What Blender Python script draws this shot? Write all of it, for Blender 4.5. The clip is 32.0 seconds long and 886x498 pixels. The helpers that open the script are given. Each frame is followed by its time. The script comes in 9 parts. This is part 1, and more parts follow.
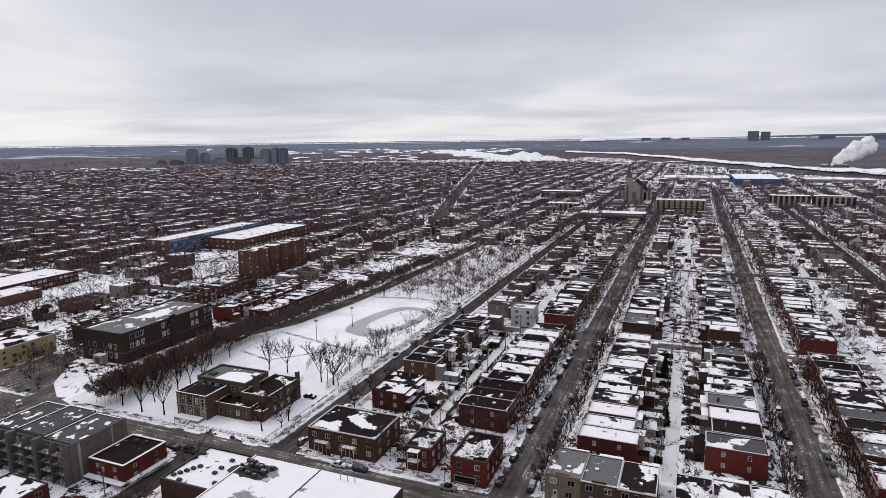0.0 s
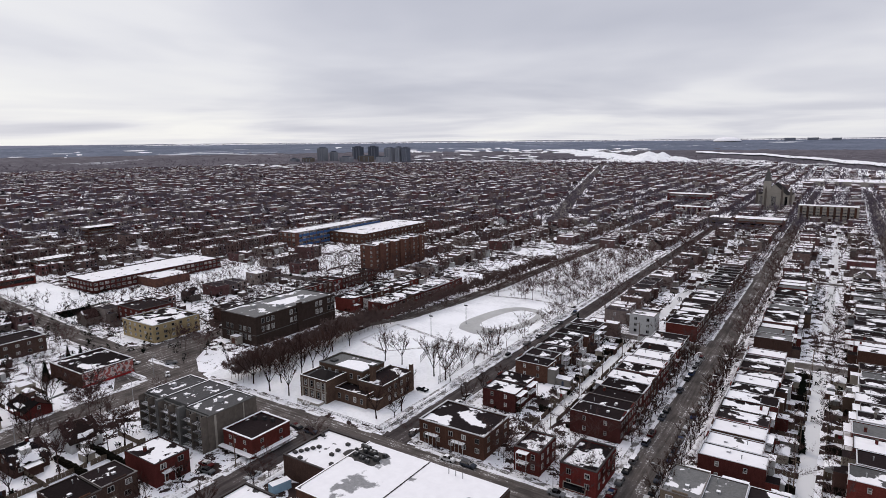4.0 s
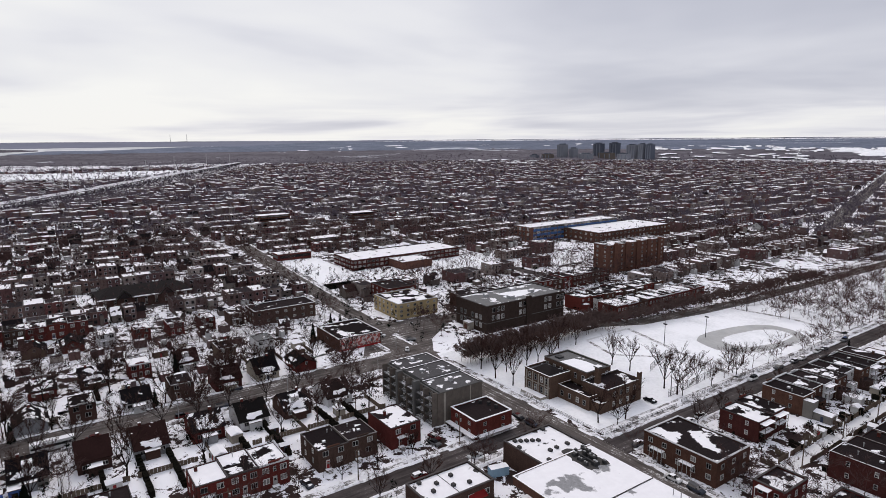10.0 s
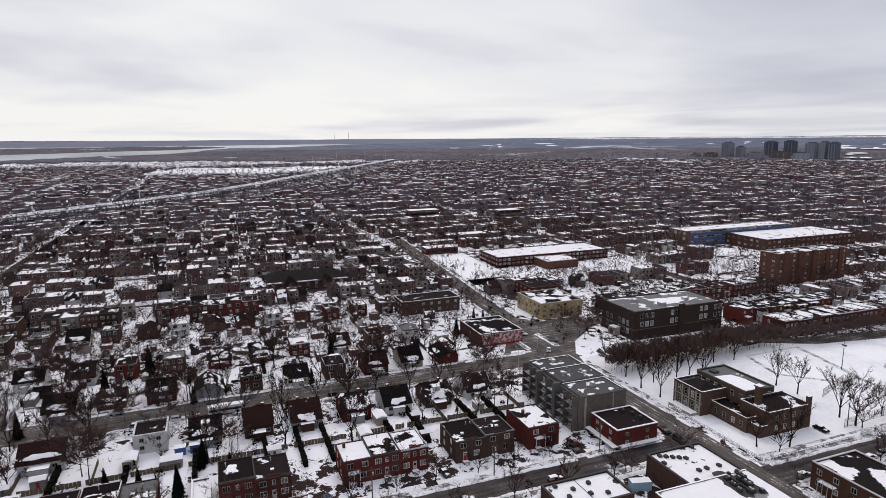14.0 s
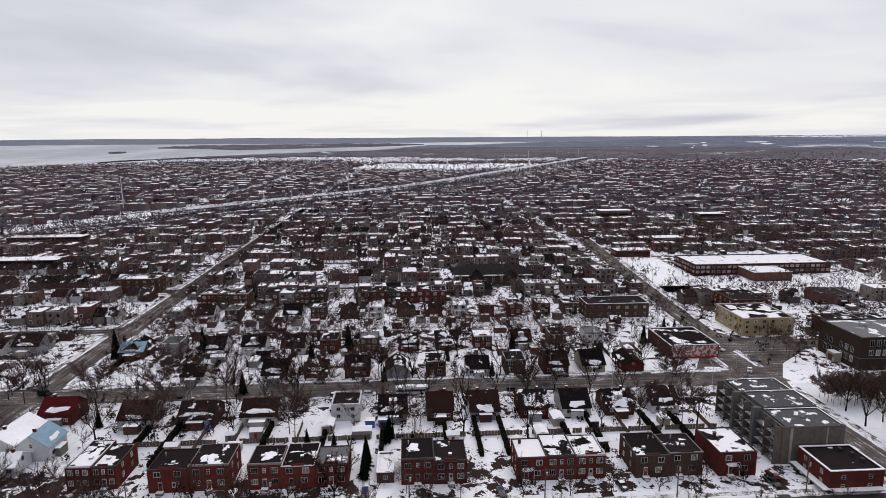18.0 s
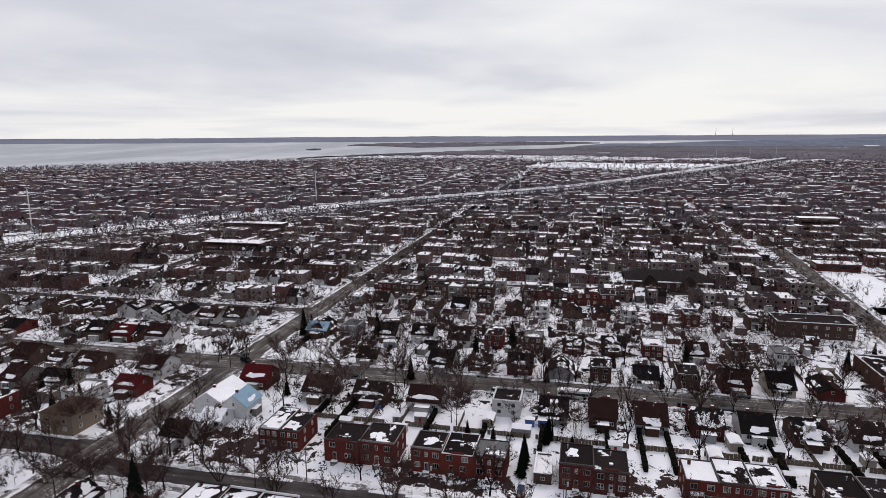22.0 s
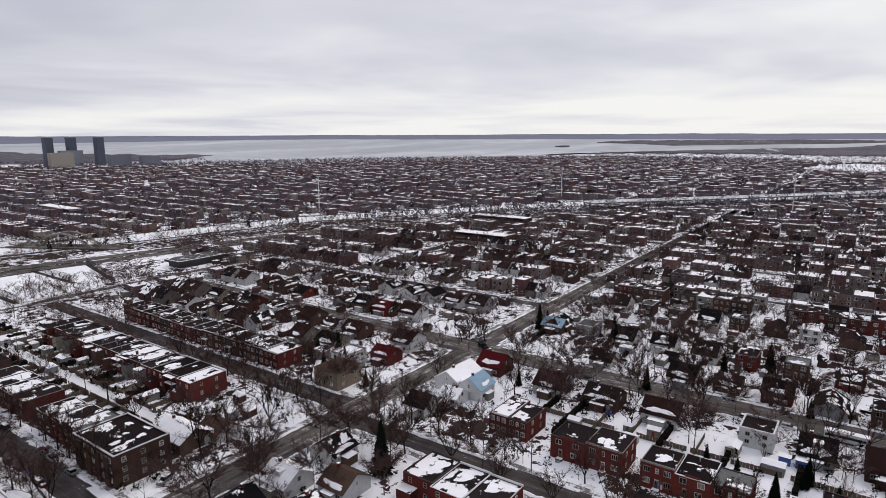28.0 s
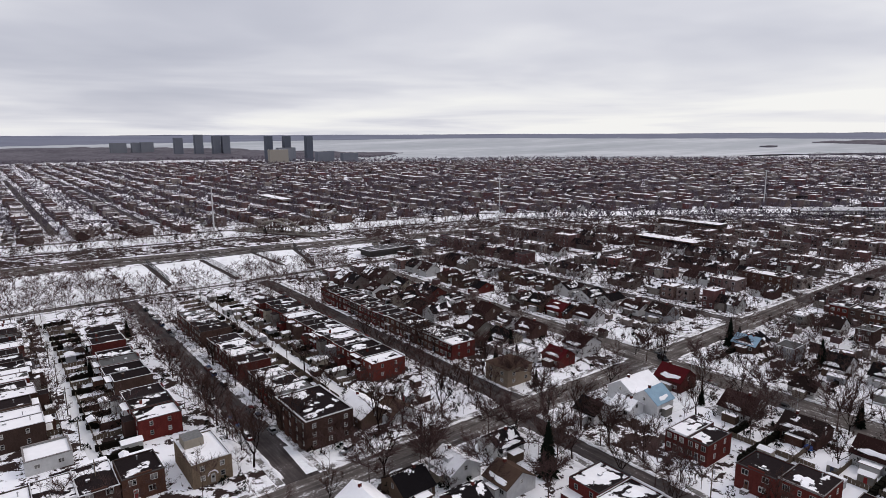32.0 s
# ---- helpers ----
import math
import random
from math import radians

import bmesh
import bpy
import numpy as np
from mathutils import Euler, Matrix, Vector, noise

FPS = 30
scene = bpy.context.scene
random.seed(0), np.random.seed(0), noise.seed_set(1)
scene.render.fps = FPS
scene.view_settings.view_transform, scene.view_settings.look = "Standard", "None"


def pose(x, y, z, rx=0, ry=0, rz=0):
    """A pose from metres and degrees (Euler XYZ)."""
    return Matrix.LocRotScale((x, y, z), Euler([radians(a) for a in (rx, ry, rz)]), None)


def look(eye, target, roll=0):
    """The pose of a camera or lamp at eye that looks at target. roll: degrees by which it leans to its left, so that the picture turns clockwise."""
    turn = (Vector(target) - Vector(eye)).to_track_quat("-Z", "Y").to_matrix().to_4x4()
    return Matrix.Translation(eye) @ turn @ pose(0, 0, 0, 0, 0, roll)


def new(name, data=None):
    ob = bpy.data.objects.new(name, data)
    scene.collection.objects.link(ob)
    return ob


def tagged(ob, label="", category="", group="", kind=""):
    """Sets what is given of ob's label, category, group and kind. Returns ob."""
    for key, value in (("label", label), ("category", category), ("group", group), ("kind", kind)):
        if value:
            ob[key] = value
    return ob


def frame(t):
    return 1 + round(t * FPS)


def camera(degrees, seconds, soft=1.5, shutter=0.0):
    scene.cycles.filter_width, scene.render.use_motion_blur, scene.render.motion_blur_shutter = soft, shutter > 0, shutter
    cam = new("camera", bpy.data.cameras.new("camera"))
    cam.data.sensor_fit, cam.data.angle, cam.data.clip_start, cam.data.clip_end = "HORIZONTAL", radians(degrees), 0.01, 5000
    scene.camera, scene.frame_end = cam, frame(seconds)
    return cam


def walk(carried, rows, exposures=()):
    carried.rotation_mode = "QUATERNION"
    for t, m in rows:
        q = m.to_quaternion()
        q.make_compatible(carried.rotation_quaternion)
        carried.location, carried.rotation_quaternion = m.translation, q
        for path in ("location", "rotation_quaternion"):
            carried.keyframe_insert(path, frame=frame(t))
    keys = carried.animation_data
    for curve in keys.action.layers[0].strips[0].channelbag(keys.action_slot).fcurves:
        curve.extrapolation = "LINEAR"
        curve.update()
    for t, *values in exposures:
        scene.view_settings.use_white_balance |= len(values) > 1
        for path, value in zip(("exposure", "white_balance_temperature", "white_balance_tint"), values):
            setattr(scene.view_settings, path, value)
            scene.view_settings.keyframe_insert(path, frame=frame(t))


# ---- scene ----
# ---- camera ----
cam = camera(72.0, 32.0, soft=0.65)
EYE = (0.0, 0.0, 88.0)
ROWS = [
    (0.0, 79.939, 0.742, 22.179), (0.5, 79.943, 0.754, 23.548), (1.0, 79.952, 0.757, 24.768), (1.5, 79.964, 0.683, 26.149),
    (2.0, 79.965, 0.711, 27.594), (2.5, 80.003, 0.685, 28.992), (4.5, 79.975, 0.566, 34.819), (5.0, 79.966, 0.631, 36.532),
    (5.5, 79.941, 0.586, 38.407), (6.0, 79.922, 0.499, 40.084), (6.5, 79.898, 0.480, 41.733), (7.0, 79.897, 0.468, 43.515),
    (7.5, 79.892, 0.421, 45.431), (8.0, 79.900, 0.448, 47.280), (8.5, 79.875, 0.423, 49.133), (9.0, 79.866, 0.383, 51.117),
    (9.5, 79.870, 0.428, 53.175), (10.0, 79.831, 0.386, 55.234), (10.5, 79.836, 0.391, 56.932), (11.0, 79.833, 0.297, 58.715),
    (11.5, 79.851, 0.450, 60.376), (12.0, 79.831, 0.437, 62.112), (12.5, 79.787, 0.401, 63.752), (13.0, 79.781, 0.382, 65.321),
    (13.5, 79.761, 0.356, 67.002), (14.0, 79.725, 0.391, 69.046), (14.5, 79.702, 0.363, 71.181), (16.5, 79.642, 0.242, 80.529),
    (17.0, 79.617, 0.224, 82.724), (17.5, 79.620, 0.325, 84.700), (18.0, 79.612, 0.340, 86.727), (18.5, 79.627, 0.365, 88.841),
    (19.0, 79.633, 0.326, 90.964), (19.5, 79.595, 0.341, 93.090), (20.0, 79.589, 0.311, 95.185), (20.5, 79.623, 0.326, 97.113),
    (21.0, 79.597, 0.360, 98.974), (21.5, 79.573, 0.353, 100.825), (22.0, 79.542, 0.333, 102.723), (22.5, 79.547, 0.335, 104.617),
    (23.0, 79.546, 0.353, 106.565), (23.5, 79.528, 0.346, 108.460), (24.0, 79.509, 0.340, 110.440), (24.5, 79.493, 0.294, 112.399),
    (25.0, 79.429, 0.341, 114.330), (25.5, 79.435, 0.305, 116.084), (27.5, 79.349, 0.238, 123.449), (28.0, 79.374, 0.222, 125.480),
    (28.5, 79.326, 0.230, 127.603), (29.0, 79.316, 0.217, 129.913), (29.5, 79.311, 0.214, 132.113), (30.0, 79.316, 0.211, 134.200),
    (30.5, 79.304, 0.240, 136.230), (31.0, 79.306, 0.227, 138.269), (31.5, 79.317, 0.209, 140.373), (32.0, 79.335, 0.230, 142.314),
]
walk(cam, [(t, pose(*EYE, rx, ry, rz)) for t, rx, ry, rz in ROWS])

# ---- world, sun, exposure ----
SUN_AZ, SUN_EL = radians(72), radians(46)
world = bpy.data.worlds.new("overcast_sky")
world.use_nodes = True
scene.world = world


def build_sky():
    t = world.node_tree
    t.nodes.clear()
    n = t.nodes
    out = n.new("ShaderNodeOutputWorld")
    sky = n.new("ShaderNodeTexSky")
    sky.sky_type, sky.sun_disc = "NISHITA", False
    sky.sun_elevation, sky.sun_rotation = SUN_EL, -SUN_AZ
    clear = n.new("ShaderNodeBackground")
    clear.inputs["Strength"].default_value = 0.09
    t.links.new(sky.outputs[0], clear.inputs["Color"])
    geo = n.new("ShaderNodeTexCoord")
    sep = n.new("ShaderNodeSeparateXYZ")
    t.links.new(geo.outputs["Generated"], sep.inputs[0])

    def math_node(op, a, b=None, clamp=False):
        m = n.new("ShaderNodeMath")
        m.operation, m.use_clamp = op, clamp
        for i, v in enumerate((a, b)):
            if v is None:
                continue
            if isinstance(v, (int, float)):
                m.inputs[i].default_value = v
            else:
                t.links.new(v, m.inputs[i])
        return m.outputs[0]

    z = math_node("MAXIMUM", sep.outputs["Z"], 0.0)
    den = math_node("ADD", z, 0.07)
    u = math_node("DIVIDE", sep.outputs["X"], den)
    v = math_node("DIVIDE", sep.outputs["Y"], den)
    comb = n.new("ShaderNodeCombineXYZ")
    t.links.new(u, comb.inputs[0]), t.links.new(v, comb.inputs[1])
    # a layer of stratus seen in perspective
    big = n.new("ShaderNodeTexNoise")
    big.inputs["Scale"].default_value, big.inputs["Detail"].default_value = 0.26, 4
    big.inputs["Roughness"].default_value, big.inputs["Distortion"].default_value = 0.5, 0.4
    t.links.new(comb.outputs[0], big.inputs["Vector"])
    fine = n.new("ShaderNodeTexNoise")
    fine.inputs["Scale"].default_value, fine.inputs["Detail"].default_value = 0.8, 5
    t.links.new(comb.outputs[0], fine.inputs["Vector"])
    mixn = math_node("ADD", math_node("MULTIPLY", big.outputs["Fac"], 0.80), math_node("MULTIPLY", fine.outputs["Fac"], 0.12))
    # the veil is thinner towards the hidden sun
    dot = n.new("ShaderNodeVectorMath")
    dot.operation = "DOT_PRODUCT"
    va, ve = radians(104), radians(8)
    dot.inputs[1].default_value = (-math.sin(va) * math.cos(ve), math.cos(va) * math.cos(ve), math.sin(ve))
    t.links.new(geo.outputs["Generated"], dot.inputs[0])
    glow = math_node("MULTIPLY", math_node("POWER", math_node("MAXIMUM", dot.outputs["Value"], 0.0), 4.0), 0.15)
    low = math_node("MULTIPLY", math_node("SUBTRACT", 1.0, math_node("DIVIDE", z, 0.17), True), 0.14)
    f = math_node("ADD", math_node("ADD", math_node("ADD", mixn, 0.05), glow), low)
    ramp = n.new("ShaderNodeValToRGB")
    e = ramp.color_ramp.elements
    e[0].position, e[0].color = 0.38, (0.50, 0.515, 0.60, 1)
    e[1].position, e[1].color = 0.78, (0.945, 0.94, 0.93, 1)
    for p, c in ((0.50, (0.59, 0.60, 0.68, 1)), (0.60, (0.71, 0.715, 0.78, 1)), (0.66, (0.82, 0.82, 0.86, 1))):
        x = e.new(p)
        x.color = c
    t.links.new(f, ramp.inputs[0])
    cloud = n.new("ShaderNodeBackground")
    cloud.inputs["Strength"].default_value = SKY_STRENGTH
    t.links.new(ramp.outputs[0], cloud.inputs["Color"])
    # an overcast sky is brighter overhead than at the horizon
    over = n.new("ShaderNodeMapRange")
    over.interpolation_type = "SMOOTHSTEP"
    for i, v in enumerate((0.28, 0.85, 1.0, 1.38)):
        over.inputs[i + 1].default_value = v
    t.links.new(z, over.inputs[0])
    t.links.new(math_node("MULTIPLY", over.outputs[0], SKY_STRENGTH), cloud.inputs["Strength"])
    mix = n.new("ShaderNodeMixShader")
    mix.inputs[0].default_value = 0.95
    t.links.new(clear.outputs[0], mix.inputs[1]), t.links.new(cloud.outputs[0], mix.inputs[2])
    t.links.new(mix.outputs[0], out.inputs[0])


SKY_STRENGTH = 1.0
build_sky()
sun = new("sun", bpy.data.lights.new("sun", "SUN"))
sun.data.energy, sun.data.angle, sun.data.color = 1.04, radians(24), (1.0, 0.885, 0.79)
sun.matrix_basis = look((0, 0, 300), (math.sin(SUN_AZ) * math.cos(SUN_EL) * 100, -math.cos(SUN_AZ) * math.cos(SUN_EL) * 100, 300 - math.sin(SUN_EL) * 100))
scene.view_settings.exposure = -0.035

# ---- materials ----
MATS = {}


class Nodes:
    """A small writer of node materials."""

    def __init__(self, name, rough=0.85, metal=0.0, spec=0.03):
        self.mat = bpy.data.materials.new(name)
        self.mat.use_nodes = True
        self.t = self.mat.node_tree
        self.b = self.t.nodes["Principled BSDF"]
        self.b.inputs["Roughness"].default_value = rough
        self.b.inputs["Metallic"].default_value = metal
        self.b.inputs["Specular IOR Level"].default_value = spec
        MATS[name] = self.mat

    def put(self, socket, v):
        if isinstance(v, (int, float)):
            socket.default_value = v
        elif isinstance(v, tuple):
            socket.default_value = (*v, 1) if len(v) == 3 and len(socket.default_value) == 4 else v
        else:
            self.t.links.new(v, socket)

    def coord(self, which="Object"):
        return self.t.nodes.new("ShaderNodeTexCoord").outputs[which]

    def where(self):
        return self.t.nodes.new("ShaderNodeNewGeometry").outputs["Position"]

    def normal(self):
        return self.t.nodes.new("ShaderNodeNewGeometry").outputs["Normal"]

    def rand(self):
        return self.t.nodes.new("ShaderNodeObjectInfo").outputs["Random"]

    def island(self):
        return self.t.nodes.new("ShaderNodeNewGeometry").outputs["Random Per Island"]

    def m(self, op, a, b=0.0, clamp=False):
        x = self.t.nodes.new("ShaderNodeMath")
        x.operation, x.use_clamp = op, clamp
        self.put(x.inputs[0], a), self.put(x.inputs[1], b)
        return x.outputs[0]

    def vm(self, op, a, b):
        x = self.t.nodes.new("ShaderNodeVectorMath")
        x.operation = op
        self.put(x.inputs[0], a), self.put(x.inputs[1], b)
        return x.outputs[0]

    def sep(self, v):
        x = self.t.nodes.new("ShaderNodeSeparateXYZ")
        self.put(x.inputs[0], v)
        return x.outputs

    def comb(self, x, y, z):
        c = self.t.nodes.new("ShaderNodeCombineXYZ")
        for i, v in enumerate((x, y, z)):
            self.put(c.inputs[i], v)
        return c.outputs[0]

    def noise(self, v, scale, detail=4.0, rough=0.55, dist=0.0):
        x = self.t.nodes.new("ShaderNodeTexNoise")
        self.put(x.inputs["Vector"], v)
        x.inputs["Scale"].default_value, x.inputs["Detail"].default_value = scale, detail
        x.inputs["Roughness"].default_value, x.inputs["Distortion"].default_value = rough, dist
        return x.outputs["Fac"]

    def step(self, v, lo, hi):
        x = self.t.nodes.new("ShaderNodeMapRange")
        x.interpolation_type = "SMOOTHSTEP"
        self.put(x.inputs["Value"], v)
        self.put(x.inputs["From Min"], lo), self.put(x.inputs["From Max"], hi)
        return x.outputs[0]

    def mix(self, f, a, b):
        x = self.t.nodes.new("ShaderNodeMix")
        x.data_type = "RGBA"
        self.put(x.inputs["Factor"], f)
        self.put(x.inputs[6], a), self.put(x.inputs[7], b)
        return x.outputs[2]

    def hsv(self, col, h=0.5, s=1.0, v=1.0):
        x = self.t.nodes.new("ShaderNodeHueSaturation")
        self.put(x.inputs["Hue"], h), self.put(x.inputs["Saturation"], s), self.put(x.inputs["Value"], v)
        self.put(x.inputs["Color"], col)
        return x.outputs[0]

    def ramp(self, f, stops):
        x = self.t.nodes.new("ShaderNodeValToRGB")
        e = x.color_ramp.elements
        e[0].position, e[0].color = stops[0][0], (*stops[0][1], 1)
        e[1].position, e[1].color = stops[-1][0], (*stops[-1][1], 1)
        for p, c in stops[1:-1]:
            k = e.new(p)
            k.color = (*c, 1)
        self.put(x.inputs[0], f)
        return x.outputs[0]

    def done(self, col, bump=None, strength=0.3, dist=0.05, rough=None):
        self.put(self.b.inputs["Base Color"], col)
        if rough is not None:
            self.put(self.b.inputs["Roughness"], rough)
        if bump is not None:
            x = self.t.nodes.new("ShaderNodeBump")
            x.inputs["Strength"].default_value, x.inputs["Distance"].default_value = strength, dist
            self.put(x.inputs["Height"], bump)
            self.put(self.b.inputs["Normal"], x.outputs[0])
        return self.mat


SNOW_A, SNOW_B = (0.92, 0.91, 0.93), (0.78, 0.77, 0.79)


def brick_mat(name, cols, mortar=(0.20, 0.18, 0.165), per_island=False):
    """Courses of brick with tone patches, soot streaks, and a tone of its own for each house."""
    k = Nodes(name, 0.95, 0, 0.02)
    p = k.coord("Object") if not per_island else k.where()
    s = k.sep(p)
    uv = k.comb(k.m("ADD", s[0], s[1]), s[2], 0.0)
    tex = k.t.nodes.new("ShaderNodeTexBrick")
    k.put(tex.inputs["Vector"], uv)
    tex.inputs["Scale"].default_value = 1.0
    tex.inputs["Brick Width"].default_value, tex.inputs["Row Height"].default_value = 0.23, 0.075
    tex.inputs["Mortar Size"].default_value = 0.006
    tex.inputs["Color1"].default_value, tex.inputs["Color2"].default_value = (0.78, 0.78, 0.78, 1), (1.1, 1.1, 1.1, 1)
    tex.inputs["Mortar"].default_value = (1.25, 1.25, 1.25, 1)
    r = k.island() if per_island else k.rand()
    n = len(cols)
    col = k.ramp(r, [(i / max(n - 1, 1), c) for i, c in enumerate(cols)])
    patch = k.noise(k.vm("ADD", p, k.comb(k.m("MULTIPLY", r, 91.0), 0.0, 0.0)), 0.5, 5, 0.6)
    grime = k.noise(k.vm("MULTIPLY", p, (1.6, 1.6, 0.22)), 1.1, 4, 0.6)
    v = k.m("ADD", k.m("MULTIPLY", patch, 0.7), k.m("MULTIPLY", grime, 0.55))
    col = k.hsv(col, 0.5, 1.0, k.m("ADD", v, 0.4))
    mul = k.t.nodes.new("ShaderNodeMix")
    mul.data_type, mul.blend_type = "RGBA", "MULTIPLY"
    mul.inputs["Factor"].default_value = 1.0
    k.put(mul.inputs[6], col), k.put(mul.inputs[7], tex.outputs["Color"])
    return k.done(mul.outputs[2], tex.outputs["Fac"], 0.35, 0.01)


def plain_mat(name, col, rough=0.8, metal=0.0, var=0.25, scale=0.6, spec=0.04, rnd=0.0):
    """Paint, concrete or metal with weathering at two scales."""
    k = Nodes(name, rough, metal, spec)
    p = k.coord("Object")
    a = k.noise(p, scale, 5, 0.6)
    b = k.noise(k.vm("MULTIPLY", p, (3.0, 3.0, 0.5)), scale * 3, 4, 0.6)
    v = k.m("ADD", k.m("MULTIPLY", k.m("SUBTRACT", a, 0.5), var * 2), k.m("MULTIPLY", k.m("SUBTRACT", b, 0.5), var))
    v = k.m("ADD", v, 1.0)
    if rnd:
        v = k.m("ADD", v, k.m("MULTIPLY", k.m("SUBTRACT", k.rand(), 0.5), rnd))
    return k.done(k.hsv(col, 0.5, 1.0, v), b, 0.15, 0.02)


def tone_mat(name, cols, rough=0.85, var=0.3, per_island=False):
    """One of several tones, picked by the thing's own random number."""
    k = Nodes(name, rough)
    r = k.island() if per_island else k.rand()
    n = len(cols)
    x = k.t.nodes.new("ShaderNodeValToRGB")
    x.color_ramp.interpolation = "CONSTANT"
    e = x.color_ramp.elements
    e[0].position, e[0].color = 0.0, (*cols[0], 1)
    e[1].position, e[1].color = 1 / n, (*cols[1], 1)
    for i in range(2, n):
        y = e.new(i / n)
        y.color = (*cols[i], 1)
    k.put(x.inputs[0], r)
    p = k.where()
    a = k.noise(p, 0.5, 5, 0.6)
    b = k.noise(k.vm("MULTIPLY", p, (3.0, 3.0, 0.4)), 1.5, 4)
    v = k.m("ADD", k.m("MULTIPLY", a, var * 1.6), k.m("ADD", k.m("MULTIPLY", b, var), 1.0 - var * 1.3))
    return k.done(k.hsv(x.outputs[0], 0.5, 1.0, v), b, 0.15, 0.02)


def snow_roof_mat(name, dark, cover, spread, per_island=False, scale=0.16, pale=None):
    """A flat roof's membrane under snow that has melted away in patches; the cover differs from roof to roof."""
    k = Nodes(name, 0.9, 0, 0.02)
    r = k.island() if per_island else k.rand()
    off = k.comb(k.m("MULTIPLY", r, 370.0), k.m("MULTIPLY", r, 170.0), 0.0)
    p = k.vm("ADD", k.where(), off)
    a = k.noise(p, scale, 3, 0.5, 0.4)
    b = k.noise(p, scale * 7, 4, 0.6)
    v = k.m("ADD", k.m("MULTIPLY", a, 0.85), k.m("MULTIPLY", b, 0.15))
    # cut: below it lies snow
    cut = k.m("ADD", cover - spread / 2, k.m("MULTIPLY", k.m("FRACT", k.m("MULTIPLY", r, 7.31)), spread))
    f = k.step(k.m("SUBTRACT", v, cut), 0.012, -0.012)
    grit = k.noise(p, 1.4, 5, 0.65)
    base = k.hsv(k.mix(k.m("FRACT", k.m("MULTIPLY", r, 13.7)), dark, pale or tuple(c * 2.0 for c in dark)), 0.5, 1.0, k.m("ADD", grit, 0.5))
    snow = k.mix(k.noise(p, 0.5, 4), SNOW_A, SNOW_B)
    return k.done(k.mix(f, base, snow), k.m("ADD", k.m("MULTIPLY", f, 1.0), k.m("MULTIPLY", grit, 0.2)), 0.5, 0.08)


def ground_mat(name="ground_snow", lo=0.524, hi=0.510):
    k = Nodes(name, 0.95, 0, 0.05)
    p = k.where()
    a = k.noise(p, 0.035, 4, 0.55, 0.3)
    b = k.noise(p, 0.22, 5, 0.62, 0.4)
    c = k.noise(p, 1.3, 5, 0.65)
    v = k.m("ADD", k.m("ADD", k.m("MULTIPLY", a, 0.34), k.m("MULTIPLY", b, 0.48)), k.m("MULTIPLY", c, 0.18))
    f = k.step(v, lo, hi)
    soil = k.mix(c, (0.012, 0.008, 0.008), (0.066, 0.044, 0.040))
    snow = k.mix(k.m("MULTIPLY", b, 0.4), (0.93, 0.93, 0.965), (0.68, 0.675, 0.71))
    return k.done(k.mix(f, soil, snow), v, 0.25, 0.3)


def clean_snow_mat():
    k = Nodes("park_snow", 0.85)
    p = k.where()
    a = k.noise(p, 0.06, 5, 0.6, 0.5)
    b = k.noise(p, 0.7, 6, 0.65)
    v = k.m("ADD", k.m("MULTIPLY", a, 0.6), k.m("MULTIPLY", b, 0.4))
    snow = k.mix(k.step(v, 0.42, 0.68), (0.90, 0.905, 0.93), (0.72, 0.73, 0.75))
    return k.done(k.mix(k.step(v, 0.63, 0.70), snow, (0.25, 0.21, 0.17)), b, 0.3, 0.2)


def asphalt_mat(name="asphalt", base=(0.058, 0.050, 0.049), slush=0.63, run=(1.0, 0.05, 1.0)):
    k = Nodes(name, 0.9, 0, 0.02)
    p = k.where()
    s = k.noise(k.vm("MULTIPLY", p, run), 0.75, 4, 0.6)
    a = k.m("ADD", k.m("MULTIPLY", k.noise(p, 0.12, 5, 0.6), 0.45), k.m("MULTIPLY", s, 0.55))
    b = k.noise(p, 1.6, 5, 0.65)
    col = k.mix(k.step(a, 0.3, 0.7), tuple(c * 0.5 for c in base), tuple(c * 1.9 for c in base))
    col = k.hsv(col, 0.5, 1.0, k.m("ADD", k.m("MULTIPLY", b, 0.6), 0.7))
    f = k.step(k.m("ADD", k.m("MULTIPLY", a, 0.6), k.m("MULTIPLY", b, 0.4)), slush - 0.06, slush + 0.03)
    return k.done(k.mix(f, col, (0.70, 0.70, 0.71)), b, 0.3, 0.02)


def sidewalk_mat():
    k = Nodes("sidewalk", 0.9)
    p = k.where()
    a = k.noise(p, 0.25, 5, 0.6)
    b = k.noise(p, 1.8, 5, 0.6)
    v = k.m("ADD", k.m("MULTIPLY", a, 0.6), k.m("MULTIPLY", b, 0.4))
    col = k.mix(b, (0.10, 0.092, 0.088), (0.22, 0.205, 0.195))
    return k.done(k.mix(k.step(v, 0.55, 0.46), col, (0.74, 0.735, 0.76)), b, 0.3, 0.03)


def bank_mat():
    k = Nodes("snow_bank", 0.9)
    p = k.where()
    b = k.noise(p, 0.9, 6, 0.65)
    a = k.noise(p, 0.2, 4, 0.6)
    col = k.mix(k.step(k.m("ADD", k.m("MULTIPLY", a, 0.5), k.m("MULTIPLY", b, 0.5)), 0.50, 0.66), (0.86, 0.855, 0.88), (0.30, 0.275, 0.265))
    return k.done(col, b, 0.5, 0.15)


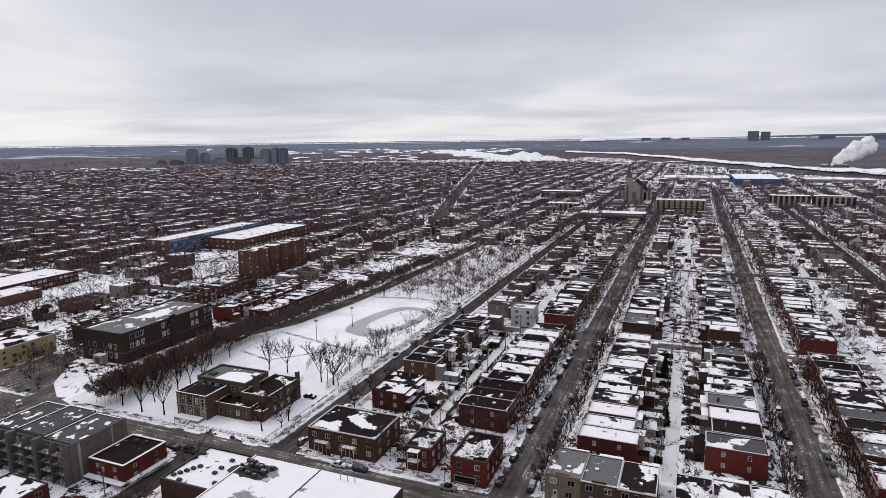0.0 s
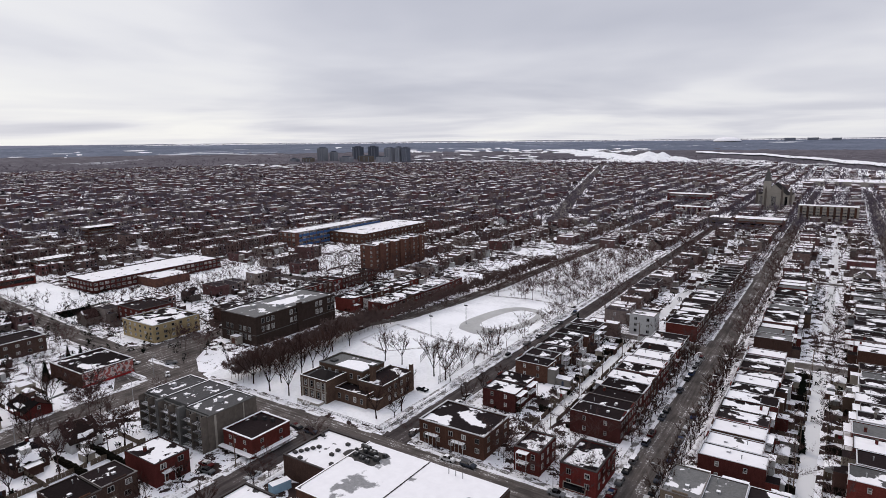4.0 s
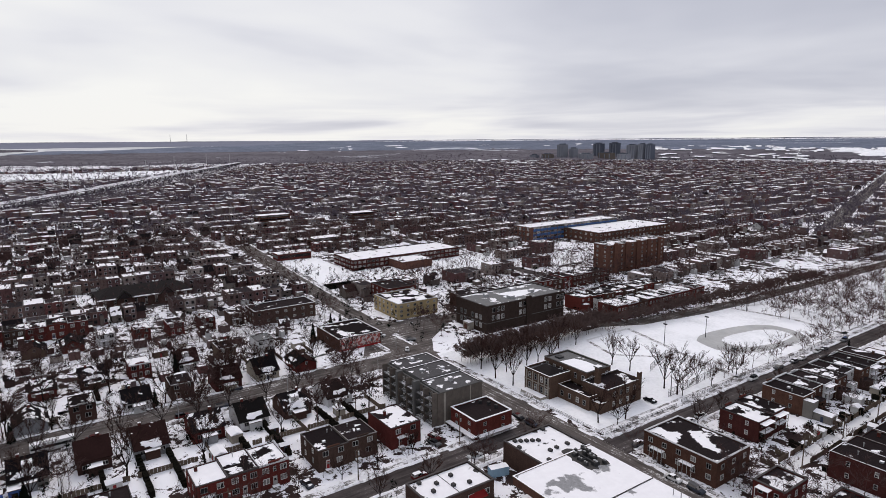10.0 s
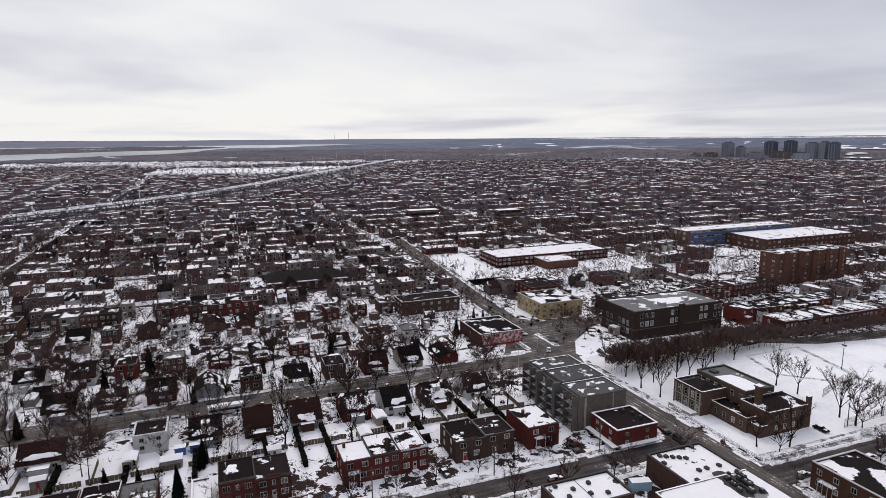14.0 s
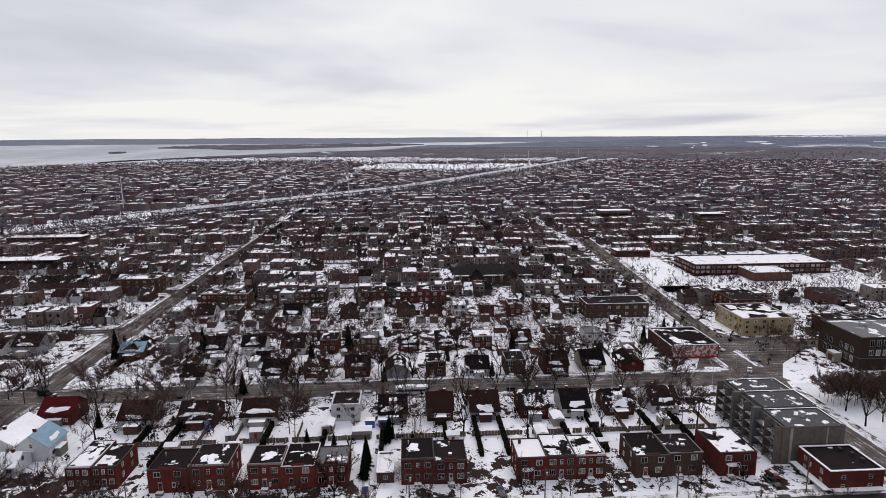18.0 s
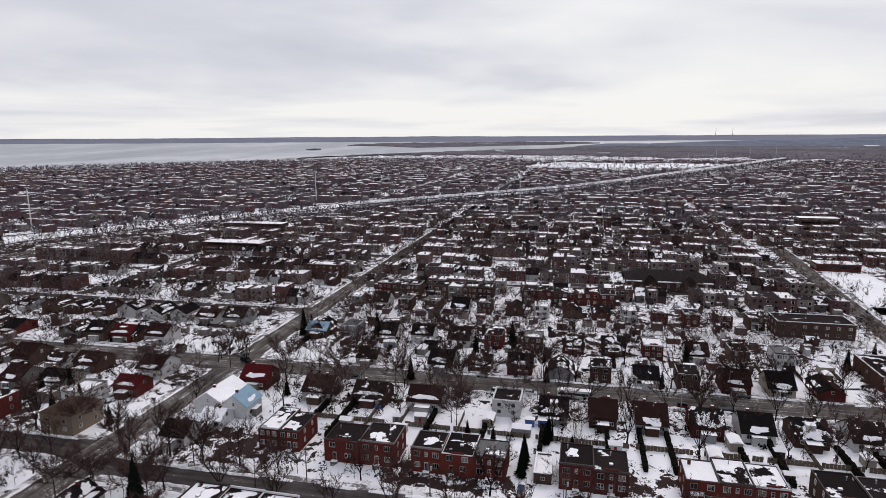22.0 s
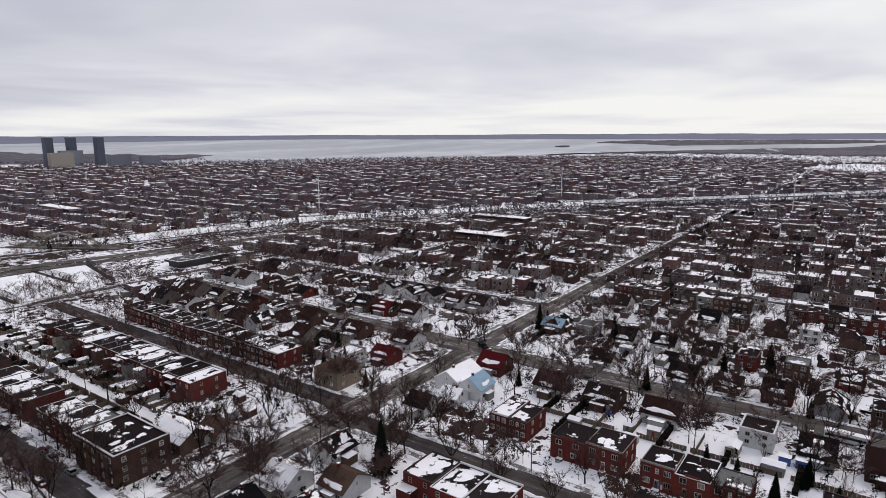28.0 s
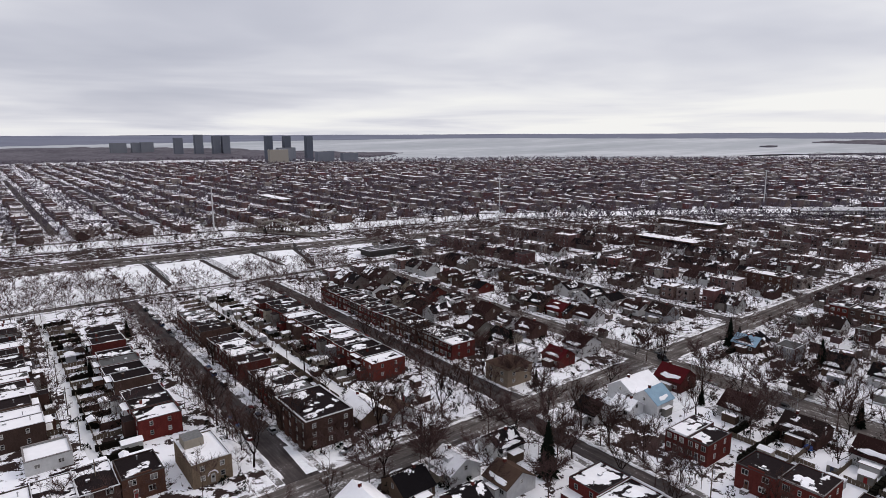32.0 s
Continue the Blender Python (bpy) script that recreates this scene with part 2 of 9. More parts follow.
def bark_mat(name, a, b, per_island=False):
    k = Nodes(name, 1.0, 0, 0.0)
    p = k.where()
    r = k.island() if per_island else k.rand()
    g = k.noise(k.vm("MULTIPLY", p, (4.0, 4.0, 1.0)), 2.0, 4, 0.6)
    return k.done(k.mix(k.m("ADD", k.m("MULTIPLY", g, 0.5), k.m("MULTIPLY", r, 0.5)), a, b), g, 0.4, 0.03)


def mural_mat():
    k = Nodes("mural", 0.8)
    p = k.where()
    a, b = k.noise(p, 0.9, 3, 0.5), k.noise(k.vm("ADD", p, (31.0, 7.0, 3.0)), 1.3, 3, 0.55)
    col = k.mix(k.step(a, 0.50, 0.54), (0.50, 0.43, 0.41), (0.30, 0.085, 0.075))
    return k.done(k.mix(k.step(b, 0.56, 0.60), col, (0.075, 0.06, 0.065)), a, 0.1, 0.01)


def ice_mat():
    k = Nodes("river_ice", 0.55, 0, 0.4)
    p = k.where()
    band = k.noise(k.vm("MULTIPLY", p, (0.25, 1.0, 1.0)), 0.0022, 5, 0.55, 0.6)
    fine = k.noise(p, 0.012, 6, 0.6)
    v = k.m("ADD", k.m("MULTIPLY", band, 0.75), k.m("MULTIPLY", fine, 0.25))
    return k.done(k.ramp(v, [(0.34, (0.26, 0.285, 0.305)), (0.48, (0.36, 0.378, 0.40)), (0.60, (0.52, 0.53, 0.55))]), fine, 0.1, 0.2)


# woodland tones greyed and blued: the haze of distance is in the colour
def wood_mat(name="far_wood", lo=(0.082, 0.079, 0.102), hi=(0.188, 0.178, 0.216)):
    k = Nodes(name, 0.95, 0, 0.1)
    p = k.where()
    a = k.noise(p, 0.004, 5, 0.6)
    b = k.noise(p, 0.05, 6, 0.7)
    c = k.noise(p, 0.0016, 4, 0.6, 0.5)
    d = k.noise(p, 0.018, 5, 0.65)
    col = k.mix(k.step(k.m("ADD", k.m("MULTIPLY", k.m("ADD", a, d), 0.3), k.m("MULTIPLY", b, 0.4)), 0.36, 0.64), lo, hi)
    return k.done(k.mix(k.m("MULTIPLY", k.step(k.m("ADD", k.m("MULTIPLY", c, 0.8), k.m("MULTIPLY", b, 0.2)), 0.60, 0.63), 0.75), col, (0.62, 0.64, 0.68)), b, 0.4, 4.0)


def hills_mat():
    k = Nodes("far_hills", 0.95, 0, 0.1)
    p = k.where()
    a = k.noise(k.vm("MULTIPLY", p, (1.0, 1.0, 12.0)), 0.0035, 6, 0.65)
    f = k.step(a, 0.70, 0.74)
    # distance haze painted in as blue-grey, over wooded land
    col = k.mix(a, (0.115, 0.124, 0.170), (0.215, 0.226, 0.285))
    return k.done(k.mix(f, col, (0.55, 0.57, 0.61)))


def shingle_mat(name, cols, per_island=False):
    k = Nodes(name, 0.95, 0, 0.02)
    r = k.island() if per_island else k.rand()
    x = k.t.nodes.new("ShaderNodeValToRGB")
    x.color_ramp.interpolation = "CONSTANT"
    e = x.color_ramp.elements
    e[0].position, e[0].color = 0.0, (*cols[0], 1)
    e[1].position, e[1].color = 1 / len(cols), (*cols[1], 1)
    for i in range(2, len(cols)):
        y = e.new(i / len(cols))
        y.color = (*cols[i], 1)
    k.put(x.inputs[0], r)
    p = k.where()
    s = k.sep(p)
    rows = k.m("FRACT", k.m("MULTIPLY", s[2], 6.0))
    a = k.noise(p, 2.2, 5, 0.65)
    b = k.noise(p, 0.3, 4, 0.6)
    v = k.m("ADD", k.m("MULTIPLY", a, 0.7), k.m("ADD", k.m("MULTIPLY", b, 0.5), 0.4))
    col = k.hsv(x.outputs[0], 0.5, 1.0, v)
    f = k.step(k.m("ADD", b, k.m("MULTIPLY", k.m("SUBTRACT", r, 0.5), 0.24)), 0.585 if per_island else 0.65, 0.605 if per_island else 0.67)
    return k.done(k.mix(f, col, SNOW_A), k.m("ADD", rows, a), 0.25, 0.03)


def glass_mat():
    k = Nodes("window_glass", 0.12, 0, 0.16)
    r = k.rand()
    p = k.where()
    cur = k.noise(p, 1.2, 2)
    f = k.step(k.m("ADD", cur, k.m("MULTIPLY", r, 0.5)), 0.78, 0.82)
    return k.done(k.mix(f, (0.004, 0.004, 0.005), (0.20, 0.19, 0.18)))


def make_materials():
    brick_mat("brick_red", [(0.112, 0.024, 0.021), (0.074, 0.021, 0.019), (0.125, 0.031, 0.025), (0.056, 0.020, 0.018), (0.098, 0.026, 0.021)])
    brick_mat("brick_brown", [(0.060, 0.032, 0.025), (0.082, 0.042, 0.030), (0.042, 0.027, 0.023), (0.070, 0.045, 0.036), (0.048, 0.027, 0.023)])
    brick_mat("brick_tan", [(0.16, 0.118, 0.082), (0.14, 0.108, 0.082), (0.18, 0.14, 0.10)])
    brick_mat("brick_villa", [(0.086, 0.056, 0.042), (0.086, 0.056, 0.042)])
    brick_mat("brick_school", [(0.038, 0.027, 0.023), (0.038, 0.027, 0.023)])
    brick_mat("brick_orange", [(0.112, 0.056, 0.042), (0.112, 0.056, 0.042)])
    # far brick tones, paled and greyed: haze painted into the walls
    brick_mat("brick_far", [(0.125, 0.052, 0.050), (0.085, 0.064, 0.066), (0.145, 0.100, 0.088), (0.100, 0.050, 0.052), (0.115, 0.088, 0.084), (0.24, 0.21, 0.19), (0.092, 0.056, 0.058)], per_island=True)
    plain_mat("concrete", (0.122, 0.104, 0.090), 0.9, var=0.5)
    plain_mat("red_shingle", (0.070, 0.009, 0.011), 0.9)
    plain_mat("brown_shingle", (0.075, 0.048, 0.036), 0.9)
    plain_mat("tan_stucco", (0.21, 0.165, 0.125), 0.9)
    plain_mat("concrete_dark", (0.10, 0.098, 0.095), 0.9)
    plain_mat("stone", (0.30, 0.275, 0.24), 0.9)
    plain_mat("white_paint", (0.50, 0.50, 0.50), 0.6, rnd=0.3)
    plain_mat("window_frame", (0.42, 0.415, 0.40), 0.5, rnd=1.1)
    plain_mat("yellow_brick", (0.34, 0.265, 0.145), 0.85, var=0.2)
    plain_mat("blue_panel", (0.045, 0.10, 0.23), 0.5, var=0.35)
    plain_mat("red_paint", (0.30, 0.03, 0.03), 0.6)
    plain_mat("yellow_canvas", (0.55, 0.40, 0.06), 0.7)
    plain_mat("blue_tarp", (0.06, 0.13, 0.38), 0.5)
    plain_mat("pale_blue_roof", (0.24, 0.36, 0.46), 0.6)
    plain_mat("dark_metal", (0.05, 0.05, 0.052), 0.5, 0.4)
    plain_mat("grey_metal", (0.36, 0.365, 0.37), 0.45, 0.4)
    plain_mat("wood_fence", (0.11, 0.085, 0.065), 0.9, rnd=0.8)
    plain_mat("coping_dark", (0.06, 0.057, 0.055), 0.7)
    plain_mat("rubber", (0.02, 0.02, 0.02), 0.9, var=0.1)
    plain_mat("copper_roof", (0.024, 0.021, 0.021), 0.95, spec=0.02)
    tone_mat("siding", [(0.46, 0.455, 0.44), (0.17, 0.16, 0.145), (0.28, 0.25, 0.205), (0.06, 0.034, 0.028), (0.22, 0.225, 0.235), (0.09, 0.062, 0.046), (0.40, 0.395, 0.385)])
    tone_mat("coping", [(0.66, 0.66, 0.68), (0.08, 0.072, 0.07), (0.50, 0.50, 0.51), (0.22, 0.205, 0.20), (0.60, 0.60, 0.62), (0.06, 0.055, 0.055)])
    tone_mat("door_paint", [(0.10, 0.05, 0.035), (0.32, 0.31, 0.30), (0.05, 0.06, 0.09), (0.22, 0.03, 0.03)])
    tone_mat("car_paint", [(0.02, 0.021, 0.024), (0.16, 0.165, 0.17), (0.42, 0.43, 0.44), (0.05, 0.055, 0.07), (0.075, 0.014, 0.014), (0.03, 0.045, 0.10), (0.10, 0.10, 0.105), (0.6, 0.6, 0.6)], 0.35, 0.1)
    tone_mat("coping_far", [(0.66, 0.67, 0.70), (0.10, 0.09, 0.09), (0.20, 0.19, 0.19), (0.07, 0.06, 0.06), (0.45, 0.45, 0.47)], per_island=True)
    tone_mat("siding_far", [(0.40, 0.40, 0.39), (0.12, 0.10, 0.09), (0.06, 0.035, 0.032), (0.20, 0.18, 0.16), (0.09, 0.075, 0.07), (0.05, 0.032, 0.03)], per_island=True)
    snow_roof_mat("roof_mixed", (0.012, 0.009, 0.0095), 0.48, 0.24)
    snow_roof_mat("roof_white", (0.05, 0.048, 0.046), 0.66, 0.12)
    snow_roof_mat("roof_icy", (0.24, 0.24, 0.245), 0.545, 0.02, scale=0.06, pale=(0.30, 0.30, 0.31))
    snow_roof_mat("roof_patchy", (0.014, 0.011, 0.0115), 0.49, 0.03, scale=0.14)
    snow_roof_mat("roof_dark", (0.012, 0.009, 0.0095), 0.40, 0.12)
    snow_roof_mat("roof_grey", (0.085, 0.085, 0.085), 0.40, 0.12)
    snow_roof_mat("roof_stained", (0.055, 0.053, 0.055), 0.405, 0.02, scale=0.35, pale=(0.10, 0.098, 0.10))
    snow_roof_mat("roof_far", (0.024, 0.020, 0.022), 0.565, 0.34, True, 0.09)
    # roof bed lifted towards grey, so the colour itself holds the haze
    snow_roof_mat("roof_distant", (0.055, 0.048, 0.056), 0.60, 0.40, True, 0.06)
    shingle_mat("shingle", [(0.010, 0.009, 0.009), (0.026, 0.013, 0.012), (0.009, 0.008, 0.009), (0.022, 0.015, 0.014), (0.013, 0.011, 0.012)])
    shingle_mat("shingle_far", [(0.012, 0.010, 0.011), (0.030, 0.017, 0.016), (0.014, 0.012, 0.013), (0.040, 0.030, 0.028), (0.020, 0.016, 0.017)], True)
    bark_mat("bark", (0.006, 0.0042, 0.0042), (0.032, 0.022, 0.020))
    bark_mat("twigs", (0.028, 0.016, 0.014), (0.098, 0.058, 0.049))
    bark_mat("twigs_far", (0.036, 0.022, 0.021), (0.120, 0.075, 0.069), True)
    # pale purple-grey twigs: the far town's haze, put into their colour
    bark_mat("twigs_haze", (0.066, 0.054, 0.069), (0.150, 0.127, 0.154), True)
    bark_mat("twigs_lime", (0.074, 0.052, 0.048), (0.160, 0.115, 0.106), True)
    bark_mat("needles", (0.003, 0.005, 0.0035), (0.011, 0.015, 0.011))
    bark_mat("hedge", (0.004, 0.0045, 0.0035), (0.016, 0.014, 0.011))
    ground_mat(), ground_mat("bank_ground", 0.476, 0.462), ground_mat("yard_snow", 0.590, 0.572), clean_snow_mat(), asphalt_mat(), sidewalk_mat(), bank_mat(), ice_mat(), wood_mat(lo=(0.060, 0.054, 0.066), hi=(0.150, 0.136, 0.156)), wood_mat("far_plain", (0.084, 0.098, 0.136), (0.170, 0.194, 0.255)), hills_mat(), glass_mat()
    asphalt_mat("worn_road", (0.090, 0.079, 0.074), 0.60, (1.0, 0.05, 1.0))
    asphalt_mat("worn_road_x", (0.090, 0.079, 0.074), 0.60, (0.05, 1.0, 1.0))
    asphalt_mat("lane_snow", (0.36, 0.35, 0.35), 0.40, (1.0, 0.12, 1.0))
    plain_mat("snow", (0.88, 0.875, 0.90), 0.9, var=0.10)
    plain_mat("steam", (0.85, 0.86, 0.88), 1.0, var=0.06, scale=0.02)
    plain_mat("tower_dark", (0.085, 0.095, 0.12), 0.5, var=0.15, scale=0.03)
    # paler, bluer tower tone with distance haze mixed into the colour
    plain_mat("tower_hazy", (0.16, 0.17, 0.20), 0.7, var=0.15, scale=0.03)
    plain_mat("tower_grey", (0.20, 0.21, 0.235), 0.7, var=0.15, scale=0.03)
    plain_mat("rink_ice", (0.43, 0.43, 0.425), 0.6, var=0.35, scale=0.12)
    mural_mat()


make_materials()

# ---- mesh building ----


class MB:
    """Gathers faces of several materials into one mesh."""

    def __init__(self):
        self.v, self.f, self.i, self.mats = [], [], [], []

    def mi(self, mat):
        if mat not in self.mats:
            self.mats.append(mat)
        return self.mats.index(mat)

    def poly(self, pts, mat):
        n = len(self.v)
        self.v.extend(pts)
        self.f.append(tuple(range(n, n + len(pts))))
        self.i.append(self.mi(mat))

    def mesh_faces(self, pts, faces, mat):
        n, k = len(self.v), self.mi(mat)
        self.v.extend(pts)
        for f in faces:
            self.f.append(tuple(a + n for a in f))
            self.i.append(k)
        return self

    def box(self, x0, x1, y0, y1, z0, z1, mat, top=None, bottom=True):
        p = [(x0, y0, z0), (x1, y0, z0), (x1, y1, z0), (x0, y1, z0), (x0, y0, z1), (x1, y0, z1), (x1, y1, z1), (x0, y1, z1)]
        f = [(0, 1, 5, 4), (1, 2, 6, 5), (2, 3, 7, 6), (3, 0, 4, 7)]
        if bottom:
            f.append((3, 2, 1, 0))
        if top is None:
            f.append((4, 5, 6, 7))
            self.mesh_faces(p, f, mat)
        else:
            n = len(self.v)
            self.mesh_faces(p, f, mat)
            if top:
                self.f.append((n + 4, n + 5, n + 6, n + 7))
                self.i.append(self.mi(top))
        return self

    def tube(self, a, b, ra, rb, mat, sides=6, caps=True):
        a, b = Vector(a), Vector(b)
        d = (b - a).normalized()
        u = d.orthogonal().normalized()
        w = d.cross(u)
        p = []
        for c, r in ((a, ra), (b, rb)):
            for k in range(sides):
                t = 2 * math.pi * k / sides
                p.append(tuple(c + (u * math.cos(t) + w * math.sin(t)) * r))
        f = [(k, (k + 1) % sides, sides + (k + 1) % sides, sides + k) for k in range(sides)]
        if caps:
            f += [tuple(range(sides))[::-1], tuple(range(sides, 2 * sides))]
        self.mesh_faces(p, f, mat)
        return self

    def extrude(self, outline, z0, z1, mat, top=None):
        n = len(outline)
        p = [(x, y, z0) for x, y in outline] + [(x, y, z1) for x, y in outline]
        f = [(k, (k + 1) % n, n + (k + 1) % n, n + k) for k in range(n)]
        self.mesh_faces(p, f, mat)
        self.poly([(x, y, z1) for x, y in outline], top or mat)
        return self

    def data(self, name, smooth=False):
        me = bpy.data.meshes.new(name)
        me.from_pydata(self.v, [], self.f)
        for m in self.mats:
            me.materials.append(MATS[m])
        me.polygons.foreach_set("material_index", self.i)
        if smooth:
            me.polygons.foreach_set("use_smooth", [True] * len(self.f))
        me.update()
        return me


def solo(name, mb, label="", category="", kind="", group="", m=None, smooth=False):
    """A thing, or a piece of the setting, of one mesh."""
    ob = new(name, mb.data(name, smooth))
    if m is not None:
        ob.matrix_basis = m
    return tagged(ob, label, category, group, kind)


class Proto:
    """A thing's parts, built once; place() sets it down as an empty with its parts under it."""

    def __init__(self, name, category, group=""):
        self.name, self.category, self.group, self.parts = name, category, group, []

    def add(self, name, mb, label="", at=(0, 0, 0), under=None, smooth=False, turn=0.0):
        me = mb.data(name, smooth) if isinstance(mb, MB) else mb
        self.parts.append((name, me, label, at, under, turn))
        return len(self.parts) - 1

    def place(self, m, label):
        root = new(self.name)
        root.empty_display_size = 0.5
        root.matrix_basis = m
        tagged(root, label, self.category, self.group)
        made = []
        for name, me, lab, at, under, turn in self.parts:
            ob = new(name, me)
            ob.parent = root if under is None else made[under]
            ob.location = at
            if turn:
                ob.rotation_euler = (0, 0, turn)
            if lab:
                ob["label"] = lab
            made.append(ob)
        return root




def put(facing, front, a0, a1, z=0.0):
    """The pose of a house whose front lies on the line, and that runs from a0 to a1 along it. Local: x along the front, y inwards."""
    if facing == "E":
        return pose(front, a0, z, 0, 0, 90)
    if facing == "W":
        return pose(front, a1, z, 0, 0, -90)
    if facing == "S":
        return pose(a0, front, z)
    return pose(a1, front, z, 0, 0, 180)


WIN = {}


def window_mesh(w, h, style="double"):
    """A window on a wall at y = 0 that looks to -y, as one skin: frame proud of the wall, panes set back between its bars."""
    key = (w, h, style)
    if key in WIN:
        return WIN[key]
    t, out, back = 0.10, -0.10, -0.02
    n = {"double": 2, "triple": 3, "single": 1, "sash": 1}[style]
    m = 2 if style == "sash" else 1

    def cuts(a0, a1, k):
        c, step = [a0], (a1 - a0 - t) / k
        for i in range(k):
            c += [a0 + t + i * step, a0 + (i + 1) * step]
        return c + [a1]

    xs, zs = cuts(-w / 2, w / 2, n), cuts(0.0, h, m)
    v, f, mats, at = [], [], [], {}

    def vert(x, y, z):
        k = (round(x, 4), y, round(z, 4))
        if k not in at:
            at[k] = len(v)
            v.append(k)
        return at[k]

    def quad(pts, mat):
        f.append(tuple(vert(*q) for q in pts))
        mats.append(mat)

    for i in range(len(xs) - 1):
        for j in range(len(zs) - 1):
            x0, x1, z0, z1 = xs[i], xs[i + 1], zs[j], zs[j + 1]
            if i % 2 and j % 2:
                quad(((x0, back, z0), (x1, back, z0), (x1, back, z1), (x0, back, z1)), "window_glass")
                quad(((x0, out, z0), (x1, out, z0), (x1, back, z0), (x0, back, z0)), "window_frame")
                quad(((x0, back, z1), (x1, back, z1), (x1, out, z1), (x0, out, z1)), "window_frame")
                quad(((x0, out, z0), (x0, back, z0), (x0, back, z1), (x0, out, z1)), "window_frame")
                quad(((x1, back, z0), (x1, out, z0), (x1, out, z1), (x1, back, z1)), "window_frame")
            else:
                quad(((x0, out, z0), (x1, out, z0), (x1, out, z1), (x0, out, z1)), "window_frame")
    for i in range(len(xs) - 1):
        quad(((xs[i], 0.02, 0.0), (xs[i + 1], 0.02, 0.0), (xs[i + 1], out, 0.0), (xs[i], out, 0.0)), "stone")
        quad(((xs[i], out, h), (xs[i + 1], out, h), (xs[i + 1], 0.02, h), (xs[i], 0.02, h)), "window_frame")
    for j in range(len(zs) - 1):
        quad(((xs[0], 0.02, zs[j]), (xs[0], out, zs[j]), (xs[0], out, zs[j + 1]), (xs[0], 0.02, zs[j + 1])), "window_frame")
        quad(((xs[-1], out, zs[j]), (xs[-1], 0.02, zs[j]), (xs[-1], 0.02, zs[j + 1]), (xs[-1], out, zs[j + 1])), "window_frame")
    b = MB()
    b.v, b.f = v, f
    b.i = [b.mi(q) for q in mats]
    WIN[key] = b.data("window")
    return WIN[key]


def door_mesh():
    if "door" in WIN:
        return WIN["door"]
    b = MB()
    b.box(-0.55, 0.55, -0.08, 0.02, 0, 2.35, "window_frame")
    b.box(-0.44, 0.44, -0.11, -0.08, 0, 2.05, "door_paint")
    b.poly([(-0.3, -0.115, 1.2), (0.3, -0.115, 1.2), (0.3, -0.115, 1.85), (-0.3, -0.115, 1.85)], "window_glass")
    b.box(0.33, 0.39, -0.15, -0.11, 1.0, 1.12, "grey_metal")
    WIN["door"] = b.data("door")
    return WIN["door"]


def blob(rx, ry, t, seed, mat="snow", n=28, lean=0.0):
    """A thin pad of snow with a wavering edge, thicker in the middle. lean: rise per metre of y, to lie on a pitched roof."""
    r = random.Random(seed)
    ph = [r.uniform(0, 6.28) for _ in range(4)]
    edge = []
    for k in range(n):
        a = 2 * math.pi * k / n
        q = 0.92 + 0.14 * math.sin(2 * a + ph[0]) + 0.13 * math.sin(3 * a + ph[1]) + 0.09 * math.sin(5 * a + ph[2]) + 0.06 * math.sin(8 * a + ph[3]) + r.uniform(-0.06, 0.06)
        # squarish, as the roof that carries it
        s = 1 / max(abs(math.cos(a)), abs(math.sin(a))) ** 0.55
        edge.append((rx * q * s * math.cos(a) * 0.86, ry * q * s * math.sin(a) * 0.86))
    edge = [(max(-rx, min(rx, x)), max(-ry, min(ry, y))) for x, y in edge]
    b = MB()
    pts = [(x, y, y * lean) for x, y in edge] + [(x * 0.9, y * 0.9, t + y * 0.9 * lean) for x, y in edge] + [(0, 0, t * 1.3)]
    f = [(k, (k + 1) % n, n + (k + 1) % n, n + k) for k in range(n)]
    f += [(n + k, n + (k + 1) % n, 2 * n) for k in range(n)]
    b.mesh_faces(pts, f, mat)
    return b

# ---- large structure ----
R0, R1, RISE = 2400.0, 4900.0, 85.0


def gz(r):
    """The land lies flat, and climbs gently towards the far rim."""
    return 0.0 if r <= R0 else RISE * ((r - R0) / (R1 - R0)) ** 1.25


def reach(el, lift=0.0):
    """The distance at which the land, or what lies that far above it, shows at el degrees below the eye's level."""
    lo, hi = 50.0, R1
    for _ in range(50):
        mid = (lo + hi) / 2
        if math.degrees(math.atan2(88 - gz(mid) - lift, mid)) > el:
            lo = mid
        else:
            hi = mid
    return lo


def at_polar(az, r, lift=0.0):
    a = radians(az)
    return (-math.sin(a) * r, math.cos(a) * r, gz(r) + lift)


def interp(x, table):
    for (a, p), (b, q) in zip(table, table[1:]):
        if a <= x <= b:
            return p + (q - p) * (x - a) / (b - a)
    return table[0][1] if x < table[0][0] else table[-1][1]


def polar_sheet(name, mat, az0, az1, step, inner, outer, rings, lift=0.0, ruffle=0.0, seed=0, smooth=True):
    """A sheet between two curves given as functions of the bearing."""
    b = MB()
    n = int(round((az1 - az0) / step))
    pts = []
    for i in range(n + 1):
        az = az0 + (az1 - az0) * i / n
        r0, r1 = inner(az), outer(az)
        for j in range(rings + 1):
            r = r0 + (r1 - r0) * (j / rings) ** 1.3
            x, y, z = at_polar(az, r, lift)
            if ruffle:
                z += ruffle * (noise.noise((x * 0.013, y * 0.013, seed)) + 0.7 * noise.noise((x * 0.05, y * 0.05, seed)))
                if j == 0:
                    z = gz(r) - 1
            pts.append((x, y, z))
    k = rings + 1
    faces = [(i * k + j, i * k + j + 1, (i + 1) * k + j + 1, (i + 1) * k + j) for i in range(n) for j in range(rings)]
    b.mesh_faces(pts, faces, mat)
    return solo(name, b, smooth=smooth)


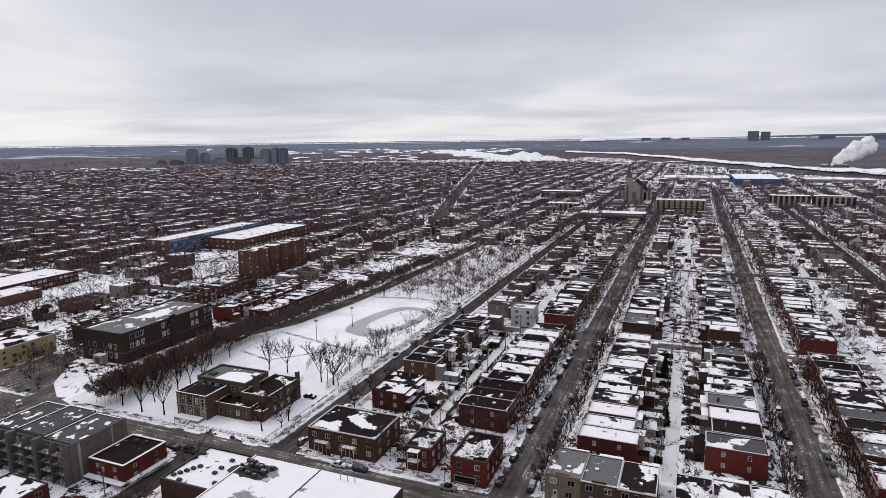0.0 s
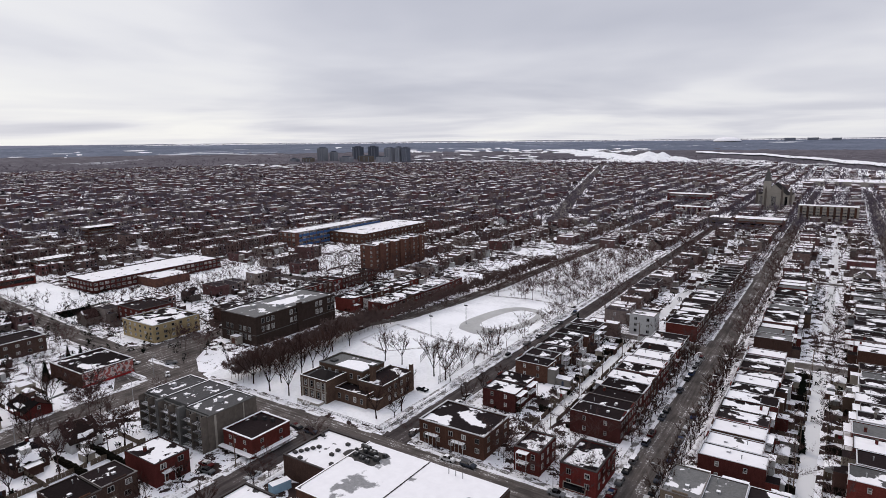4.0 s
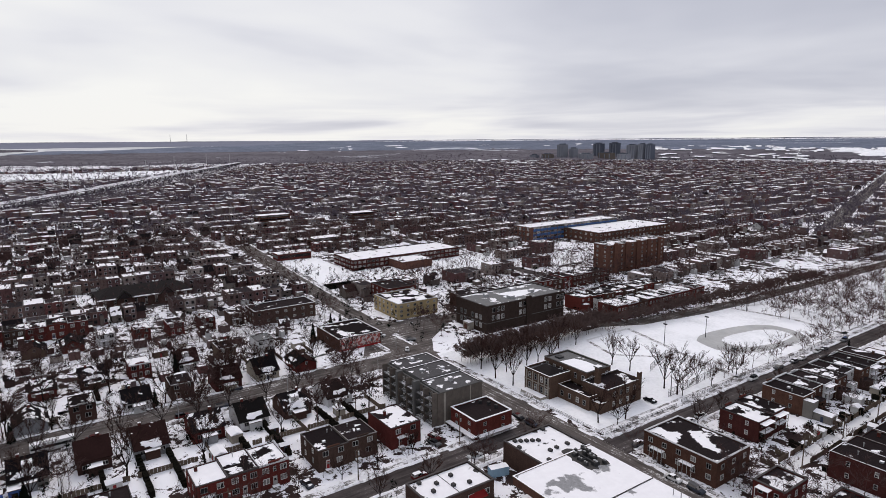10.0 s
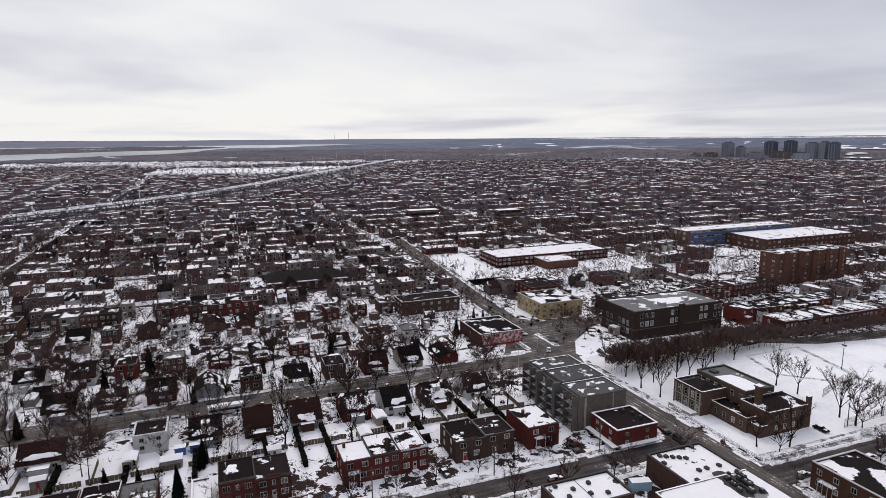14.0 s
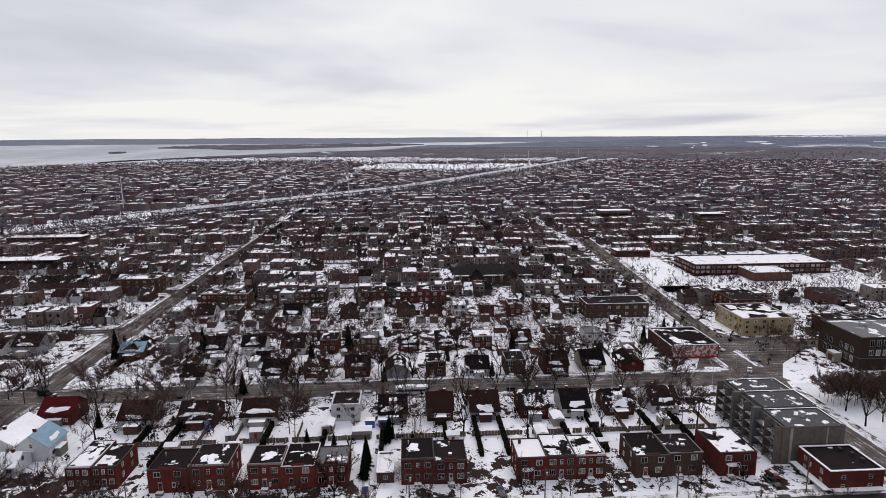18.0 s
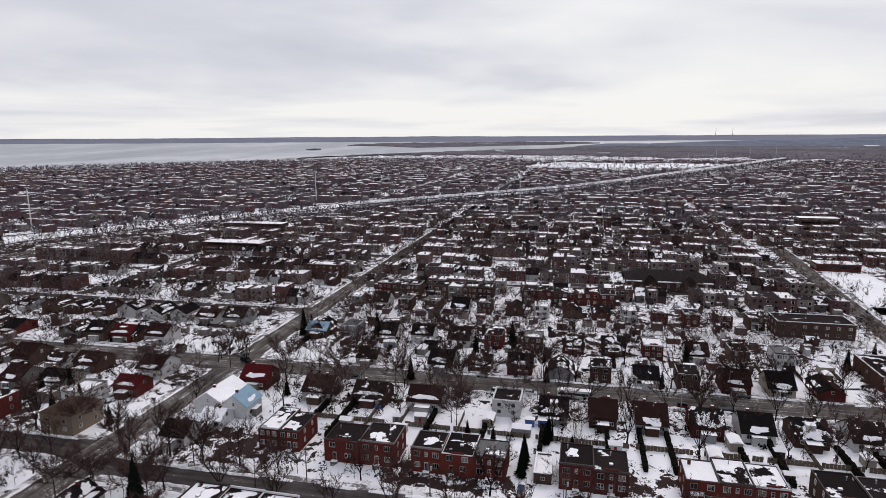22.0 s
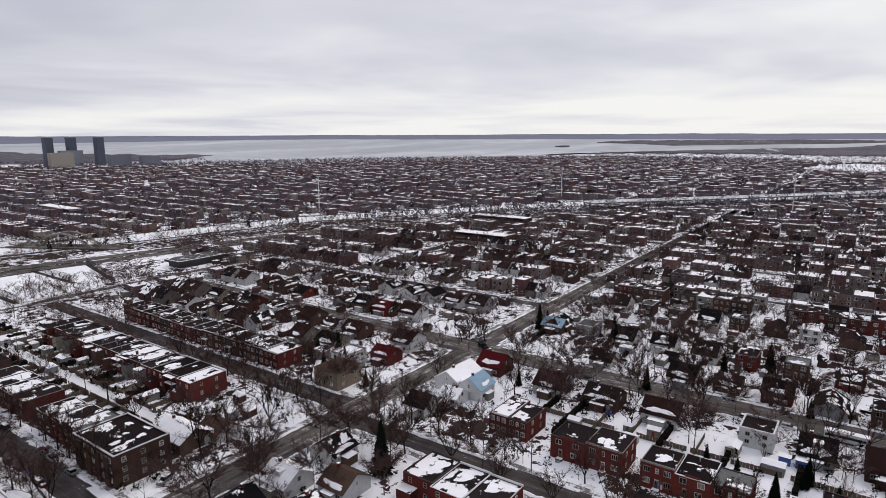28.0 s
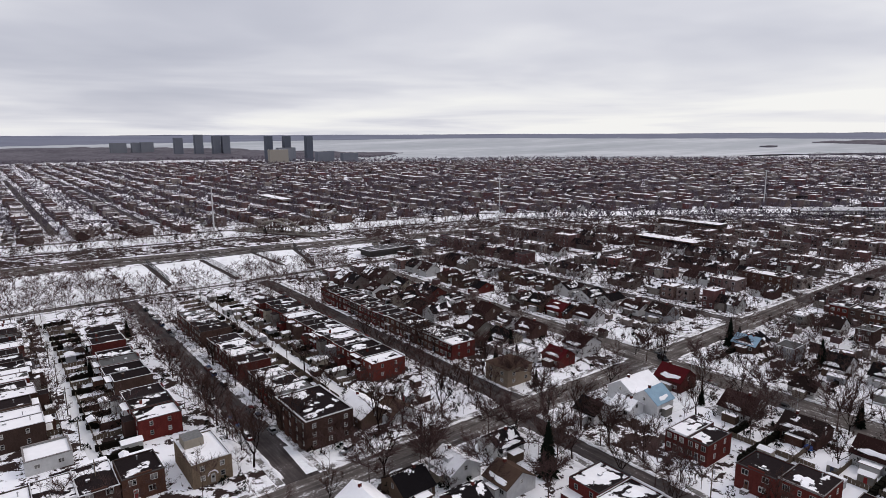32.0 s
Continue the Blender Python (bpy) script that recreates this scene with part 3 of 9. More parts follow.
SHORE = [(70, 0.46), (72, 0.48), (78.6, 0.56), (83, 0.73), (88, 0.76), (90, 0.95), (93.2, 1.17), (96.3, 1.22), (103, 1.42), (110, 1.62), (114.5, 1.82), (117, 1.9), (120, 2.15), (129, 2.3), (140, 2.35), (149.7, 2.45), (154, 2.2), (157, 1.75), (162, 1.40), (170, 1.05), (182, 0.95), (200, 0.9)]
SNOW_BAND = [(78.6, 2.55), (80.6, 2.76), (85.9, 2.90), (91.7, 2.82), (94.5, 2.70)]
SNOW_BACK = [(78.6, 2.42), (80.6, 2.42), (85.9, 2.46), (91.7, 2.34), (93.5, 2.50), (94.5, 2.62)]


def snow_patches(az0, az1, e0, e1, n, lift, seed):
    """Scattered open fields and yards under snow, each with an uneven outline, long across the view."""
    r = random.Random(seed)
    b = MB()
    for _ in range(n):
        t = r.random()
        az, d = az0 + (az1 - az0) * t, reach(max(0.2, e0 + (e1 - e0) * r.random() if e1 > e0 else e0 + (e1 - e0) * t + r.uniform(-0.12, 0.12)), lift)
        wide, deep = r.uniform(0.10, 1.1) * r.uniform(0.3, 1.0), d * r.uniform(0.004, 0.022)
        k = 14
        pts = []
        for i in range(k):
            a = 2 * math.pi * i / k
            q = r.uniform(0.65, 1.1)
            pts.append(at_polar(az - math.cos(a) * wide * q, d + math.sin(a) * deep * q, lift))
        b.poly(pts[::-1], "park_snow")
    tagged(solo("snow_field", b), "broken open fields under snow in the distance", "field", kind="structure")


def build_land():
    b = MB()
    radii = [0.0] + [60.0 * k for k in range(1, 41)] + [2400 + 125.0 * k for k in range(1, 21)]
    n = 120
    pts = [(0, 0, 0)]
    for r in radii[1:]:
        pts += [at_polar(360 * i / n, r) for i in range(n)]
    faces = [(0, 1 + (i + 1) % n, 1 + i) for i in range(n)]
    for j in range(len(radii) - 2):
        p, q = 1 + j * n, 1 + (j + 1) * n
        faces += [(p + i, p + (i + 1) % n, q + (i + 1) % n, q + i) for i in range(n)]
    b.mesh_faces(pts, faces, "ground_snow")
    tagged(solo("ground", b, smooth=True), "patchy snow over brown winter soil", "ground", kind="structure")
    shore = SHORE
    tagged(polar_sheet("water", "river_ice", 72, 200, 1.0, lambda a: reach(interp(a, shore)), lambda a: reach(0.30), 10, 1.5),
           "wide river under pale grey ice", "river", kind="structure")
    # far shore and hills all round
    c = MB()
    n = 480
    pts = []
    for i in range(n):
        az = 360 * i / n
        x, y, _ = at_polar(az, 4890)
        west = max(0.0, 1 - abs((az + 180) % 360 - 180 + 20) / 18.0)
        top = 87 + 28 * west + 5 * noise.noise((math.cos(radians(az)) * 6, math.sin(radians(az)) * 6, 3.0)) + 2.5 * noise.noise((math.cos(radians(az)) * 40, math.sin(radians(az)) * 40, 7.0))
        pts += [(x, y, 50.0), (x * 0.998, y * 0.998, top), (x * 1.01, y * 1.01, top - 3)]
    faces = []
    for i in range(n):
        a, d = 3 * i, 3 * ((i + 1) % n)
        faces += [(a, d, d + 1, a + 1), (a + 1, d + 1, d + 2, a + 2)]
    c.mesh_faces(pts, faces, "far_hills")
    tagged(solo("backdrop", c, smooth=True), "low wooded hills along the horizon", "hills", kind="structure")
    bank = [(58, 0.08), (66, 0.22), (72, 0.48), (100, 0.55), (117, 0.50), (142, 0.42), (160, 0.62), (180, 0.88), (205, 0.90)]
    tagged(polar_sheet("plain", "far_hills", 58, 205, 0.5, lambda a: reach(interp(a, bank) + 0.03 * noise.noise((a * 0.6, 4.4, 0))), lambda a: reach(0.06), 8, 3.0, 1.5, 5), "wooded shore across the river, blue-grey with painted haze", "shore", kind="structure")
    # woods: one broken belt behind the town, and the river's headland
    edge = [(-40, 3.6), (-14, 3.5), (-7.4, 3.1), (0, 2.4), (3.6, 2.0), (9, 1.6), (11.5, 1.75), (24.5, 1.75), (28, 1.75), (36, 1.85), (45, 1.95), (51, 2.15), (58, 2.35), (66, 2.05), (75, 1.95), (84, 1.95), (94, 1.75), (101, 1.7), (110, 1.72), (116, 1.9)]

    def back(a):
        e = min(interp(a, edge) * 0.9, 0.95 + 0.12 * noise.noise((a * 0.4, 8, 0)))
        return reach(max(e, interp(a, shore) + 0.05) if a > 71 else e)

    tagged(polar_sheet("wood", "far_wood", -40, 116, 0.3, lambda a: reach(interp(a, edge) * (1 + 0.07 * noise.noise((a * 0.25, 1, 0)) + 0.06 * noise.noise((a * 1.1, 4, 0)) + 0.03 * noise.noise((a * 4.0, 6, 0)))), back, 26, 4.0, 2.5, 1), "bare woodland in the distance, greyed by painted haze", "wood", kind="stuff")
    tagged(polar_sheet("plain", "far_plain", -40, 90.5, 0.5, lambda a: reach(min(interp(a, edge), 1.02)), lambda a: reach(interp(a, [(-40, 0.16), (66, 0.2), (72, 0.47), (78.6, 0.57), (83, 0.74), (88, 0.78), (90.5, 0.99)])), 16, 5.0, 0.9, 2), "wooded plain beyond the town, haze painted into its colour", "plain", kind="structure")
    edge2 = [(146.0, 1.78), (148.5, 2.05), (153, 2.2), (158, 2.15), (165, 2.1), (192, 2.1)]
    tip = [(146.0, 1.76), (150, 1.70), (156, 1.55), (162, 1.25), (170, 1.05), (192, 0.98)]
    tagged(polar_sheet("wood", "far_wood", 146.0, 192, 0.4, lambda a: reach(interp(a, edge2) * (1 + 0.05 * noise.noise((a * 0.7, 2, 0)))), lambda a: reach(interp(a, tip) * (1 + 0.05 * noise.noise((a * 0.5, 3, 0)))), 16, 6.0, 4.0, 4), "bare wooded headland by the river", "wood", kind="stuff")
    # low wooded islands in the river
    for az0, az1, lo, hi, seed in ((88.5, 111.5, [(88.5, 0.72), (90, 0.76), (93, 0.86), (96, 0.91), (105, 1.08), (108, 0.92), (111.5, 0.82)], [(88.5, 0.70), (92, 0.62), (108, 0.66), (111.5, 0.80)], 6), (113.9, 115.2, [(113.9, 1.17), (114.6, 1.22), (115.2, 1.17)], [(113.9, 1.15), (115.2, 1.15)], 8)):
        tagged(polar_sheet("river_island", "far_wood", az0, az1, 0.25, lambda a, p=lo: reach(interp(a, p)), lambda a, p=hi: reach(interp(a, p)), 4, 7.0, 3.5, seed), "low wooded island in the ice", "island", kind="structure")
    # the frozen channel that slants off past the hills, and a siding nearer to the town
    way = [(-20, 2.92), (-13.6, 2.76), (-8.5, 2.50), (-3.1, 2.12), (1.8, 1.64), (6, 1.30), (11, 1.06)]
    side = [(-20, 4.05), (-13.7, 3.75), (-7.4, 3.28), (-0.1, 2.55), (3.6, 2.14)]
    for line, half, lift, lab in ((way, 0.055, 8.2, "long frozen channel under snow"), (side, 0.10, 2.5, "snowed-in railway siding at the edge of the town")):
        tagged(polar_sheet("snow_field", "park_snow", line[0][0], line[-1][0], 0.25, lambda a, q=line, h=half, l=lift: reach(interp(a, q) * (1 + h + 0.05 * noise.noise((a * 0.9, 1.5, 0)) + 0.03 * noise.noise((a * 3.1, 2.5, 0))), l),
                           lambda a, q=line, h=half, l=lift: reach(interp(a, q) * (1 - h + 0.05 * noise.noise((a * 0.7, 9.5, 0)) + 0.03 * noise.noise((a * 3.3, 7.5, 0))), l), 3, lift), lab, "field", kind="structure")
    # open fields, broken by hedges and sheds
    for az0, az1, e0, e1, n, lift, seed in ((15, 27, 0.78, 1.12, 70, 6.8, 1), (27, 36.5, 0.66, 1.0, 34, 6.8, 2), (24, 36, 1.2, 1.7, 34, 8.2, 3), (-12, 9, 3.6, 2.6, 26, 2.0, 4), (0, 10, 1.9, 2.3, 16, 8.2, 5), (50, 60, 0.40, 0.95, 5, 6.8, 6), (60, 72, 0.5, 1.0, 6, 6.8, 7), (46, 53, 2.1, 1.85, 24, 8.2, 8), (148, 175, 2.2, 2.35, 60, 2.0, 9), (36, 48, 0.35, 0.6, 4, 6.8, 10)):
        snow_patches(az0, az1, e0, e1, n, lift, seed)
    # the snowed fields beside the highway
    tagged(polar_sheet("snow_field", "park_snow", 78.6, 94.5, 0.2, lambda a: reach(interp(a, SNOW_BAND) + 0.06 * noise.noise((a * 1.7, 3.5, 0)), 1.0), lambda a: reach(interp(a, SNOW_BACK) + 0.08 * noise.noise((a * 1.3, 5.5, 0)), 1.0), 6, 1.0), "open snow field beside the highway", "field", kind="structure")


build_land()


def strip(pts, width, z, mat, wob=0.0, seed=0):
    """A flat band along a line."""
    b = MB()
    r = random.Random(seed)
    left, right = [], []
    for i, p in enumerate(pts):
        p = Vector(p)
        a, c = Vector(pts[max(i - 1, 0)]), Vector(pts[min(i + 1, len(pts) - 1)])
        d = (c - a).normalized()
        s = Vector((-d.y, d.x)) * width / 2
        left.append(p + s * (1 + r.uniform(-wob, wob))), right.append(p - s * (1 + r.uniform(-wob, wob)))
    for i in range(len(pts) - 1):
        q = (left[i], right[i], right[i + 1], left[i + 1])
        b.poly([(v.x, v.y, z + (gz(v.length) if v.length > R0 else 0)) for v in q][::-1], mat)
    return b


def dense(pts, step=20.0):
    out = []
    for a, c in zip(pts, pts[1:]):
        a, c = Vector(a), Vector(c)
        n = max(1, int((c - a).length / step))
        out += [tuple(a + (c - a) * k / n) for k in range(n)]
    return out + [tuple(pts[-1])]


def ridge(pts, side, width, height, seed, mat="snow_bank", gap=0.12, z=0.0):
    """A ploughed bank of snow beside a line, uneven, broken by drives."""
    r = random.Random(seed)
    b = MB()
    line = dense(pts, 1.6)
    run = []

    def flush():
        if len(run) < 3:
            return
        v, n = [], len(run)
        for k, (p, s) in enumerate(run):
            h = height * r.uniform(0.35, 1.2) * (0.2 if k in (0, n - 1) else 1)
            w = width * r.uniform(0.7, 1.15)
            o = r.uniform(-0.15, 0.15)
            for t, q in ((-0.5, 0.0), (-0.2, 0.85), (0.15, 1.0), (0.5, 0.0)):
                c = p + s * (t * w + o)
                v.append((c.x, c.y, z + h * q * r.uniform(0.8, 1.1) + 0.005))
        f = [(4 * k + j, 4 * k + j + 1, 4 * k + j + 5, 4 * k + j + 4) for k in range(n - 1) for j in range(3)]
        b.mesh_faces(v, f, mat)

    for i, p in enumerate(line):
        p = Vector(p)
        d = (Vector(line[min(i + 1, len(line) - 1)]) - Vector(line[max(i - 1, 0)])).normalized()
        s = Vector((-d.y, d.x))
        if r.random() < gap / 3:
            flush()
            run = []
        else:
            run.append((p + s * side, s))
    flush()
    return b


STREETS_Y = [  # centre, width, from, to
    (-106.5, 9.5, 134, 640), (-38, 11, 134, 760), (34, 11, 134, 1000), (107, 11, 134, 900), (180, 11, 134, 900),
    (-206, 15, -355, 122), (-128.5, 9, -125, 122), (-135, 11, -352, -137), (-59.5, 9.5, -356, -137),
    (-280, 7, -125, 122), (-354, 8, -125, 122), (-428, 8, -125, 122), (-280, 9, -345, -137), (-354, 9, -345, -137), (16, 10, -356, -137)]
STREETS_X = [(128, 12, -236, 160), (-131, 12, -560, 60), (267, 9, -102, 240), (430, 9, -102, 240), (600, 9, -102, 240), (-362, 9, -300, 60)]
PARK_ROAD = [(-206, 132), (-222, 142), (-240, 165), (-240, 200), (-225, 216), (-205, 214), (-190, 222), (-181, 240), (-175, 281), (-171, 320), (-169, 400), (-168, 480), (-167, 640)]


LANES = ((-72, 154, 262), (-72, 275, 425), (-1.5, 156, 262), (-1, 320, 425), (-1, 436, 700), (70, 140, 425), (-93, -345, -150), (-19, -352, -172), (-72, 436, 600), (70, 436, 700), (-243, -345, -140))



def west_street(x):
    """The middle line of the cross street past the boulevard."""
    return 134 + (-284 - x) * 0.075


def heap(parts):
    """All the banks of one street as one mesh."""
    b = MB()
    for q in parts:
        n = len(b.v)
        k = b.mi("snow_bank")
        b.v += q.v
        b.f += [tuple(i + n for i in f) for f in q.f]
        b.i += [k] * len(q.f)
    if b.v:
        tagged(solo("snow_bank", b, smooth=True), "ploughed banks of dirty snow along the kerbs", "snow bank", kind="stuff")


def build_streets():
    for k, (x, w, y0, y1) in enumerate(STREETS_Y):
        mat = "lane_snow" if w <= 7 else ("worn_road" if x in (-206, -38, 34) else "asphalt")
        tagged(solo("road", strip(dense([(x, y0), (x, y1)]), w, 0.05, mat)), "worn grey-brown asphalt street with slush", "street", kind="structure")
        cuts = sorted([c for c, cw, a, b2 in STREETS_X if a < x < b2 and y0 < c < y1])
        banks = []
        edges = [y0] + [e for c in cuts for e in (c - 6.5, c + 6.5)] + [y1]
        for s in (-1, 1):
            for a, c in zip(edges[::2], edges[1::2]):
                if c - a < 8:
                    continue
                xs = x + s * (w / 2 + 1.1)
                b = MB().box(xs - 0.9, xs + 0.9, a + 1, c - 1, -0.1, 0.15, "sidewalk")
                tagged(solo("pavement", b), "concrete sidewalk under trodden snow", "sidewalk", kind="structure")
                banks.append(ridge([(x, a + 3), (x, c - 3)], -s * (w / 2 - 0.3), 1.3, 0.55, 100 + k * 7 + s, z=0.05))
                banks.append(ridge([(x, a + 3), (x, c - 3)], -s * (w / 2 + 3.0), 2.4, 0.5, 300 + k * 7 + s, "snow_bank", 0.4))
        heap(banks)
    for k, (y, w, x0, x1) in enumerate(STREETS_X):
        tagged(solo("road", strip(dense([(x0, y), (x1, y)]), w, 0.03, "worn_road_x")), "worn grey-brown asphalt cross street", "street", kind="structure")
        cuts = sorted([(c, cw) for c, cw, a, b2 in STREETS_Y if a - 8 <= y <= b2 + 8 and x0 < c < x1])
        merged, banks = [], []
        for c, cw in cuts:
            lo, hi = c - cw / 2 - 1.5, c + cw / 2 + 1.5
            if merged and lo < merged[-1][1]:
                merged[-1][1] = max(hi, merged[-1][1])
            else:
                merged.append([lo, hi])
        edges = [x0] + [e for p in merged for e in p] + [x1]
        for s in (-1, 1):
            for a, c in zip(edges[::2], edges[1::2]):
                if c - a < 8:
                    continue
                ys = y + s * (w / 2 + 1.1)
                b = MB().box(a + 1, c - 1, ys - 0.9, ys + 0.9, -0.1, 0.15, "sidewalk")
                tagged(solo("pavement", b), "concrete sidewalk under trodden snow", "sidewalk", kind="structure")
                banks.append(ridge([(a + 2, y), (c - 2, y)], s * (w / 2 - 0.2), 1.2, 0.5, 500 + k * 7 + s, z=0.03))
        heap(banks)
    axis = [(-238, 130.5), (-520, west_street(-520))]
    tagged(solo("road", strip(dense(axis), 12, 0.03, "worn_road_x")), "worn grey-brown asphalt cross street", "street", kind="structure")
    for s, a, c in ((-1, -266, -420), (1, -280, -420), (-1, -250, -258)):
        edge = [(a, west_street(a) + s * 7.1), (c, west_street(c) + s * 7.1)]
        tagged(solo("pavement", strip(dense(edge, 8), 1.8, 0.12, "sidewalk")), "concrete sidewalk under trodden snow", "sidewalk", kind="structure")
        heap([ridge([(a, west_street(a)), (c, west_street(c))], -s * 5.6, 1.3, 0.55, 610 + s, z=0.03)])
    for x0, x1, y0, y1 in ((-179.5, -161.5, -92, 94), (-196, -191.5, -92, 94), (-242, -227.5, -84, 100), (-228, -212.5, -84, 98)):
        tagged(solo("yard", strip(dense([((x0 + x1) / 2, y0), ((x0 + x1) / 2, y1)], 8), x1 - x0, 0.025, "yard_snow", 0.25, int(y1))), "cottage yards under fresh snow with bare patches", "yard", kind="structure")
    pad = MB()
    pad.poly([(x, y, 0.055) for x, y in ((-236, 121), (-262, 126), (-262, 136), (-250, 146), (-251, 168), (-238, 170), (-235, 160), (-221, 146), (-209, 138), (-198, 135), (-190, 134), (-190, 122), (-198, 112), (-214, 108))][::-1], "worn_road")
    tagged(solo("road", pad), "broad worn asphalt crossing with curving kerbs", "crossing", kind="structure")
    tagged(solo("road", strip(dense(PARK_ROAD, 8), 9, 0.06, "worn_road")), "curving asphalt road along the park", "street", kind="structure")
    # lanes behind the houses, white with packed snow
    for x, y0, y1 in LANES:
        tagged(solo("lane", strip(dense([(x, y0), (x, y1)], 6), 4.4, 0.04, "lane_snow", 0.18, int(y0))), "back lane under packed white snow", "lane", kind="structure")
    # the long avenue that leads off to the far snow hills
    tagged(solo("road", strip(dense([(-255, 600), (-345, 881), (-725, 2131), (-760, 2300)], 40), 18, 0.08, "worn_road")), "long straight avenue running off through the town", "street", kind="structure")
    # road, bank and canal
    canal = [(420, -600), (150, -580), (-4, -556), (-173, -534), (-440, -477), (-645, -356), (-797, -253), (-944, -97), (-1098, 27), (-1600, 300), (-2207, 614)]

    def shifted(d):
        out = []
        for i, p in enumerate(canal):
            a, c = Vector(canal[max(i - 1, 0)]), Vector(canal[min(i + 1, len(canal) - 1)])
            t = (c - a).normalized()
            out.append((p[0] + t.y * d, p[1] - t.x * d))
        return out

    for d, w, z, mat, lab, cat in ((64, 12.5, 0.12, "worn_road_x", "two-lane parkway beside the canal", "road"), (80, 12.5, 0.12, "worn_road_x", "far lanes of the parkway", "road"), (35, 38, 0.06, "bank_ground", "patchy snow on the bank under a row of trees", "bank"), (-17, 34, 0.07, "park_snow", "frozen canal under white snow", "canal"), (-38, 6, 0.11, "worn_road", "narrow service road on the bank", "road"), (9, 6, 0.10, "asphalt", "dark towpath between canal and bank", "road"), (72, 3.5, 0.10, "bank_ground", "median between the lanes", "bank")):
        tagged(solo("water" if cat == "canal" else "road" if cat == "road" else "ground_bank", strip(dense(shifted(d), 30), w, z, mat, 0.06, int(w))), lab, cat, kind="structure")
    # highway deck further off, on piers
    b = MB()
    deck = [(-700, -285), (-754, -242), (-823, -183), (-920, -104), (-1030, -14), (-1206, 86), (-1431, 200), (-1758, 372), (-2400, 705)]
    line = dense(deck, 35)
    for i in range(len(line) - 1):
        p, q = Vector(line[i]), Vector(line[i + 1])
        s = Vector((-(q - p).y, (q - p).x)).normalized() * 11
        for t0, t1, z0, z1, m in ((-1, 1, 5.6, 6.6, "concrete"), (-1, -0.70, 6.6, 7.5, "snow"), (0.66, 1, 6.6, 7.5, "snow"), (-0.16, 0.16, 6.6, 7.3, "snow")):
            c = [p + s * t0, p + s * t1, q + s * t1, q + s * t0]
            b.mesh_faces([(v.x, v.y, z0) for v in c] + [(v.x, v.y, z1) for v in c], [(0, 1, 5, 4), (1, 2, 6, 5), (2, 3, 7, 6), (3, 0, 4, 7), (4, 5, 6, 7), (3, 2, 1, 0)], m)
        for t in (-0.6, 0.6):
            c = p + s * t
            b.box(c.x - 0.8, c.x + 0.8, c.y - 0.8, c.y + 0.8, -0.2, 5.7, "concrete")
    tagged(solo("highway_viaduct", b), "raised concrete highway with snow along its parapets", "highway", kind="structure")
    return shifted


shifted = build_streets()


def build_park():
    b = MB()
    outline = [(-113, 137), (-113, 470), (-163, 470), (-165.5, 400), (-167, 320), (-170, 281), (-176, 240), (-186, 219), (-186, 208), (-200, 205), (-200, 137)]
    b.extrude(outline, -0.05, 0.12, "park_snow")
    tagged(solo("park_lawn", b), "park lawn under clean white snow", "lawn", kind="structure")
    for pts, w, mat in (([(-177, 227.2), (-167.9, 225.4), (-144.2, 218.8), (-126.4, 214.9), (-114, 212)], 2.0, "sidewalk"), ([(-176, 199), (-158, 193.9), (-143, 209), (-144, 219)], 1.6, "sidewalk"), ([(-176.5, 199), (-177, 227)], 1.4, "lane_snow"), ([(-113.5, 300), (-140, 305), (-168, 300)], 2.4, "sidewalk"), ([(-115, 137), (-115, 468)], 2.0, "sidewalk"),
                        ([(-114, 300), (-150, 360), (-165, 400)], 2.2, "lane_snow"), ([(-166, 310), (-140, 380), (-114, 440)], 2.2, "lane_snow")):
        tagged(solo("path", strip(dense(pts, 6), w, 0.15, mat, 0.1, int(w * 10))), "trodden path across the snow", "path", kind="structure")
    # oval skating track: ice ring round an island of snow
    b = MB()
    n = 64
    cx, cy = -136.0, 261.0
    ax = Vector((0.16, 0.987))
    ay = Vector((0.987, -0.16))
    outer, inner = [], []
    for k in range(n):
        t = 2 * math.pi * k / n
        c, s = math.cos(t), math.sin(t)
        sx, sy = math.copysign(abs(c) ** 0.75, c), math.copysign(abs(s) ** 0.75, s)
        w = 1 + 0.03 * noise.noise((c * 3, s * 3, 1))
        p = Vector((cx, cy)) + ax * sx * 26.5 * w + ay * sy * 14.5 * w
        q = Vector((cx, cy)) + ax * (sx * 18.5 + 2.5) * w + ay * (sy * 8.2 + 1.2) * w
        outer.append((p.x, p.y, 0.15)), inner.append((q.x, q.y, 0.15))
    b.mesh_faces(outer + inner, [(k, (k + 1) % n, n + (k + 1) % n, n + k) for k in range(n)], "rink_ice")
    tagged(solo("skating_track", b), "oval ring of grey skating ice in the snow", "skating rink", kind="structure")
    # playground square with low rails
    b = MB()
    for x, y in ((-128, 322), (-150, 322), (-150, 350), (-128, 350)):
        b.tube((x, y, 0.1), (x, y, 1.2), 0.06, 0.06, "dark_metal")
    for p, q in (((-128, 322), (-150, 322)), ((-150, 322), (-150, 350)), ((-150, 350), (-128, 350)), ((-128, 350), (-128, 322))):
        for z in (0.6, 1.15):
            b.tube((*p, z), (*q, z), 0.08, 0.08, "dark_metal", 4)
    tagged(solo("play_area_rail", b), "dark rail round a snowed-in play area", "railing")


build_park()


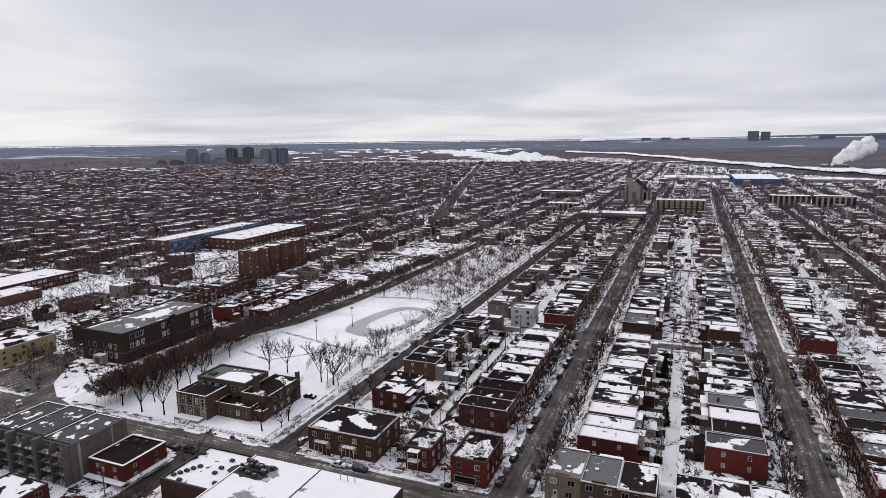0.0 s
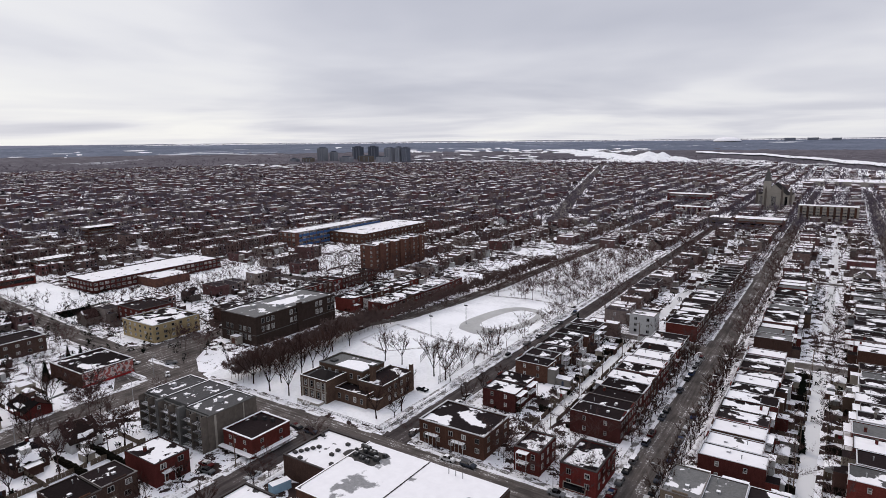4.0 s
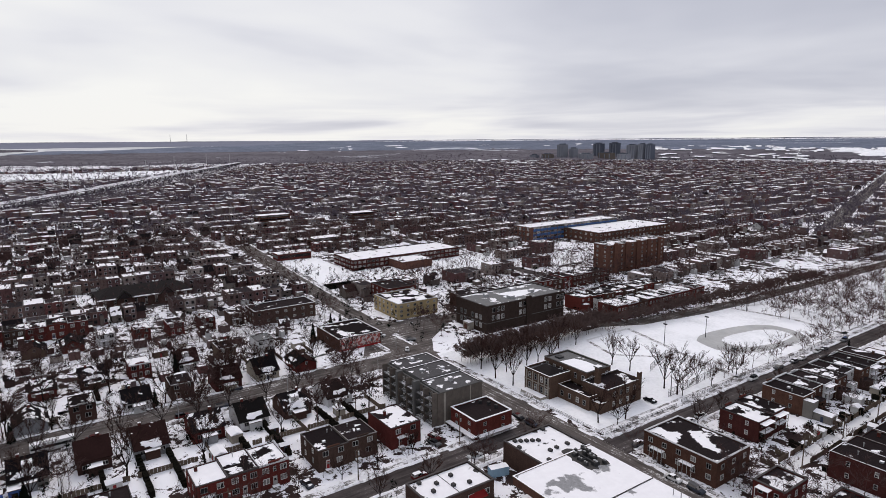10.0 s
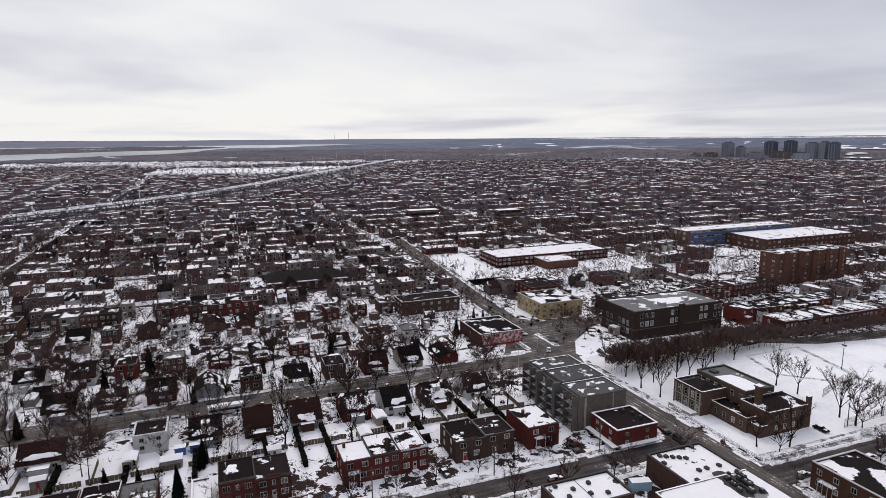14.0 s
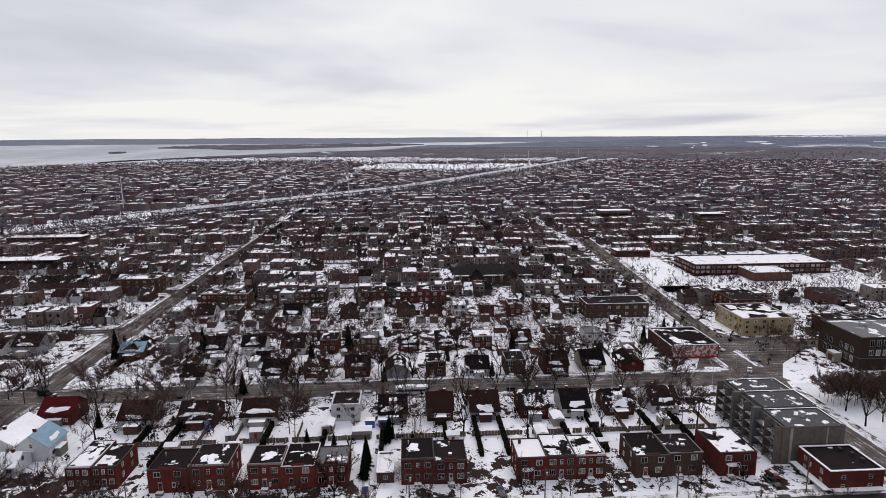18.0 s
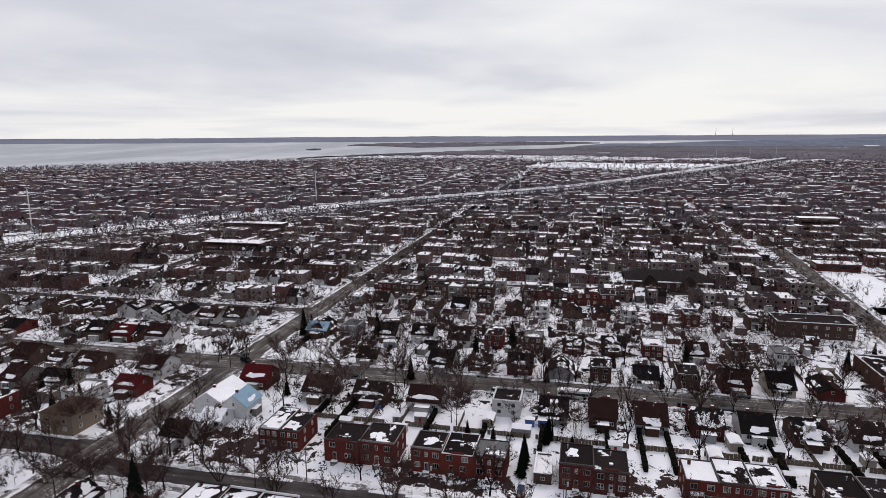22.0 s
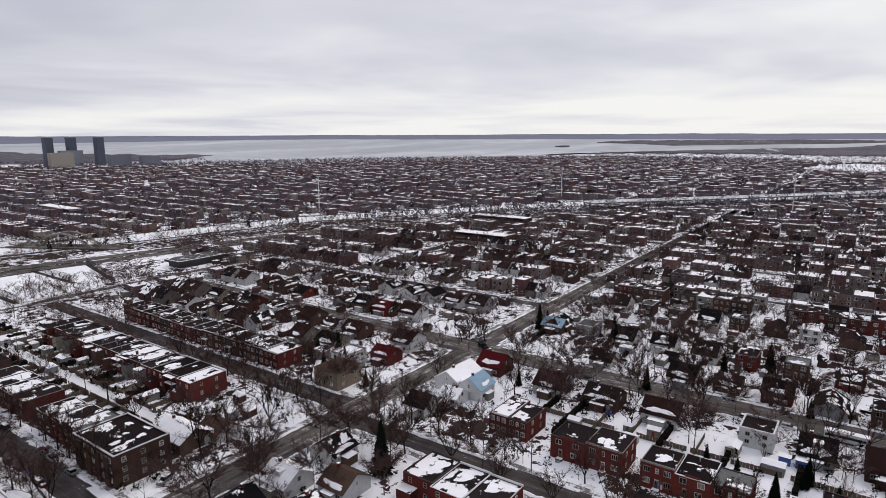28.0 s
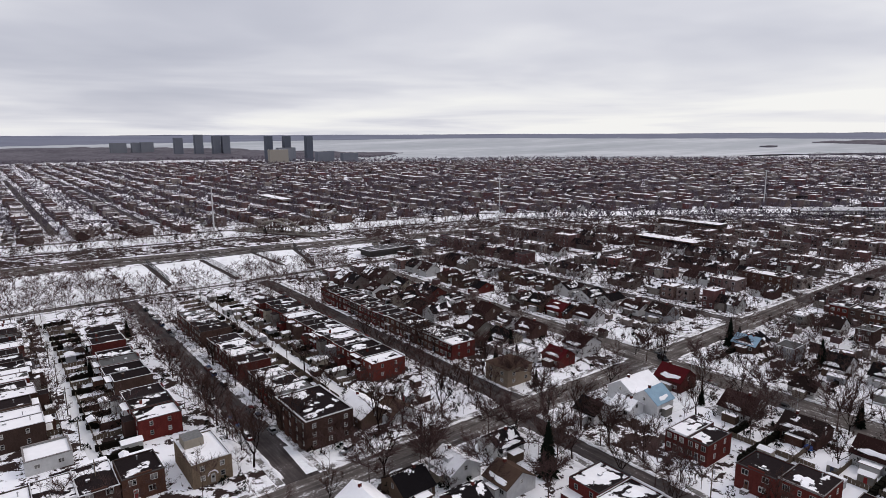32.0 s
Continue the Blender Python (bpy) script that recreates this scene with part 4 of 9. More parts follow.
def fence(pts, h, label, step=3.0, mat="grey_metal", slats=0, z=0.1):
    """Posts and rails along a line, each post a part."""
    root = tagged(new("fence"), label, "fence")
    line = dense(pts, step)
    post = MB().tube((0, 0, 0), (0, 0, h), 0.05, 0.045, mat, 5).data("post")
    for p in line:
        o = new("post", post)
        o.parent, o.location = root, (*p, z)
    for zz in (h - 0.05, h * 0.5, 0.15):
        for p, q in zip(pts, pts[1:]):
            o = new("rail", MB().tube((*p, z + zz), (*q, z + zz), 0.03, 0.03, mat, 4).data("rail"))
            o.parent = root
    if slats:
        b = MB()
        for p, q in zip(line, line[1:]):
            p, q = Vector(p), Vector(q)
            for k in range(slats):
                c = p + (q - p) * (k + 0.5) / slats
                b.box(c.x - 0.02, c.x + 0.02, c.y - 0.02, c.y + 0.02, z + 0.1, z + h - 0.05, mat)
        o = new("wire_mesh", b.data("wire_mesh"))
        o.parent = root
    return root


# ---- houses ----
COLOUR = {"brick_red": "red brick", "brick_brown": "brown brick", "brick_tan": "tan brick", "white_paint": "white-painted", "siding": "pale-sided", "concrete": "grey concrete"}
ROOFS = {"roof_mixed": "half-melted snow on top", "roof_white": "snow-white flat roof", "roof_dark": "bare dark flat roof", "roof_grey": "pale grey flat roof", "roof_patchy": "patchy snow on its flat roof"}
PROTOS = {}


def rowhouse(w, d, h, wall, roof, var, sides="fr"):
    """A flat-roofed house of two or three storeys: walls, roof bed, coping, windows, door with stoop or stair, vents, back annex."""
    key = (round(w, 1), round(d, 1), h, wall, roof, var, sides)
    if key in PROTOS:
        return PROTOS[key]
    w, d = key[0], key[1]
    r = random.Random(hash((key[0], key[1], h, var)) & 0xFFFF)
    p = Proto("row_house", "house", "row houses")
    floors = 2 if h < 8.5 else 3
    p.add("wall", MB().box(0, w, 0, d, -0.3, h, wall, top=""))
    p.add("roof", MB().box(0.25, w - 0.25, 0.25, d - 0.25, h - 0.5, h - 0.22, "coping_dark", top=roof))
    c, t, o = MB(), 0.22, 0.05
    zc = h + 0.12
    fh = 0.35 if var % 2 else 0.1
    c.box(-o, w + o, -o - 0.05, t, h, zc + fh, "coping")
    c.box(-0.01, t, t, d - t, h, zc, "coping"), c.box(w - t, w + 0.01, t, d - t, h, zc, "coping")
    c.box(-o, w + o, d - t, d + o, h, zc - 0.08, "coping")
    if var % 3 == 0:
        c.box(w * 0.3, w * 0.7, -o - 0.05, t, zc + fh, zc + fh + 0.45, wall)
    p.add("coping", c)
    base, fl = 0.7, (h - 0.7) / floors
    ww = 1.7 if w > 7 else 1.3
    if "f" in sides:
        doors = w * (0.5 if var % 2 else 0.3)
        for k in range(floors):
            z = base + k * fl + 0.75
            xs = [w * 0.2, w * 0.8] if var % 2 else [w * 0.68]
            if k and not var % 2:
                xs = [w * 0.24, w * 0.74]
            for x in xs:
                p.add("window", window_mesh(ww, 1.55, "triple" if var % 3 == 1 else "double"), at=(x, 0, z))
            if k and var % 2 and "l" not in sides:
                p.add("window", window_mesh(0.8, 1.4, "sash"), at=(w * 0.5, 0, z + 0.1))
        p.add("door", door_mesh(), at=(doors, 0, base))
        s = MB()
        s.box(doors - 0.9, doors + 0.9, -1.3, 0, 0, base - 0.05, "concrete", top="snow")
        for k in range(3):
            s.box(doors - 0.6, doors + 0.6, -1.3 - 0.3 * (k + 1), -1.3 - 0.3 * k, 0, base - 0.05 - 0.2 * (k + 1), "concrete", top="sidewalk")
        p.add("stoop", s)
        if var % 4 == 2:
            s = MB()
            z = base + fl
            s.box(doors - 1.2, doors + 1.8, -1.5, 0, z - 0.15, z, "white_paint", top="snow")
            for x in (doors - 1.15, doors + 1.75):
                s.box(x - 0.06, x + 0.06, -1.46, -1.34, 0, z - 0.15, "white_paint")
                s.box(x - 0.05, x + 0.05, -1.46, -1.36, z, z + 1.0, "white_paint")
            s.box(doors - 1.2, doors + 1.8, -1.46, -1.40, z + 0.92, z + 1.0, "white_paint")
            for q in range(9):
                x = doors - 1.1 + q * 0.35
                s.box(x - 0.02, x + 0.02, -1.45, -1.41, z, z + 0.92, "white_paint")
            p.add("balcony", s, "white wooden balcony")
    if "r" in sides:
        for k in range(floors):
            z = base + k * fl + 0.85
            for x in (w * 0.25, w * 0.75):
                if k == 0 and x > w * 0.5 and var % 2:
                    continue
                p.add("window", window_mesh(1.05, 1.35, "sash"), at=(x, d, z), turn=math.pi)
        if var % 2:
            e = MB()
            ah = fl + 0.6 if var % 4 == 1 else h - 1.0
            e.box(w * 0.52, w - 0.15, d, d + 3.0, -0.2, ah, wall if var == 1 else "siding", top="roof_mixed")
            e.box(w * 0.50, w - 0.10, d, d + 3.12, ah, ah + 0.12, "coping_dark", top="roof_mixed")
            p.add("back_annex", e)
        else:
            e = MB()
            z = base + fl
            e.box(w * 0.3, w * 0.95, d, d + 1.8, z - 0.12, z, "wood_fence", top="snow")
            for x in (w * 0.32, w * 0.93):
                e.box(x - 0.06, x + 0.06, d + 1.66, d + 1.78, 0, z + 2.4, "wood_fence")
            e.box(w * 0.3, w * 0.95, d + 1.7, d + 1.75, z + 0.85, z + 0.95, "wood_fence")
            e.box(w * 0.28, w * 0.97, d, d + 1.95, z + 2.4, z + 2.5, "wood_fence", top="snow")
            p.add("back_gallery", e)
    v = MB()
    x, y = w * r.uniform(0.3, 0.7), d * r.uniform(0.3, 0.5)
    v.box(x - 0.45, x + 0.45, y - 0.45, y + 0.45, h - 0.25, h + 0.25, "grey_metal", top="snow")
    if var != 2 and "l" not in sides:
        p.add("skylight", v)
    v = MB()
    x, y = w * r.uniform(0.2, 0.8), d * r.uniform(0.6, 0.85)
    if var % 3 == 2:
        v.box(x - 0.35, x + 0.35, y - 0.35, y + 0.35, h - 0.25, h + 1.0, wall)
        v.box(x - 0.42, x + 0.42, y - 0.42, y + 0.42, h + 1.0, h + 1.12, "concrete")
        p.add("chimney", v)
    else:
        v.tube((x, y, h - 0.25), (x, y, h + 0.7), 0.13, 0.13, "grey_metal", 7)
        v.tube((x, y, h + 0.7), (x, y, h + 0.85), 0.24, 0.2, "grey_metal", 7)
        if "l" not in sides:
            p.add("roof_vent", v)
    if roof != "roof_white" and var == 1:
        # one thicker pad that lingers in the lee of the coping
        q = blob(w * 0.24, d * r.uniform(0.16, 0.26), 0.10, var * 31 + int(w * 10))
        p.add("snow_patch", q, "lingering pad of snow", at=(w * r.uniform(0.35, 0.65), d * r.uniform(0.3, 0.7), h - 0.22))
    PROTOS[key] = p
    return p


def end_windows(root, face, w, d, h, n=2):
    """Windows in the bare end wall of a row."""
    floors = 2 if h < 8.5 else 3
    fl = (h - 0.7) / floors
    for k in range(floors):
        for j in range(n):
            y = d * (j + 0.7) / (n + 0.4)
            o = new("window", window_mesh(0.95, 1.4, "sash"))
            o.parent = root
            o.location = (0, y, 0.7 + k * fl + 0.8) if face == "a" else (w, y, 0.7 + k * fl + 0.8)
            o.rotation_euler = (0, 0, radians(-90 if face == "a" else 90))


def row(facing, front, a0, a1, d, walls, roofs, seed, h=6.8, n=None, sides="fr", ends="", gaps=()):
    """Houses side by side along a line; each takes its own wall, roof, height and set-back."""
    r = random.Random(seed)
    n = n or max(1, round((a1 - a0) / 8.2))
    w = round((a1 - a0) / n, 1)
    for k in range(n):
        if k in gaps:
            continue
        wall = walls[r.randrange(len(walls))] if isinstance(walls, list) else walls
        roof = roofs[r.randrange(len(roofs))] if isinstance(roofs, list) else roofs
        var = r.randrange(4)
        hh = h + r.choice((0, 0, 0.4, -0.3))
        dd = d + r.choice((0, 0, 1.0, -1.0))
        p = rowhouse(w, dd, round(hh, 1), wall, roof, var, sides)
        b0 = a0 + k * w
        ins = r.choice((0, 0, 0.3))
        fr = front + {"E": -ins, "W": ins, "S": ins, "N": -ins}[facing]
        st = "three-storey" if hh > 8.5 else "two-storey"
        root = p.place(put(facing, fr, b0, b0 + w), f"{st} {COLOUR[wall]} row house, {ROOFS[roof]}")
        first, last = (k == 0), (k == n - 1)
        if facing in "WN":
            first, last = last, first
        if "a" in ends and first:
            end_windows(root, "a", w, dd, hh)
        if "b" in ends and last:
            end_windows(root, "b", w, dd, hh)


def gable_house(w, d, h, pitch, wall, var, side=0, roof="shingle", far_roof=None):
    """A small detached house: gabled roof with eaves, snow pads above the eaves, windows, door, porch, chimney. Ridge along x; side 0 shows its street front at y = 0, side 1 its yard side at y = d."""
    key = ("g", round(w, 1), round(d, 1), round(h, 1), pitch, wall, var, side, roof)
    if key in PROTOS:
        return PROTOS[key]
    p = Proto("detached_house", "house", "small detached houses")
    rr = random.Random(var * 17 + side + int(w * 7))
    rise = d / 2 * pitch
    b = MB()
    b.box(0, w, 0, d, -0.3, h, wall, top="")
    b.poly([(0, d, h), (0, 0, h), (0, d / 2, h + rise)], wall)
    b.poly([(w, 0, h), (w, d, h), (w, d / 2, h + rise)], wall)
    p.add("wall", b)
    o, t = 0.4, 0.16
    for s in (0, 1):
        b = MB()
        y0, y1 = (-o, d / 2) if s == 0 else (d + o, d / 2)
        z0, z1 = h - o * pitch, h + rise
        q = [(-o, y0, z0), (w + o, y0, z0), (w + o, y1, z1), (-o, y1, z1)]
        if s:
            q = q[::-1]
        u = [(x, y, z + t) for x, y, z in q]
        b.mesh_faces(q + u, [(3, 2, 1, 0), (4, 5, 6, 7), (0, 1, 5, 4), (1, 2, 6, 5), (2, 3, 7, 6), (3, 0, 4, 7)], roof if s == side or not far_roof else far_roof)
        p.add("roof_slope", b)
        if s == side and var % 7 != 3 and roof != "snow":
            q = blob(w * rr.uniform(0.3, 0.5), d * rr.uniform(0.06, 0.12), 0.13, var * 7 + s, lean=pitch if s == 0 else -pitch)
            ym = d * rr.uniform(0.05, 0.12)
            p.add("snow_patch", q, "rounded pad of snow left above the eave", at=(w * rr.uniform(0.46, 0.54), ym if s == 0 else d - ym, h + ym * pitch + t + 0.02))
    yf, turn, sg = (0, 0, -1) if side == 0 else (d, math.pi, 1)
    for x in (w * 0.2, w * 0.78):
        p.add("window", window_mesh(1.4, 1.25, "double"), at=(x, yf, 1.3), turn=turn)
    for x, tn in ((0, -math.pi / 2), (w, math.pi / 2)):
        p.add("window", window_mesh(1.0, 1.2, "sash"), at=(x, d / 2, h * 0.95 if h < 4.5 else h - 1.4), turn=tn)
    p.add("door", door_mesh(), at=(w * 0.5, yf, 0.45), turn=turn)
    b = MB()
    ya, yb = sorted((yf, yf + sg * (2.6 if var % 2 else 1.5)))
    if var % 2 or side:
        b.box(w * 0.3, w * 0.72, ya, yb, -0.2, 2.5, "siding" if var % 3 else wall)
        b.box(w * 0.28, w * 0.74, ya - (0.2 if side == 0 else 0), yb + (0.2 if side else 0), 2.5, 2.68, "wood_fence", top="snow")
        p.add("porch", b, "closed porch with snow on its roof")
    else:
        b.box(w * 0.5 - 1.2, w * 0.5 + 1.2, ya, yb, 0, 0.42, "concrete", top="snow")
        for x in (w * 0.5 - 1.1, w * 0.5 + 1.0):
            b.box(x, x + 0.1, yb - 0.12 if side else ya + 0.02, yb - 0.02 if side else ya + 0.12, 0.42, 2.6, "white_paint")
        b.box(w * 0.5 - 1.4, w * 0.5 + 1.4, ya, yb, 2.6, 2.74, "white_paint", top="snow")
        p.add("porch", b, "open porch with snow on its roof")
    b = MB()
    cx = w * (0.3 if var % 2 else 0.72)
    b.box(cx - 0.35, cx + 0.35, d / 2 - 0.35, d / 2 + 0.35, h + rise * 0.5, h + rise + 0.9, "brick_red")
    b.box(cx - 0.42, cx + 0.42, d / 2 - 0.42, d / 2 + 0.42, h + rise + 0.9, h + rise + 1.0, "concrete", top="snow")
    p.add("chimney", b)
    if var % 5 == 2:
        # dormer in the slope that shows
        b = MB()
        yd = yf + (1 if side == 0 else -1) * d * 0.18
        y0, y1 = sorted((yd, d / 2))
        b.box(w * 0.36, w * 0.64, y0, y1, h, h + rise * 0.85, wall, top="snow")
        p.add("dormer", b, "dormer with snow on its roof")
    PROTOS[key] = p
    return p


def detached(x0, x1, y0, y1, h, pitch, wall, var, ridge_y=False, label=None, facing="W", roof="shingle", far_roof=None):
    """A gabled house over a rectangle of the plan. ridge_y: whether its ridge runs along y; facing: the side of its street front."""
    name = {"siding": "pale-sided", "brick_brown": "brown brick", "brick_red": "red brick", "white_paint": "white", "brick_tan": "tan brick", "tan_stucco": "tan stucco"}[wall]
    if ridge_y:
        p = gable_house(y1 - y0, x1 - x0, h, pitch, wall, var, 0 if facing == "E" else 1, roof, far_roof)
        m = put("E", x1, y0, y1) if facing == "E" else put("W", x0, y0, y1)
    else:
        p = gable_house(x1 - x0, y1 - y0, h, pitch, wall, var, 0 if y0 > 0 else 1, roof, far_roof)
        m = put("S", y0, x0, x1)
    return p.place(m, label or f"small {name} gabled house with snow pads on dark shingles")


def block(name, x0, x1, y0, y1, h, wall, roof, floors, label, category, spacing=3.2, win=(1.5, 1.6, "double"), faces="SE", base=0.9, coping="coping", skip=None, band=None):
    """A larger flat-roofed building: walls, roof bed, coping, belt courses, one window after another in each face that shows."""
    w, d = x1 - x0, y1 - y0
    root = tagged(new(name), label, category)
    root.location = (x0, y0, 0)

    def part(n, mb, lab="", at=(0, 0, 0), turn=0.0):
        o = new(n, mb.data(n) if isinstance(mb, MB) else mb)
        o.parent, o.location = root, at
        if turn:
            o.rotation_euler = (0, 0, turn)
        if lab:
            o["label"] = lab
        return o

    part("wall", MB().box(0, w, 0, d, -0.3, h, wall, top=""))
    part("roof", MB().box(0.35, w - 0.35, 0.35, d - 0.35, h - 0.7, h - 0.35, "coping_dark", top=roof))
    c, t, o = MB(), 0.38, 0.08
    c.box(-o, w + o, -o, t, h, h + 0.22, coping), c.box(-o, w + o, d - t, d + o, h, h + 0.22, coping)
    c.box(-o, t, t, d - t, h, h + 0.22, coping), c.box(w - t, w + o, t, d - t, h, h + 0.22, coping)
    part("coping", c)
    if band:
        for k in range(1, floors):
            z = base + (h - base) / floors * k
            part("belt_course", MB().box(-0.06, w + 0.06, -0.06, d + 0.06, z - 0.15, z + 0.1, band, top=band))
    fl = (h - base - 0.4) / floors
    me = window_mesh(*win)
    for f in faces:
        length = w if f in "SN" else d
        n = max(1, int((length - 1.5) / spacing))
        for k in range(floors):
            for j in range(n):
                if skip and skip(f, k, j, n):
                    continue
                a = length * (j + 0.5) / n
                z = base + k * fl + (fl - win[1]) * 0.55
                at, turn = {"S": ((a, 0, z), 0), "E": ((w, a, z), math.pi / 2), "N": ((a, d, z), math.pi), "W": ((0, a, z), -math.pi / 2)}[f]
                part("window", me, at=at, turn=turn)
    return root, part

RB, BB, TB = "brick_red", "brick_brown", "brick_tan"
MIX = [RB, BB, RB, BB, "siding"]
RF = ["roof_mixed", "roof_dark", "roof_patchy", "roof_mixed"]
RW = ["roof_white", "roof_mixed", "roof_grey", "roof_patchy", "roof_dark", "roof_patchy"]
RD = ["roof_dark", "roof_mixed", "roof_dark"]


def near_rows():
    # houses on the street nearest to the eye, fronts to the east
    row("E", -146.5, -87.8, -75.4, 13.5, RB, "roof_patchy", 1, 6.4, 2, sides="f", ends="ab")
    row("E", -144.2, -66.6, -46.6, 10.5, RB, "roof_dark", 2, 6.4, 2, sides="f", ends="ab")
    row("E", -143.8, -41.8, -16.6, 11, [RB, BB], ["roof_grey", "roof_white", "roof_dark"], 3, 6.4, 3, sides="f")
    row("E", -143.5, -3, 14, 11.5, RB, "roof_dark", 4, 6.5, 2, ends="ab", sides="f")
    row("E", -143.5, 27, 50, 11.5, RB, ["roof_mixed", "roof_white"], 5, 6.5, 3, ends="ab", sides="f")
    row("E", -143, 58, 76, 11.5, BB, "roof_dark", 6, 6.5, 2, ends="ab", sides="f")
    row("E", -142, 80, 90, 15, RB, "roof_mixed", 7, 6.6, 1, sides="f")
    row("W", -118, -88, -61, 13, RB, "roof_patchy", 8, 6.2, 3, "r", ends="ab")
    # north-east blocks
    row("W", -96, 169, 186, 13, RB, "roof_mixed", 10, 6.8, 2, "r", ends="ab")
    row("W", -98, 198, 260, 13, ["white_paint", BB, BB], RD, 11, 6.8, None, "r", ends="ab")
    row("E", -48.5, 167, 191, 14.5, RB, "roof_dark", 12, 6.8, 3, "f", ends="ab")
    row("E", -48.5, 191, 260, 14.5, [BB, RB], RD + ["roof_white"], 13, 6.8, None, "f")
    row("W", -26, 160, 175, 15, RB, ["roof_white", "roof_patchy"], 14, 6.6, 2, "r", ends="ab")
    row("W", -26, 177, 258, 14, MIX, RW, 15, 6.8, None, "r")
    row("E", 22, 166, 202, 14, RB, ["roof_dark", "roof_grey", "roof_white"], 16, 7.2, 4, "r", ends="ab")
    row("E", 22, 204, 260, 12, MIX, RW, 17, 6.8, None, "r")
    # the next block north
    row("E", -48.5, 275, 424, 14, [BB, RB, BB], RD + ["roof_white", "roof_grey"], 23, 6.8, None, "fl")
    row("W", -26, 275, 424, 14, MIX, RW + RD, 24, 6.8, None, "rl")
    row("E", 22, 275, 424, 13, MIX, RW + RD, 25, 6.8, None, "rl")
    row("W", 44, 275, 424, 13, [RB, BB], RW + RD, 26, 6.8, None, "fl")
    row("W", 44, 158, 258, 13, [RB, RB, BB], RW, 18, 6.8, None, "f", ends="ab")
    row("E", 96, 150, 258, 13, [RB, BB], RW, 19, 6.8, None, "r")
    row("S", 137.5, -30, -4, 14, [TB, BB], ["roof_patchy", "roof_grey", "roof_patchy"], 20, 6.6, 3)
    row("S", 138, 0, 25, 13, BB, "roof_patchy", 21, 6.4, 3)
    row("S", 140, 46, 62, 13, BB, "roof_white", 22, 6.6, 2)
    # west of the park
    row("E", -187, 232, 305, 12, [BB, RB], RF, 40, 7.4, None, "f", ends="ab")
    row("W", -222, 232, 300, 12, [BB, RB], RF, 41, 7.0, None, "r")
    row("E", -249, 185, 300, 12, [BB, RB], RF, 42, 7.0, None, "f")
    # south blocks
    row("W", -42.2, -292, -184.4, 12, [RB, RB, RB, BB], RD + ["roof_grey", "roof_mixed"], 50, 6.8, 12, "r", ends="ab", gaps=(3, 8))
    row("E", -68.5, -292, -174, 12, [RB, BB], RD + ["roof_patchy", "roof_grey"], 51, 6.8, 13, "f", gaps=(4, 9))
    row("W", -121, -292, -180, 14, RB, RD + ["roof_patchy"], 52, 6.8, None, "r", ends="ab")
    row("E", -142, -292, -178, 12, [RB, BB], RD, 53, 6.8, None, "f", ends="ab")
    row("E", 6, -330, -200.4, 14, [RB, BB], RD + ["roof_white", "roof_grey"], 54, 6.8, None, "r", ends="ab")
    row("N", -153, -30, -20.3, 11, BB, "roof_dark", 56, 6.6, 1)
    row("N", -153.6, -20, 6, 14, [BB, TB], ["roof_grey", "roof_mixed", "roof_white"], 57, 5.4, 3)
    block("lane_garage", -13.4, -2.4, -193, -182.5, 4.0, "white_paint", "roof_white", 1, "low white garage block with a snowy flat roof", "garage", 4.0, (1.4, 1.2, "double"), "NW", 0.6)
    # further west, flat-roofed rows among the cottages
    row("E", -318, -110, 20, 12, MIX, RF, 60, 7.0, None, "f", gaps=(3, 8, 9))


near_rows()


